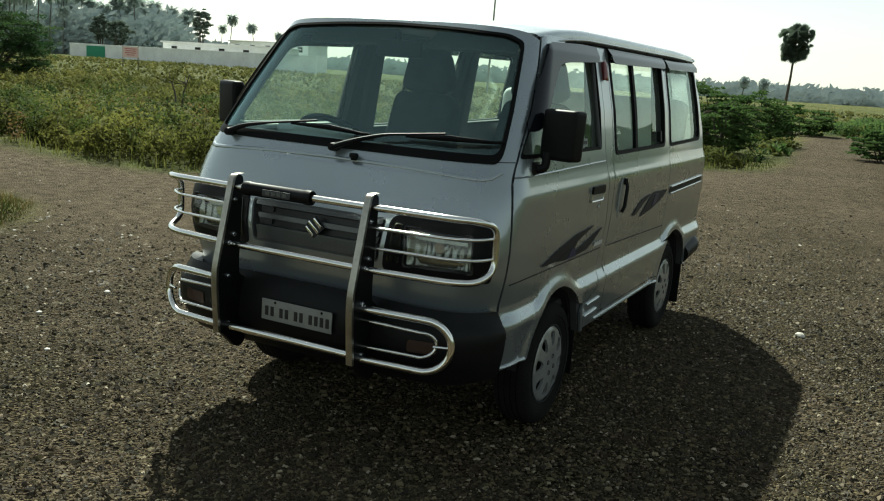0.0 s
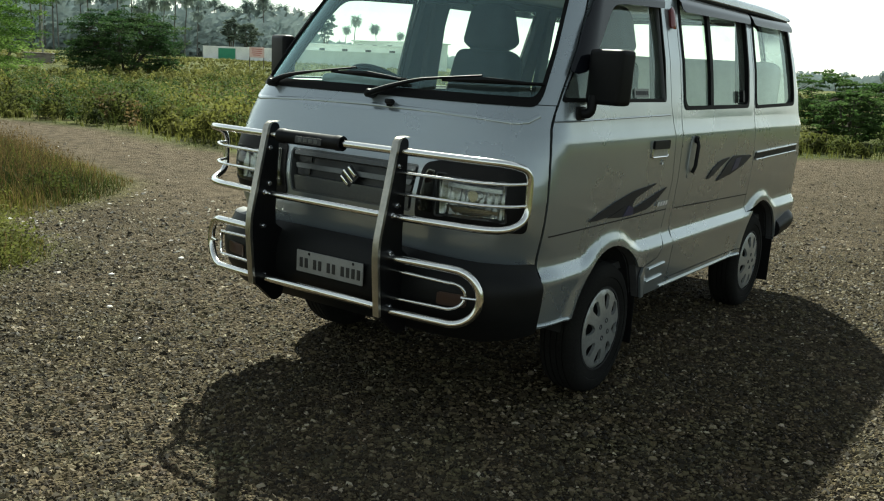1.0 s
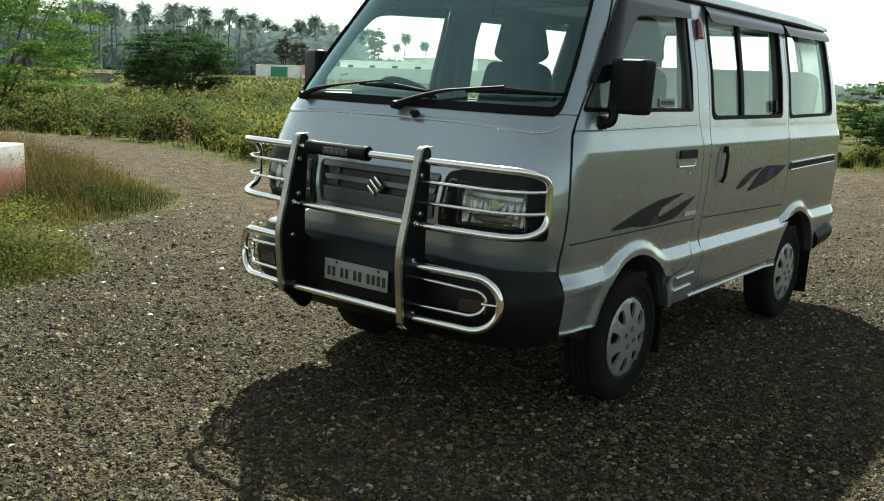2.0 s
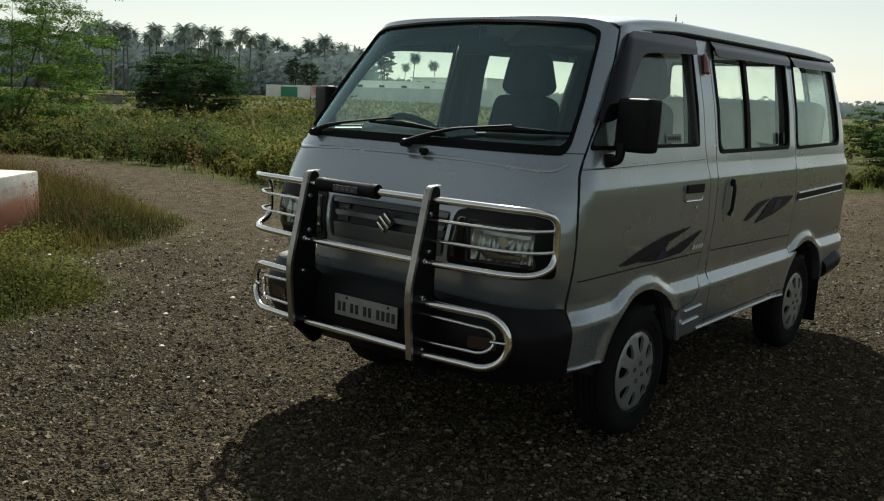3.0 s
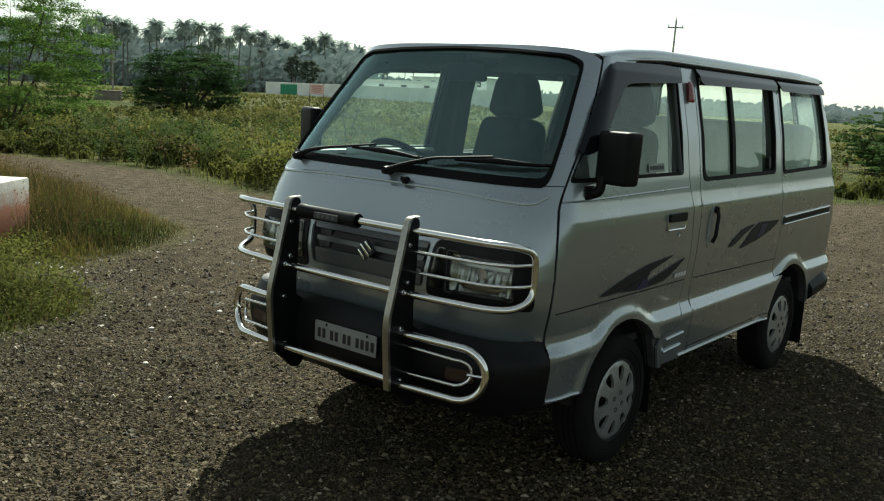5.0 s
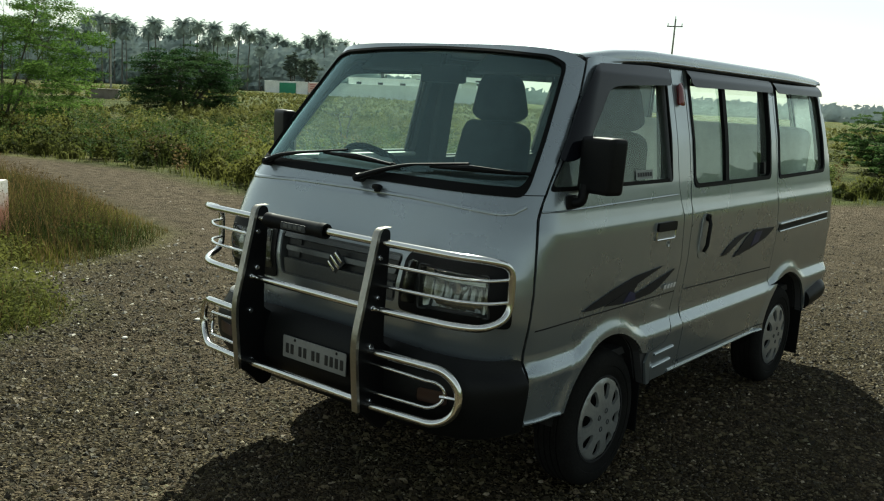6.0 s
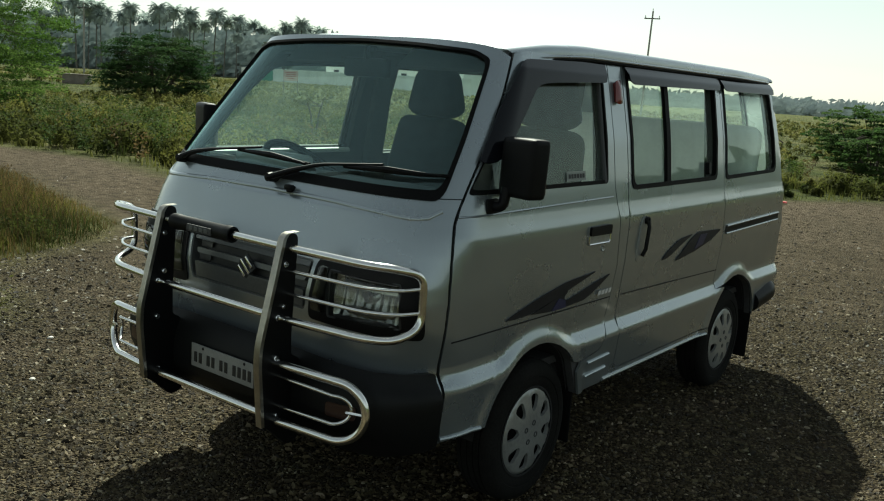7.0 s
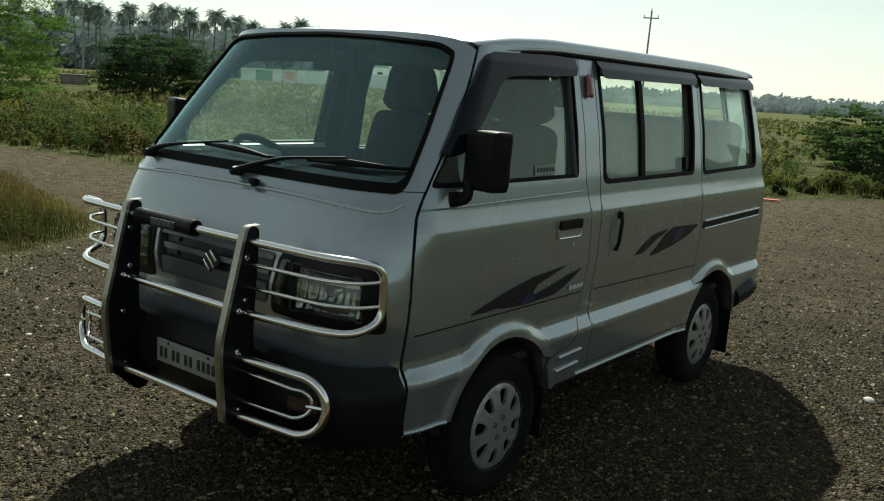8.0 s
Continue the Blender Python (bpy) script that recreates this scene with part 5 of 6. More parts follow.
def ground_material():
    m = bpy.data.materials.new("gravel_track_and_field_soil")
    m.use_nodes = True
    nt = m.node_tree
    b = nt.nodes["Principled BSDF"]
    b.inputs["Roughness"].default_value = 0.95
    b.inputs["Specular IOR Level"].default_value = 0.05
    co = nt.nodes.new("ShaderNodeTexCoord")

    def tex(kind, scale, detail=4):
        t = nt.nodes.new(kind)
        t.inputs["Scale"].default_value = scale
        if kind == "ShaderNodeTexNoise":
            t.inputs["Detail"].default_value = detail
        nt.links.new(co.outputs["Object"], t.inputs["Vector"])
        return t

    def ramp(src, stops):
        r = nt.nodes.new("ShaderNodeValToRGB")
        e = r.color_ramp.elements
        while len(e) < len(stops):
            e.new(0.5)
        for el, (pos, col) in zip(e, stops):
            el.position, el.color = pos, (*col, 1)
        nt.links.new(src, r.inputs["Fac"])
        return r.outputs["Color"]

    def mix(a, bcol, fac, mode="MIX"):
        x = nt.nodes.new("ShaderNodeMix")
        x.data_type, x.blend_type = "RGBA", mode
        for sock, val in (("Factor", fac), ("A", a), ("B", bcol)):
            if hasattr(val, "is_linked"):
                nt.links.new(val, x.inputs[sock])
            else:
                x.inputs[sock].default_value = val if sock == "Factor" else (*val, 1)
        return x.outputs["Result"]

    cells = tex("ShaderNodeTexVoronoi", 75)
    grit = ramp(cells.outputs["Color"], [(0.0, (0.00316, 0.002449, 0.001422)), (0.5, (0.0280, 0.0224, 0.0120)), (0.85, (0.0900, 0.0725, 0.0385)), (1.0, (0.2291, 0.1833, 0.1067))])
    broad = tex("ShaderNodeTexNoise", 0.55, 5)
    dusty = ramp(broad.outputs["Fac"], [(0.40, (0, 0, 0)), (0.66, (1, 1, 1))])
    fine = tex("ShaderNodeTexNoise", 34, 3)
    earth = ramp(fine.outputs["Fac"], [(0.3, (0.074, 0.058, 0.0405)), (0.7, (0.168, 0.135, 0.095))])
    clod = tex("ShaderNodeTexNoise", 7, 6)
    earth = mix(earth, ramp(clod.outputs["Fac"], [(0.34, (0.50, 0.46, 0.42)), (0.62, (1.22, 1.20, 1.16))]), 0.85, "MULTIPLY")
    mx = nt.nodes.new("ShaderNodeMath")
    mx.operation = "MULTIPLY"
    mx.inputs[1].default_value = 0.6
    nt.links.new(dusty, mx.inputs[0])
    track = mix(grit, earth, mx.outputs[0])
    att = nt.nodes.new("ShaderNodeAttribute")
    att.attribute_name = "cover"
    sep = nt.nodes.new("ShaderNodeSeparateColor")
    nt.links.new(att.outputs["Color"], sep.inputs["Color"])
    track = mix(track, earth, sep.outputs["Green"])
    green = tex("ShaderNodeTexNoise", 0.22, 6)
    field = ramp(green.outputs["Fac"], [(0.30, (0.0474, 0.06162, 0.01817)), (0.50, (0.08295, 0.09322, 0.02923)), (0.68, (0.158, 0.1422, 0.05688)), (0.85, (0.07505, 0.09875, 0.02923))])
    fine2 = tex("ShaderNodeTexNoise", 2.6, 5)
    field = mix(field, ramp(fine2.outputs["Fac"], [(0.35, (0.35, 0.35, 0.35)), (0.65, (1.3, 1.3, 1.3))]), 0.8, "MULTIPLY")
    nt.links.new(mix(track, field, sep.outputs["Red"]), b.inputs["Base Color"])
    bump = nt.nodes.new("ShaderNodeBump")
    bump.inputs["Strength"].default_value, bump.inputs["Distance"].default_value = 1.0, 0.035
    inv = nt.nodes.new("ShaderNodeMath")
    inv.operation = "MULTIPLY_ADD"
    inv.inputs[1].default_value = -1.0
    nt.links.new(cells.outputs["Distance"], inv.inputs[0])
    nt.links.new(fine.outputs["Fac"], inv.inputs[2])
    nt.links.new(inv.outputs[0], bump.inputs["Height"])
    nt.links.new(bump.outputs["Normal"], b.inputs["Normal"])
    return m


GROUND = ground_material()
ground = raw("ground", np.column_stack([gp, gz]), quads, GROUND, smooth=True)
tagged(ground, "dark gravel track through a weedy green field", "ground", kind="structure")
inner = poly_distance(gp, TRACK)
cover = np.zeros((len(gp), 4), np.float32)
cover[:, 0] = np.clip(0.5 - inner / 0.5, 0, 1)
cover[:, 1] = np.clip((gp[:, 1] - 3.0) / 6, 0, 1) * np.clip(0.75 - 0.12 * (gp[:, 0] + 1.5), 0.42, 0.75) + np.clip((-gp[:, 0] - 1.2) / 1.5, 0, 1) * np.clip((gp[:, 1] - 0.5) / 2.0, 0, 1) * 0.65
cover[:, 1] = np.clip(cover[:, 1], 0, 0.9)
cover[:, 3] = 1
layer = ground.data.color_attributes.new("cover", "FLOAT_COLOR", "POINT")
layer.data.foreach_set("color", cover.ravel())

rng = np.random.default_rng(7)


# ---------- many small things as one mesh ----------
def pebbles(name, centres, sizes, mat, label, category):
    """Loose chips of broken stone pressed into the ground: uneven flat-topped lumps."""
    base = np.array([(1, 0.1, -0.4), (0.1, 1, -0.4), (-1, -0.1, -0.4), (-0.1, -1, -0.4), (0.35, 0.3, 0.5), (-0.4, -0.25, 0.45)], float)
    tri = np.array([(0, 1, 4), (1, 5, 4), (1, 2, 5), (2, 3, 5), (3, 4, 5), (3, 0, 4)])
    k = len(centres)
    v = base[None] * (1 + rng.uniform(-0.35, 0.35, (k, 6, 1))) * sizes[:, None, None]
    v[:, :, 2] *= rng.uniform(0.50, 1.10, (k, 1))
    v[:, :, 2] += (v[:, :, 0] * rng.uniform(-0.25, 0.25, (k, 1)) + v[:, :, 1] * rng.uniform(-0.25, 0.25, (k, 1)))
    a = rng.uniform(0, 2 * np.pi, k)
    c, s = np.cos(a)[:, None], np.sin(a)[:, None]
    x, y = v[:, :, 0] * 1.25, v[:, :, 1]
    v = np.stack([x * c - y * s, x * s + y * c, v[:, :, 2]], 2)
    v += np.column_stack([centres, ground_z(centres) + sizes * 0.15])[:, None]
    f = tri[None] + 6 * np.arange(k)[:, None, None]
    return tagged(raw(name, v.reshape(-1, 3), f.reshape(-1, 3), mat), label, category, kind="stuff")


def stone_material(name, stops):
    m = bpy.data.materials.new(name)
    m.use_nodes = True
    nt = m.node_tree
    b = nt.nodes["Principled BSDF"]
    b.inputs["Roughness"].default_value = 0.72
    b.inputs["Specular IOR Level"].default_value = 0.20
    geo = nt.nodes.new("ShaderNodeNewGeometry")
    r = nt.nodes.new("ShaderNodeValToRGB")
    while len(r.color_ramp.elements) < len(stops):
        r.color_ramp.elements.new(0.5)
    for el, (pos, col) in zip(r.color_ramp.elements, stops):
        el.position, el.color = pos, (*col, 1)
    nt.links.new(geo.outputs["Random Per Island"], r.inputs["Fac"])
    noi = nt.nodes.new("ShaderNodeTexNoise")
    noi.inputs["Scale"].default_value = 90
    mul = nt.nodes.new("ShaderNodeMix")
    mul.data_type, mul.blend_type = "RGBA", "MULTIPLY"
    mul.inputs["Factor"].default_value = 0.5
    nt.links.new(r.outputs["Color"], mul.inputs["A"])
    nt.links.new(noi.outputs["Color"], mul.inputs["B"])
    nt.links.new(mul.outputs["Result"], b.inputs["Base Color"])
    return m


STONES = stone_material("broken_stone", [(0.0, (0.015, 0.011, 0.006)), (0.50, (0.056, 0.0435, 0.0225)), (0.85, (0.130, 0.103, 0.054)), (0.97, (0.1896, 0.1517, 0.09243)), (1.0, (0.4266, 0.3634, 0.2607))])


def scatter(count, x0, x1, y0, y1, poly, margin=0.0):
    p = np.column_stack([rng.uniform(x0, x1, count), rng.uniform(y0, y1, count)])
    return p[poly_distance(p, poly) > margin]


def fan_scatter(count, r0, r1):
    """Points over the track round the walk, closer together where one stands nearer to them."""
    t = rng.uniform(0, 1, count)
    dist = r0 * (r1 / r0) ** t
    turn = np.radians(rng.uniform(-8, 74, count))
    p = np.column_stack([EYE[0] - dist * np.sin(turn), EYE[1] + dist * np.cos(turn)])
    dusty = np.clip((p[:, 1] - 1.0) / 2.0, 0, 1) * np.clip((-p[:, 0] - 0.8) / 1.0, 0, 1)
    dusty = np.maximum(dusty, 0.75 * np.clip((p[:, 1] - 3.0) / 5.0, 0, 1))
    keep = (poly_distance(p, TRACK) > -0.05) & (rng.uniform(0, 1, count) > 0.96 * dusty) & (rng.uniform(0, 1, count) > np.clip((dist - 7) / 12, 0, 1))
    return p[keep], dist[keep]


near, dist = fan_scatter(225000, 1.5, 19.0)
pebbles("gravel", near, rng.lognormal(math.log(0.0066), 0.40, len(near)).clip(0.0034, 0.018) * np.clip(dist / 3.2, 1, 6) ** 0.25, STONES, "loose dark gravel chips with pale flecks", "gravel")
PALE_CHIP = stone_material("pale_stone_chips", [(0.0, (0.237, 0.1975, 0.1343)), (0.6, (0.3792, 0.3318, 0.2607)), (1.0, (0.553, 0.5214, 0.4582))])
chips = np.concatenate([scatter(340, -9, 4.5, -1.6, 9.0, TRACK), scatter(420, -5.4, -2.2, -0.4, 2.6, TRACK), rng.normal(0, 1, (90, 2)) * (0.55, 0.16) + (-4.1, 0.85)])
pebbles("pale_chips", chips, rng.lognormal(math.log(0.010), 0.45, len(chips)).clip(0.005, 0.020), PALE_CHIP, "scattered pale stone chips on the track", "gravel")


def quads_cloud(centres, size, spin, tilt, aspect=1.6, roll=None):
    """Small leaf-shaped quads at the centres: size per leaf, spin and tilt in radians."""
    k = len(centres)
    c, s = np.cos(spin), np.sin(spin)
    ct, st = np.cos(tilt), np.sin(tilt)
    u = np.stack([c * ct, s * ct, st], 1)
    if roll is None:
        roll = rng.uniform(0, 2 * np.pi, k)
    w0 = np.stack([-s, c, np.zeros(k)], 1)
    w1 = np.cross(u, w0)
    w = w0 * np.cos(roll)[:, None] + w1 * np.sin(roll)[:, None]
    L, B = (size * aspect)[:, None], size[:, None]
    v = np.stack([centres - u * L * 0.5, centres + w * B * 0.42, centres + u * L * 0.5, centres - w * B * 0.42], 1)
    f = np.arange(4 * k).reshape(-1, 4)
    return v.reshape(-1, 3), f


def blades(roots, height, width, lean, mat, name, label, category, seg=2):
    """Grass: tapered bent blades."""
    k = len(roots)
    a = rng.uniform(0, 2 * np.pi, k)
    face = a + np.pi / 2 + rng.uniform(-0.6, 0.6, k)
    d = np.stack([np.cos(a), np.sin(a)], 1)
    p = np.stack([np.cos(face), np.sin(face)], 1)
    rows_ = []
    for i in range(seg + 1):
        t = i / seg
        c = roots[:, :2] + d * (lean * t * t)[:, None]
        z = roots[:, 2] + height * t * (1 - 0.15 * t * lean / height)
        w = width * (1 - t) ** 0.7 + 0.0006
        rows_.append(np.column_stack([c - p * w[:, None], z]))
        rows_.append(np.column_stack([c + p * w[:, None], z]))
    v = np.stack(rows_, 1)
    f = []
    for i in range(seg):
        f.append(np.array([2 * i, 2 * i + 1, 2 * i + 3, 2 * i + 2])[None] + (2 * seg + 2) * np.arange(k)[:, None])
    return tagged(raw(name, v.reshape(-1, 3), np.concatenate(f), mat), label, category, kind="stuff")


EDGE_LEAF = leaf_material("dark_edge_weeds", (0.026, 0.036, 0.0095), (0.140, 0.138, 0.0335), 0.58)
FIELD_LEAF = leaf_material("weed_leaves", (0.040, 0.053, 0.0135), (0.178, 0.176, 0.049), 0.48)
FIELD_DRY = leaf_material("yellowing_weeds", (0.088, 0.094, 0.028), (0.215, 0.205, 0.066), 0.48)
GRASS_TIP = leaf_material("reddish_seeding_grass", (0.055, 0.041, 0.0165), (0.205, 0.138, 0.060), 0.48)
GRASS_GREEN = leaf_material("green_grass", (0.022, 0.033, 0.0080), (0.155, 0.145, 0.030), 0.45)
ROADSIDE_LEAF = leaf_material("roadside_bush_leaves", (0.03792, 0.07742, 0.02212), (0.1027, 0.1541, 0.04898), 0.5)
PALMYRA_LEAF = leaf_material("palmyra_fans", (0.0474, 0.06478, 0.05056), (0.08295, 0.1067, 0.079), 0.35)
BUSH_LEAF = leaf_material("thorn_bush_leaves", (0.025, 0.047, 0.0125), (0.088, 0.116, 0.030), 0.45)
THORN_LEAF = leaf_material("dusty_thorn_leaves", (0.02212, 0.05214, 0.01738), (0.0711, 0.1145, 0.0395), 0.45)
TREE_LEAF = leaf_material("feathery_tree_leaves", (0.05135, 0.1027, 0.01896), (0.1501, 0.2212, 0.0553), 0.55)
# distance haze is put into the palm and grove colours: pale blue-grey leaves
HAZED_PALM_LEAF = leaf_material("hazed_palm_fronds", (0.36, 0.43, 0.40), (0.46, 0.53, 0.49), 0.24)
HAZED_GROVE_LEAF = leaf_material("hazed_undergrowth_leaves", (0.32, 0.385, 0.380), (0.36, 0.425, 0.415), 0.14)
# paler still: thicker haze painted into the leaves at the horizon
HAZED_FAR_LEAF = leaf_material("hazed_far_leaves", (0.40, 0.46, 0.455), (0.48, 0.535, 0.525), 0.06)
# palm bark and round trees are paled in colour for the same haze
HAZED_PALM_BARK = material("hazed_palm_bark", (0.12, 0.115, 0.105), 0.9, spread=0.3, scale=6, fine=40)
HAZY_LEAF = leaf_material("hazed_round_tree_leaves", (0.125, 0.160, 0.130), (0.190, 0.230, 0.180), 0.2)
BARK = material("grey_brown_bark", (0.06715, 0.05372, 0.04108), 0.9, spread=0.4, scale=6, fine=40, bump=0.006)


def in_view(p, lo=-4.0, hi=70.0):
    turn = np.degrees(np.arctan2(EYE[0] - p[:, 0], p[:, 1] - EYE[1]))
    return (turn > lo) & (turn < hi)


def weed_roots(count, region, edge=(0.1, 400.0)):
    x0, x1, y0, y1 = region
    p = np.column_stack([rng.uniform(x0, x1, count), rng.uniform(y0, y1, count)])
    d = -poly_distance(p, TRACK)
    keep = (d > edge[0]) & (d < edge[1]) & ~inside(p, PATCH) & in_view(p)
    return p[keep], d[keep]


def field_shrubs(name, count, region, leaf_count, leaf, tall, mat, label, edge=(0.1, 400.0), slim=0.8, aspect=2.0):
    """Low weeds: mounds of small leaves standing on the ground outside the track."""
    p, d = weed_roots(count, region, edge)
    lump = soft_noise(p, 1.3, 9.0) + 0.5 * soft_noise(p, 3.7, 2.0)
    keep = rng.uniform(0, 1, len(p)) < 0.75 + 0.9 * lump
    p, d, lump = p[keep], d[keep], lump[keep]
    h = tall * rng.uniform(0.6, 1.25, len(p)) * (0.85 + 1.15 * lump).clip(0.25, 1.75) * (0.45 + 0.55 * np.clip(d / 0.7, 0, 1))
    h *= np.where((p[:, 1] > 11) & (p[:, 0] > -5), 0.62, 1.0)
    wdt = np.maximum(h * rng.uniform(0.45, 0.9, len(p)) * slim, 0.08)
    gz_ = ground_z(p)
    which = np.repeat(np.arange(len(p)), leaf_count)
    k = len(which)
    ang, rad, zz = rng.uniform(0, 2 * np.pi, k), np.sqrt(rng.uniform(0, 1, k)), rng.uniform(0.02, 1, k) ** 0.75
    shape = np.sqrt(np.clip(1 - (zz - 0.4) ** 2 / 0.45, 0.05, 1))
    c = np.column_stack([p[which, 0] + np.cos(ang) * rad * shape * wdt[which], p[which, 1] + np.sin(ang) * rad * shape * wdt[which], gz_[which] + zz * h[which] * (1.12 - 0.35 * rad)])
    v, f = quads_cloud(c, leaf * rng.uniform(0.6, 1.4, k), rng.uniform(0, 2 * np.pi, k), rng.uniform(-0.3, 1.35, k), aspect)
    up = rng.normal(0, 0.22, (k, 3)) + np.column_stack([np.cos(ang) * rad, np.sin(ang) * rad, 0.15 + 0.75 * zz])
    return tagged(raw(name, v, f, mat, normals=np.repeat(up, 4, 0)), label, "weeds", kind="stuff")


field_shrubs("field_weeds", 1700, (-24, -0.5, 4.2, 17.0), 260, 0.034, 0.46, EDGE_LEAF, "dense green weeds along the edge of the track", (0.4, 4.5), slim=1.15)
field_shrubs("field_weeds", 900, (-24, -0.5, 4.2, 17.0), 180, 0.032, 0.42, FIELD_LEAF, "yellowing weeds along the edge of the track", (0.35, 4.5), slim=1.1)
field_shrubs("field_weeds", 1300, (-40, 0.0, 8.0, 34.0), 110, 0.040, 0.34, FIELD_LEAF, "green weeds covering the open field", (4.0, 400))
field_shrubs("field_weeds", 1500, (-40, 0.0, 8.0, 34.0), 100, 0.040, 0.30, FIELD_DRY, "yellow-green weeds covering the open field", (4.0, 400))
field_shrubs("field_weeds", 4200, (-110, 10, 30.0, 110.0), 30, 0.075, 0.26, FIELD_DRY, "far yellow-green weeds of the open field")
field_shrubs("field_weeds", 2600, (-110, 10, 30.0, 110.0), 30, 0.075, 0.28, FIELD_LEAF, "far green weeds of the open field")
field_shrubs("field_weeds", 1500, (-1.5, 14, 19.0, 62.0), 80, 0.085, 0.62, ROADSIDE_LEAF, "green scrub beside the far track", (0.3, 400), slim=2.0)
field_shrubs("field_weeds", 700, (-1.5, 12, 17.0, 45.0), 60, 0.065, 0.42, FIELD_LEAF, "yellow-green weeds beside the far track", (0.15, 400), slim=1.8)
field_shrubs("low_bushes", 130, (-30, -0.5, 4.2, 22.0), 420, 0.030, 0.52, BUSH_LEAF, "dark green low bushes among the weeds", (0.9, 14.0), slim=1.5)


def weed_clumps(name, count, leaves_each, mat, label, tall):
    """Taller single weeds that stand out of the rest along the edge."""
    p, d = weed_roots(count, (-24, -0.5, 4.2, 19.0), (0.25, 6.0))
    h = tall * rng.uniform(0.6, 1.25, len(p)) * np.where((p[:, 1] > 11) & (p[:, 0] > -5), 0.65, 1.0)
    which = np.repeat(np.arange(len(p)), leaves_each)
    k = len(which)
    zz = rng.uniform(0.1, 1, k)
    stem_ = rng.integers(0, 7, k) * 0.9 + which * 1.3
    spread_ = h[which] * 0.42 * zz * rng.uniform(0.4, 1.0, k)
    c = np.column_stack([p[which, 0] + np.cos(stem_) * spread_ + rng.normal(0, 0.03, k), p[which, 1] + np.sin(stem_) * spread_ + rng.normal(0, 0.03, k), ground_z(p)[which] + zz * h[which]])
    v, f = quads_cloud(c, rng.uniform(0.018, 0.040, k), rng.uniform(0, 6.28, k), rng.uniform(-0.4, 1.0, k), 1.9)
    up = rng.normal(0, 0.42, (k, 3)) + (0, 0, 1)
    return tagged(raw(name, v, f, mat, normals=np.repeat(up, 4, 0)), label, "weeds", kind="stuff")


weed_clumps("tall_weeds", 220, 190, BUSH_LEAF, "dark green tall weeds standing out of the field", 0.62)
weed_clumps("tall_weeds", 180, 170, FIELD_LEAF, "light green tall weeds standing out of the field", 0.66)
weed_clumps("tall_weeds", 60, 120, GRASS_TIP, "brown withered weeds standing out of the field", 0.6)
p, d = weed_roots(18000, (-24, -0.5, 4.2, 17.0), (0.05, 5.0))
hh = rng.uniform(0.2, 0.95, len(p)) * (0.8 + 0.6 * soft_noise(p, 1.5, 4.0)).clip(0.3, 1.4) * (0.3 + 0.7 * np.clip(d / 0.8, 0, 1)) * 0.50
root = np.column_stack([p, ground_z(p)])
dry = rng.uniform(0, 1, len(p)) < 0.2
blades(root[dry], hh[dry], rng.uniform(0.005, 0.009, dry.sum()), hh[dry] * rng.uniform(0.1, 0.4, dry.sum()), FIELD_DRY, "field_grass", "tall dry grass stems among the weeds", "grass")
blades(root[~dry], hh[~dry] * 0.9, rng.uniform(0.005, 0.010, (~dry).sum()), hh[~dry] * rng.uniform(0.1, 0.5, (~dry).sum()), EDGE_LEAF, "field_grass", "tall green grass stems among the weeds", "grass")

# seeding grass on the island beside the track
gr = scatter(120000, -13.0, -2.5, -1.4, 3.9, PATCH, 0.0)
gr = gr[in_view(gr, -4, 74)]
bare = inside(gr, [(-5.3, 0.35), (-3.5, 0.50), (-3.1, 0.72), (-4.0, 1.02), (-5.3, 1.05)])
gr = gr[~bare | (rng.uniform(0, 1, len(gr)) < 0.05)]
gr = gr[rng.uniform(0, 1, len(gr)) < np.clip(2.6 / np.hypot(gr[:, 0] + 1.5, gr[:, 1]), 0.2, 1)]
edge_d = poly_distance(gr, PATCH)
front_lobe = gr[:, 1] < 0.95
hh = (0.05 + np.where(front_lobe, 0.16, 0.40) * np.clip(edge_d / np.where(front_lobe, 0.5, 0.9), 0, 1)) * rng.uniform(0.45, 1.15, len(gr))
root = np.column_stack([gr, ground_z(gr) - 0.01])
tip = rng.uniform(0, 1, len(gr)) < np.where(front_lobe, 0.10, 0.27)
blades(root[tip], hh[tip] * 1.15, rng.uniform(0.0016, 0.0030, tip.sum()), hh[tip] * rng.uniform(0.15, 0.5, tip.sum()), GRASS_TIP, "seeding_grass", "reddish seeding grass beside the track", "grass")
blades(root[~tip], hh[~tip] * 0.8, rng.uniform(0.0020, 0.0042, (~tip).sum()), hh[~tip] * rng.uniform(0.2, 0.7, (~tip).sum()), GRASS_GREEN, "green_grass", "short yellow-green grass beside the track", "grass")
seed_at = root[tip][hh[tip] > 0.22]
seed_h = hh[tip][hh[tip] > 0.22]
pick = rng.integers(0, len(seed_at), 9000)
c = seed_at[pick] + np.column_stack([rng.normal(0, 0.03, (9000, 2)), seed_h[pick] * rng.uniform(0.8, 1.15, 9000)])
v, f = quads_cloud(c, rng.uniform(0.006, 0.012, 9000), rng.uniform(0, 6.28, 9000), rng.uniform(0.6, 1.4, 9000), 2.6)
tagged(raw("seed_heads", v, f, GRASS_TIP), "reddish seed heads on the tall grass", "grass", kind="stuff")
wp = np.concatenate([scatter(420, -5.4, -2.6, -1.2, 0.7, PATCH, 0.08), rng.normal(0, 1, (40, 2)) * (0.22, 0.15) + (-4.75, 0.85), rng.normal(0, 1, (30, 2)) * (0.18, 0.12) + (-5.1, 1.75)])
wh = rng.uniform(0.06, 0.22, len(wp))
which = np.repeat(np.arange(len(wp)), 60)
k = len(which)
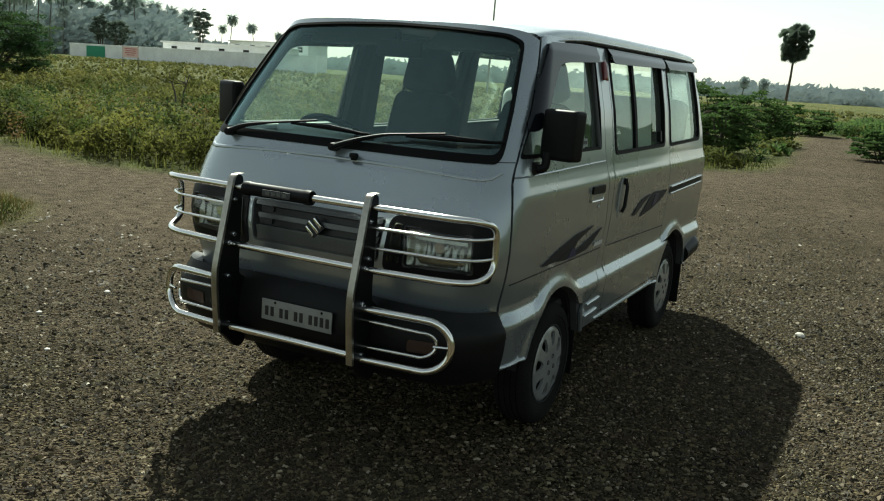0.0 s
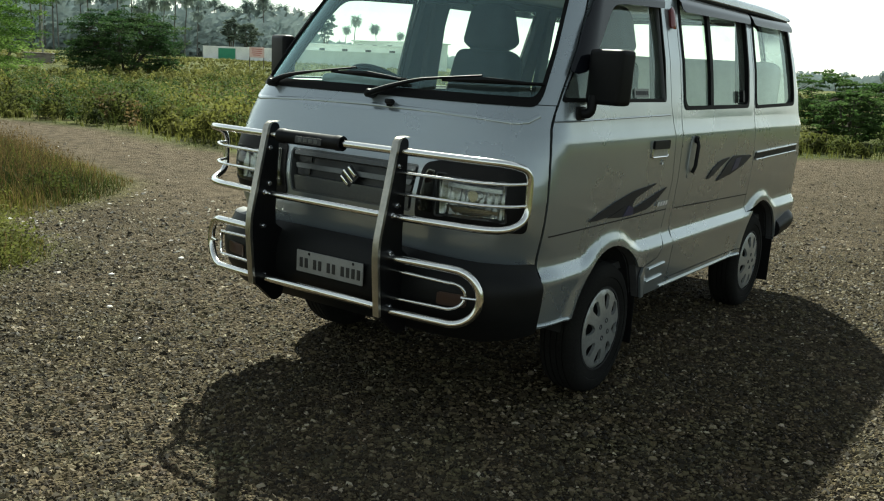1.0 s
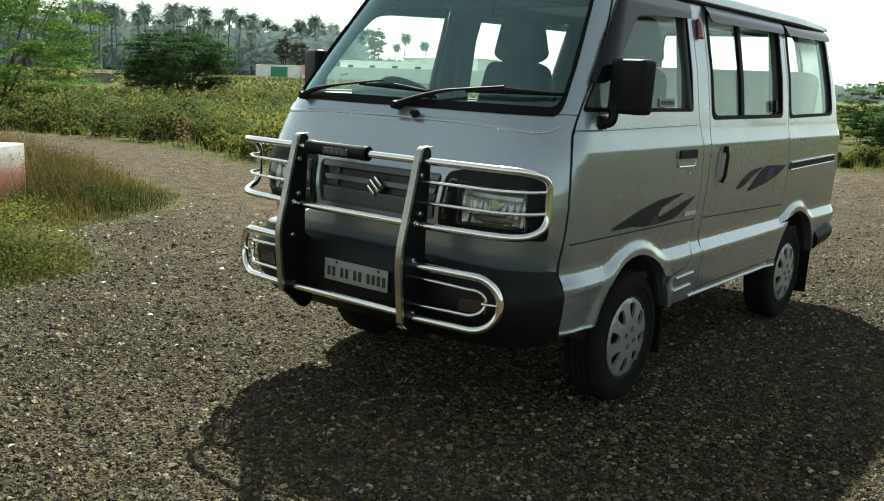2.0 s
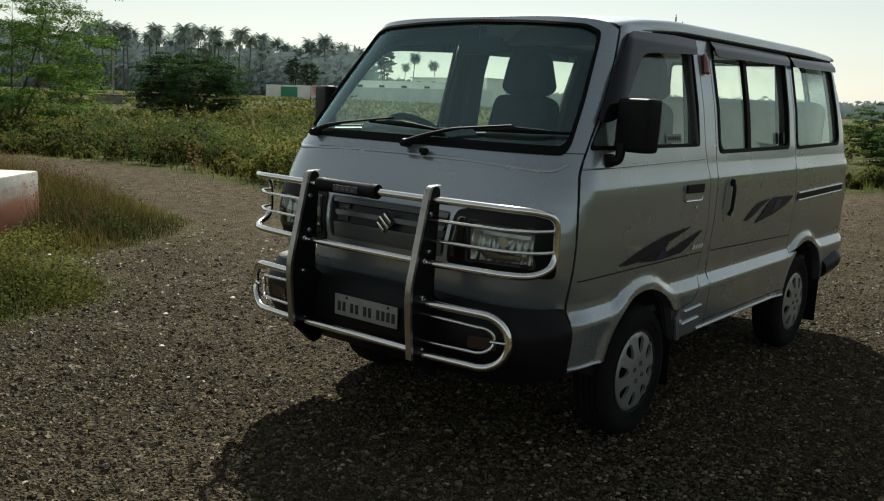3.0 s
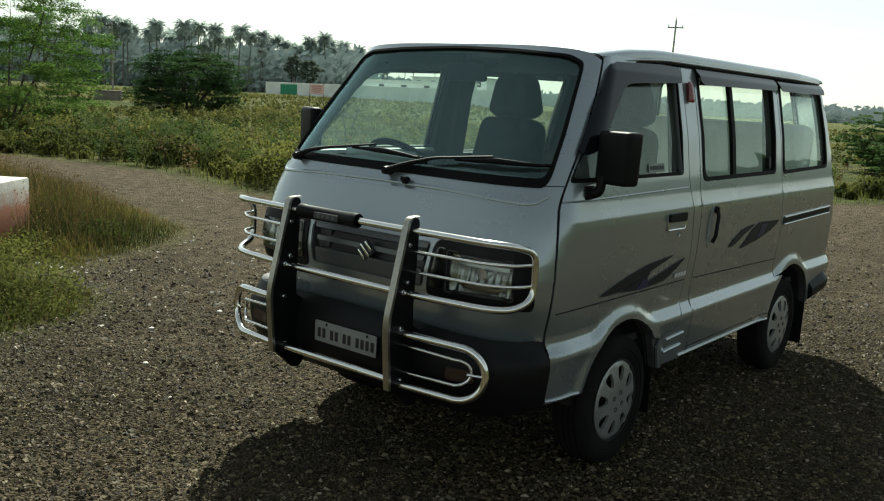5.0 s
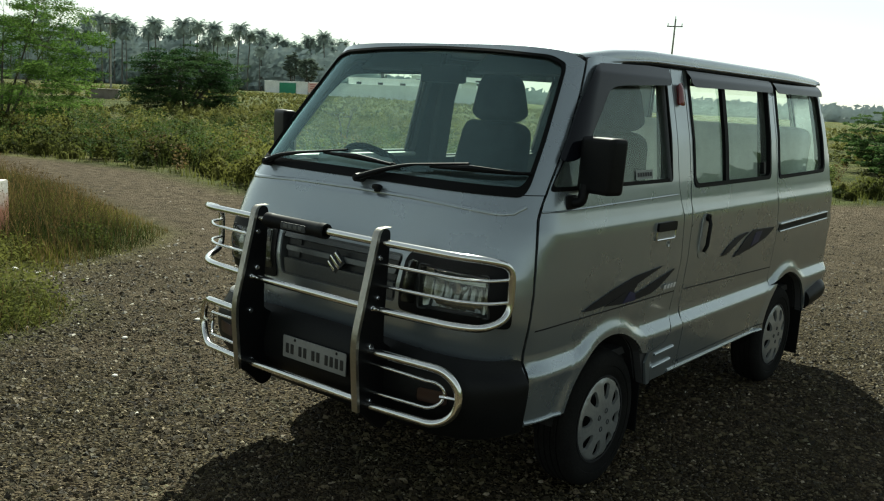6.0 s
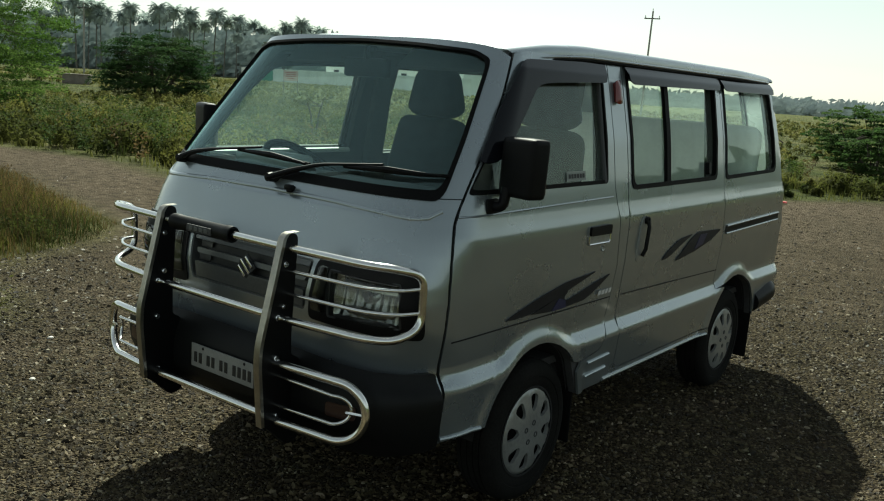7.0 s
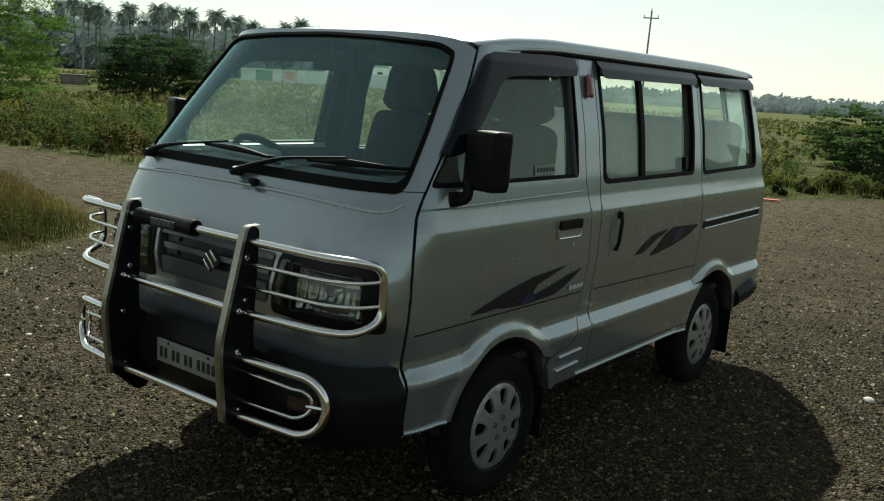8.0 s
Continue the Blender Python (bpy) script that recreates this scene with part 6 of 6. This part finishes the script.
c = np.column_stack([wp[which] + rng.normal(0, 0.07, (k, 2)), ground_z(wp)[which] + rng.uniform(0.02, 1, k) * wh[which]])
v, f = quads_cloud(c, rng.uniform(0.010, 0.022, k), rng.uniform(0, 6.28, k), rng.uniform(-0.4, 1.0, k))
tagged(raw("low_weeds", v, f, FIELD_LEAF), "low green weeds among the grass", "weeds", kind="stuff")

# ---------- painted concrete parapet ----------
def concrete_material():
    m = material("limewashed_concrete", (0.44, 0.425, 0.385), 0.85, spread=0.42, scale=5, fine=50, bump=0.004)
    nt = m.node_tree
    b = nt.nodes["Principled BSDF"]
    old = b.inputs["Base Color"].links[0].from_socket
    co = nt.nodes.new("ShaderNodeTexCoord")
    sp = nt.nodes.new("ShaderNodeSeparateXYZ")
    nt.links.new(co.outputs["Object"], sp.inputs["Vector"])
    noi = nt.nodes.new("ShaderNodeTexNoise")
    noi.inputs["Scale"].default_value, noi.inputs["Detail"].default_value = 7, 5
    nt.links.new(co.outputs["Object"], noi.inputs["Vector"])
    ad = nt.nodes.new("ShaderNodeMath")
    ad.operation = "MULTIPLY_ADD"
    ad.inputs[1].default_value = 0.35
    nt.links.new(noi.outputs["Fac"], ad.inputs[0])
    nt.links.new(sp.outputs["Z"], ad.inputs[2])
    r = nt.nodes.new("ShaderNodeValToRGB")
    r.color_ramp.elements[0].position, r.color_ramp.elements[0].color = 0.50, (1, 1, 1, 1)
    r.color_ramp.elements[1].position, r.color_ramp.elements[1].color = 0.66, (0, 0, 0, 1)
    nt.links.new(ad.outputs[0], r.inputs["Fac"])
    mx = nt.nodes.new("ShaderNodeMix")
    mx.data_type = "RGBA"
    nt.links.new(r.outputs["Color"], mx.inputs["Factor"])
    nt.links.new(old, mx.inputs["A"])
    mx.inputs["B"].default_value = (0.37, 0.150, 0.090, 1)
    nt.links.new(mx.outputs["Result"], b.inputs["Base Color"])
    return m


bm = box(1.5, 0.9, 0.62, (0.75, -0.45, 0.245), 0.015, 2)
parapet = part("concrete_parapet", bm, concrete_material(), None)
parapet.location = (-5.36, 1.29, 0)
parapet.rotation_euler = (0, 0, radians(-51))
tagged(parapet, "low concrete parapet, white above and faded red below", "parapet")


# ---------- bushes and trees ----------
def feather_crown(radii, base, sprays, leaflets, leaf, seed, low=0.15, droop=0.25, deep_=-0.55):
    """Flat leafy sprays on twigs that reach outwards from the stems; returns leaf places, directions and the twigs."""
    r = np.random.default_rng(seed)
    P, S, T, twigs = [], [], [], []
    for i in range(sprays):
        a = r.uniform(0, 2 * math.pi)
        up = r.uniform(deep_, 1.0)
        out = math.sqrt(max(0.0, 1 - min(1.0, abs(up)) ** 2.2)) * r.uniform(0.55, 1.0)
        lump = 0.80 + 0.42 * noise.noise(Vector((math.cos(a) * 1.6 + seed, math.sin(a) * 1.6, up * 1.9)))
        c = np.array([radii[0] * out * math.cos(a) * lump, radii[1] * out * math.sin(a) * lump, base + radii[2] * up * lump])
        if c[2] < low:
            c[2] = low + r.uniform(0, 0.25)
        head = a + r.normal(0, 0.5)
        ln = np.mean(radii[:2]) * r.uniform(0.22, 0.42)
        d = np.array([math.cos(head), math.sin(head), 0.12 - droop * r.uniform(0, 1)])
        side = np.array([-math.sin(head), math.cos(head), 0])
        twigs.append((c - d * ln * 0.5, c + d * ln * 0.5))
        t = r.uniform(-0.5, 0.5, leaflets)
        w = r.uniform(-1, 1, leaflets) * ln * 0.34 * np.cos(t * 2.6)
        pts = c + d[None] * (t * ln)[:, None] + side[None] * w[:, None] + np.column_stack([np.zeros((leaflets, 2)), -0.10 * ln * (t + 0.5) ** 2 + r.normal(0, 0.035 * ln, leaflets)])
        P.append(pts)
        S.append(head + np.sign(w) * r.uniform(0.5, 1.3, leaflets))
        T.append(r.normal(-0.1, 0.35, leaflets))
    return np.concatenate(P), np.concatenate(S), np.concatenate(T), twigs


def build_bush(name, label, category, at, radii, base, sprays, leaflets, leaf, mat, seed, trunks=5, group="", aspect=2.2, droop=0.25, low=0.15, stem=1.0, deep_=-0.55):
    r = np.random.default_rng(seed + 100)
    tree = thing(name, label, category, stand(*at), group)
    P, S, T, twigs = feather_crown(radii, base, sprays, leaflets, leaf, seed, low, droop, deep_)
    v, f = quads_cloud(P, leaf * r.uniform(0.6, 1.4, len(P)), S, T, aspect)
    raw("crown", v, f, mat, tree)
    limbs, knees = [], []
    for i in range(trunks):
        a = 2 * math.pi * i / trunks + r.uniform(-0.4, 0.4)
        foot = Vector((0.10 * math.cos(a), 0.10 * math.sin(a), -0.05))
        knee = Vector((radii[0] * 0.25 * math.cos(a), radii[1] * 0.25 * math.sin(a), base * 0.6))
        tipp = Vector((radii[0] * 0.6 * math.cos(a), radii[1] * 0.6 * math.sin(a), base + radii[2] * 0.35))
        th = (0.020 * radii[2] + 0.012) * stem
        knees += [knee, knee.lerp(tipp, 0.5), tipp]
        limbs.append(tube([foot, knee, tipp], [th, th * 0.7, th * 0.25], 6))
    for q0, q1 in twigs[::2]:
        a_ = min(knees, key=lambda k_: (k_ - Vector(q0)).length)
        limbs.append(tube([a_, Vector(q0), Vector(q1)], [0.010 * stem, 0.006 * stem, 0.003], 4))
    part("trunk", merge(*limbs), BARK, tree)
    return tree


build_bush("thorn_bush", "broad dark green thorn bush in the field", "bush", far(54.7, 46), (3.55, 3.0, 1.75), 1.40, 380, 120, 0.050, THORN_LEAF, 3, 9, low=0.15, deep_=-0.8, droop=0.05, stem=1.3)
build_bush("thorn_tree", "feathery green thorn tree beside the track", "tree", far(64.6, 27), (3.9, 3.2, 2.7), 2.25, 285, 300, 0.028, TREE_LEAF, 5, 5, droop=0.12, low=0.25, stem=0.6, deep_=-1.0)
build_bush("thorn_tree", "feathery green thorn sapling in the weeds", "tree", far(61.3, 31), (1.0, 1.0, 0.75), 1.0, 60, 80, 0.036, TREE_LEAF, 8, 4)
build_bush("roadside_bush", "dense dark green bush at the edge of the track", "bush", far(11.4, 22.0), (0.95, 1.05, 0.70), 0.60, 190, 90, 0.034, ROADSIDE_LEAF, 11, 6, droop=0.0, low=0.05, deep_=-0.9)
build_bush("roadside_bush", "feathery green bush at the edge of the track", "bush", far(9.6, 27.0), (1.5, 1.5, 0.80), 0.75, 170, 80, 0.040, ROADSIDE_LEAF, 12, 6, droop=0.0, low=0.05, deep_=-0.9)
build_bush("roadside_bush", "feathery green bush behind the weeds", "bush", far(12.5, 27.0), (1.5, 1.3, 0.86), 0.80, 170, 80, 0.038, ROADSIDE_LEAF, 13, 6, droop=-0.1, low=0.05, deep_=-0.9)
build_bush("roadside_bush", "low spreading green bush beside the far track", "bush", far(7.0, 37.0), (2.1, 1.6, 0.60), 0.50, 130, 70, 0.060, ROADSIDE_LEAF, 14, 6, droop=0.0, low=0.05, deep_=-0.9)
build_bush("roadside_bush", "pale yellow-green tuft at the edge of the track", "bush", far(12.6, 19.0), (0.42, 0.42, 0.22), 0.18, 40, 60, 0.030, FIELD_LEAF, 15, 5, droop=-0.2, low=0.03, deep_=-0.9)
build_bush("roadside_bush", "leafy green bush beside the far track", "bush", far(2.2, 24.0), (0.95, 0.9, 0.42), 0.42, 110, 70, 0.040, ROADSIDE_LEAF, 16, 6, droop=0.0, low=0.05, deep_=-0.9)
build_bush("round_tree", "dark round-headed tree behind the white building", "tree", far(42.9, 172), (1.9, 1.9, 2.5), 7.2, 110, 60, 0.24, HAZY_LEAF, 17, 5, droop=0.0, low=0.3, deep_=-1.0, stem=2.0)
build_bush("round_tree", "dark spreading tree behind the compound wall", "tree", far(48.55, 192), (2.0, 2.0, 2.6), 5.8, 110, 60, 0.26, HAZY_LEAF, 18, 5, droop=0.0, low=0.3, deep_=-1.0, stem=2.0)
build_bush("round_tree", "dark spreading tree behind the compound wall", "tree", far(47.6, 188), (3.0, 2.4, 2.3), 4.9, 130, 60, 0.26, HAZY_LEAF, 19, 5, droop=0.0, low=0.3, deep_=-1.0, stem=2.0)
build_bush("dry_shrub", "forked sparse green shrub in the weeds", "shrub", far(44.8, 25), (0.85, 0.6, 0.45), 0.85, 14, 45, 0.035, FIELD_LEAF, 21, 2, droop=-0.3, stem=1.6)
build_bush("dry_shrub", "forked sparse green shrub in the weeds", "shrub", far(17.2, 17.5), (0.55, 0.5, 0.5), 0.7, 12, 40, 0.026, FIELD_DRY, 23, 3, droop=-0.4)


def build_palm(name, label, at, height, fronds, length, mat, seed, lean=0.3, group=""):
    """A coconut palm: slim curved trunk and a full head of arching pinnate fronds."""
    r = np.random.default_rng(seed)
    tree = thing(name, label, "palm tree", stand(*at), group)
    top = Vector((lean * r.uniform(-1, 1), lean * r.uniform(-1, 1), height))
    mid_ = Vector((top.x * 0.3, top.y * 0.3, height * 0.5))
    part("trunk", tube([Vector((0, 0, -0.3)), mid_, top], [0.20, 0.13, 0.10], 7), HAZED_PALM_BARK, tree)
    V, F = [], []
    for i in range(fronds):
        a = 2.4 * i + r.uniform(-0.3, 0.3)
        rise = -0.5 + 1.95 * (i + 0.5) / fronds
        ln = length * r.uniform(0.8, 1.1)
        d = Vector((math.cos(a), math.sin(a), 0))
        pts = [top]
        ang = rise
        for k in range(7):
            pts.append(pts[-1] + (d * math.cos(ang) + Vector((0, 0, math.sin(ang)))) * ln / 7)
            ang -= 0.16 + 0.10 * max(0, math.cos(rise)) + r.uniform(0, 0.04)
        sidev = Vector((-math.sin(a), math.cos(a), 0))
        for k in range(7):
            for q in range(3):
                p = pts[k].lerp(pts[k + 1], q / 3)
                t = (k + q / 3) / 7
                w = ln * 0.26 * math.sin(math.pi * min(1, 0.2 + t * 0.8)) + 0.04
                step = (pts[k + 1] - pts[k])
                for sgn in (1, -1):
                    tipq = p + sidev * sgn * w + Vector((0, 0, -w * r.uniform(0.35, 0.9))) + step * 0.6
                    o = len(V)
                    V += [tuple(p), tuple(p + step * 0.46), tuple(tipq)]
                    F.append((o, o + 1, o + 2))
    # crown normals lean away from the sun, for a flat hazy tone
    lean_ = np.array([0.35, -0.8, 0.35]) + r.normal(0, 0.22, (len(F), 3))
    raw("crown", V, F, mat, tree, normals=np.repeat(lean_, 3, 0))
    return tree


proto = [build_palm("coconut_palm", "tall coconut palm at the far edge of the field", far(59.6, 192), 12.0, 42, 2.6, HAZED_PALM_LEAF, 31, 1.2, "coconut grove"),
         build_palm("coconut_palm", "tall coconut palm at the far edge of the field", far(56.6, 196), 12.2, 44, 2.5, HAZED_PALM_LEAF, 32, 1.0, "coconut grove"),
         build_palm("coconut_palm", "tall coconut palm at the far edge of the field", far(53.3, 200), 12.4, 40, 2.7, HAZED_PALM_LEAF, 33, 1.4, "coconut grove")]
r = random.Random(4)
az = 67.0
while az > 38.0:
    d = 190 + r.uniform(0, 60) + max(0, 52 - az) * 3.0
    src = proto[r.randrange(3)]
    tall = r.uniform(0.66, 1.03) * (1.0 if az > 43 else 1.0 - (43 - az) * 0.06)
    x, y = far(az, d)
    t = copy_thing(src, pose(*stand(x, y), 0, 0, r.uniform(0, 360)))
    t.scale = (tall, tall, tall)
    az -= r.uniform(0.08, 0.30) if az > 43.5 else r.uniform(0.5, 1.6)

# lower trees in the grove, with the haze in their pale leaf colour
def tree_wall(name, label, a0, a1, d0, d1, low, high, count, leaf, mat, seed, base=0.0):
    r = np.random.default_rng(seed)
    k = max(8, int((a0 - a1) * 20.0))
    lumps = np.column_stack([r.uniform(a1, a0, k), r.uniform(d0, d1, k), r.uniform(low, high, k)])
    which = r.integers(0, k, count)
    g = r.normal(0, 1, (count, 3))
    g /= np.linalg.norm(g, axis=1, keepdims=True)
    g *= r.uniform(0.35, 1.08, (count, 1)) ** 0.6
    h = lumps[which, 2]
    a = np.radians(lumps[which, 0])
    c = np.column_stack([EYE[0] - lumps[which, 1] * np.sin(a), EYE[1] + lumps[which, 1] * np.cos(a), base + h * 0.5])
    c += g * np.column_stack([h * 0.6, h * 0.6, h * 0.52])
    v, f = quads_cloud(c, leaf * r.uniform(0.6, 1.4, count), a + r.normal(0, 0.35, count), r.normal(0.5, 0.6, count), 2.0, np.pi / 2 + r.normal(0, 0.5, count))
    # all normals lean off the sun side, so the mass stays flat like haze
    lean = np.array([0.35, -0.75, 0.30])
    out = np.repeat(g * 0.06 + lean + r.normal(0, 0.09, (count, 3)), 4, 0)
    return tagged(raw(name, v, f, mat, normals=out), label, "woods", kind="stuff")


tree_wall("far_woods", "undergrowth beneath the coconut palms, paled by haze in its colour", 70, 44.5, 205, 245, 6.6, 11.4, 62000, 0.85, HAZED_GROVE_LEAF, 41, 0.6)
tree_wall("far_woods", "trees behind the white buildings, paled by haze in their colour", 46, 37, 230, 270, 3.2, 5.8, 14000, 0.95, HAZED_GROVE_LEAF, 44, 0.6)
tree_wall("far_woods", "trees along the horizon, haze put into their blue-green colour", 37, -12, 310, 360, 2.6, 6.4, 36000, 1.1, HAZED_FAR_LEAF, 42, -0.4)
# out of view: added so that the van's flank mirrors a darker horizon
tree_wall("far_woods", "added unseen trees that darken the reflections in the van flank", -14, -150, 55, 75, 2.4, 4.4, 30000, 1.0, ROADSIDE_LEAF, 45, -0.3)
tree_wall("far_woods", "trees along the horizon, haze put into their blue-green colour", 110, 66, 220, 300, 5.0, 9.0, 7000, 1.0, HAZED_FAR_LEAF, 43, 0.8)


def build_palmyra(name, label, at, height, size, mat, seed):
    """A palmyra palm: straight trunk, a ball-like head of stiff fans over a skirt of hanging ones."""
    r = np.random.default_rng(seed)
    tree = thing(name, label, "palm tree", stand(*at))
    part("trunk", tube([(-0.35, 0, -0.3), (-0.1, 0, height * 0.5), (0, 0, height)], [0.19, 0.13, 0.10], 8), BARK, tree)
    V, F, up_stems = [], [], []
    for i in range(210):
        up = i < 60
        a, el = r.uniform(0, 6.28), r.uniform(0.45, 1.5) if up else r.uniform(-1.55, 0.45)
        d = Vector((math.cos(a) * math.cos(el), math.sin(a) * math.cos(el), math.sin(el)))
        stem = Vector((0, 0, height)) + d * size * (r.uniform(0.25, 0.80) if up else r.uniform(0.12, 0.60) * (1.0 if el > -0.6 else 1.2))
        if up and i % 3 == 0:
            up_stems.append(tuple(stem))
        u = d
        w = d.cross(Vector((r.uniform(-1, 1), r.uniform(-1, 1), 0.6))).normalized()
        rad = size * (r.uniform(0.24, 0.34) if up else r.uniform(0.20, 0.36))
        o = len(V)
        V.append(tuple(stem))
        for k in range(25):
            ang = -1.7 + 3.4 * k / 24
            rr = rad * (r.uniform(0.9, 1.08) if k % 2 == 0 else 0.66)
            V.append(tuple(stem + u * rr * math.cos(ang) + w * rr * math.sin(ang)))
        F += [(o, o + 1 + k, o + 2 + k) for k in range(24)]
    if up_stems:
        for p in up_stems:
            part("leaf_stalk", tube([(0, 0, height), p], [0.035, 0.02], 5), BARK, tree)
    raw("crown", V, F, mat, tree)
    return tree


build_palmyra("palmyra_palm", "lone palmyra palm with a round dark head", far(7.3, 112), 7.35, 2.45, PALMYRA_LEAF, 51)
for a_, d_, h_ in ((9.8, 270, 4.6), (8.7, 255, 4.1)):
    build_palmyra("palmyra_palm", "far hazy palmyra palm", far(a_, d_), h_, 2.0, HAZED_FAR_LEAF, 52)


# ---------- poles, walls, sign ----------
CONCRETE_GREY = material("weathered_concrete", (0.30, 0.29, 0.27), 0.85, spread=0.3, scale=3, fine=30, bump=0.003)
WHITEWASH = material("whitewashed_wall", (0.82, 0.83, 0.82), 0.85, spread=0.15, scale=0.5, fine=6)
GREEN_GATE = material("green_painted_sheet_gate", (0.035, 0.26, 0.15), 0.5, spread=0.2, scale=2)
ROOF_WHITE = material("pale_sheet_roof", (0.75, 0.75, 0.73), 0.5, spread=0.1, scale=0.7)
SIGN_FACE = material("pinkish_sign_board", (0.72, 0.50, 0.46), 0.6, spread=0.12, scale=3)
SIGN_RED = material("faded_red_print", (0.50, 0.12, 0.10), 0.6)
RUST = material("dark_iron_post", (0.05, 0.04, 0.035), 0.7, spread=0.3)


def build_pole(at, height, arm_turn, lean=0.0):
    p = thing("power_pole", "grey concrete power pole with a cross-arm", "power pole", stand(*at), "power poles")
    part("mast", tube([(0, 0, -0.3), (lean, 0, height)], [0.12, 0.08], 8), CONCRETE_GREY, p)
    d = Vector((math.cos(radians(arm_turn)), math.sin(radians(arm_turn)), 0))
    c = Vector((lean * 0.93, 0, height * 0.93))
    part("cross_arm", tube([c - d * 0.75, c + d * 0.75], 0.06, 6), RUST, p)
    for k in (-0.65, 0.65, 0):
        b0 = c + d * k + Vector((0, 0, 0.04 if k else height * 0.07))
        part("insulator", tube([b0, b0 + Vector((0, 0, 0.25))], 0.05, 6), WHITEWASH, p)
    return p


build_pole(far(25.37, 92), 10.0, 25, 0.25)
build_pole(far(59.1, 120), 8.4, 60)


def strip_wall(name, label, a, b, height, thick, mat, category="wall"):
    a, b = Vector((*a, 0)), Vector((*b, 0))
    L = (b - a).length
    c_ = (a + b) / 2
    w = thing(name, label, category, stand(c_.x, c_.y))
    w.rotation_euler = (0, 0, math.atan2(b.y - a.y, b.x - a.x))
    part("masonry", box(L, thick, height + 0.8, (0, 0, height / 2 - 0.4), 0.02, 1), mat, w)
    part("coping", box(L + 0.1, thick + 0.08, 0.10, (0, 0, height + 0.05), 0.02, 1), mat, w)
    return w


w1 = strip_wall("compound_wall", "long whitewashed compound wall across the field", far(50.2, 185), far(36.0, 140), 2.3, 0.25, WHITEWASH)
gate = part("gate", box(5.2, 0.12, 2.0, (0, 0, 1.0), 0.02, 1), GREEN_GATE, None, "green sheet-metal gate")
gate.parent = w1
gate.location = (-22.3, -0.2, 0.1)
for a0, a1, d, h, lab in ((45.1, 38.0, 168, 3.4, "long low white building behind the wall"), (41.2, 36.5, 178, 4.6, "pale boxy building behind the wall")):
    a, b = Vector((*far(a0, d), 0)), Vector((*far(a1, d * 0.92), 0))
    c_ = (a + b) / 2
    hs = thing("white_building", lab, "building", stand(c_.x, c_.y))
    hs.rotation_euler = (0, 0, math.atan2(b.y - a.y, b.x - a.x))
    L = (b - a).length
    part("wall", box(L, 5, h + 0.3, (0, 2.5, h / 2 - 0.15), 0.03, 1), WHITEWASH, hs)
    part("roof", box(L + 0.6, 5.8, 0.22, (0, 2.5, h + 0.11), 0.03, 1), ROOF_WHITE, hs)
    for k in range(5):
        x = -L * 0.4 + L * 0.2 * k
        part("window", box(1.1, 0.10, 0.9, (x, -0.03, h - 1.0), 0.01, 1), DARK_CAVITY, hs)

sx, sy = far(47.05, 78)
sign = thing("sign_board", "faded pink sign board on two iron posts", "sign", stand(sx, sy))
sign.rotation_euler = (0, 0, radians(40))
part("board", box(1.22, 0.03, 0.84, (0, 0, 1.42), 0.005, 1), SIGN_FACE, sign)
for x in (-0.50, 0.48):
    part("sign_post", tube([(x * 1.18, 0.03, -0.3), (x * 1.18, 0.03, 1.90)], 0.035, 6), RUST, sign)
for k, (w_, z_) in enumerate(((0.9, 1.68), (0.8, 1.52), (0.85, 1.36), (0.6, 1.20))):
    part("print_bar", box(w_, 0.006, 0.06, (0, -0.018, z_), 0.001, 1), SIGN_RED, sign)

tx, ty = far(59.3, 66)
tank = part("concrete_tank", merge(box(1.7, 1.0, 0.62, (0, 0, 0.28), 0.03), box(1.8, 1.1, 0.08, (0, 0, 0.62), 0.02)), material("stained_tank_concrete", (0.19, 0.165, 0.135), 0.9, spread=0.4, scale=3, fine=20))
tank.location = stand(tx, ty)
tank.rotation_euler = (0, 0, radians(50))
tagged(tank, "small weathered concrete tank among the weeds", "tank")

# a strip of red plastic and a few pale stones on the track
red = part("plastic_scrap", box(0.34, 0.10, 0.02, (0, 0, 0.012), 0.008), material("red_plastic", (0.5, 0.03, 0.035), 0.5))
red.location, red.rotation_euler = (-2.15, 12.2, 0.02), (0, 0, 0.3)
tagged(red, "crumpled strip of red plastic on the gravel", "litter")
PALE = material("pale_quartz", (0.46, 0.44, 0.39), 0.6, spread=0.15, scale=30)
for i, (x, y, s_) in enumerate(((1.42, 2.88, 0.03), (-2.29, 0.97, 0.018), (-1.65, 0.03, 0.014), (-3.3, 3.3, 0.022), (-4.35, 0.84, 0.025), (-4.1, 0.9, 0.022), (-2.21, 0.43, 0.016), (2.0, 3.4, 0.03))):
    bm = bmesh.new()
    bmesh.ops.create_icosphere(bm, subdivisions=2, radius=s_)
    for v_ in bm.verts:
        v_.co *= 1 + 0.3 * noise.noise(v_.co * 40 + Vector((i * 3.0, 0, 0)))
        v_.co.z *= 0.55
    st = part("pale_stone", bm, PALE)
    st.location = (x, y, s_ * 0.25)
    tagged(st, "pale quartz stone lying on the gravel", "stone", "loose pale stones")
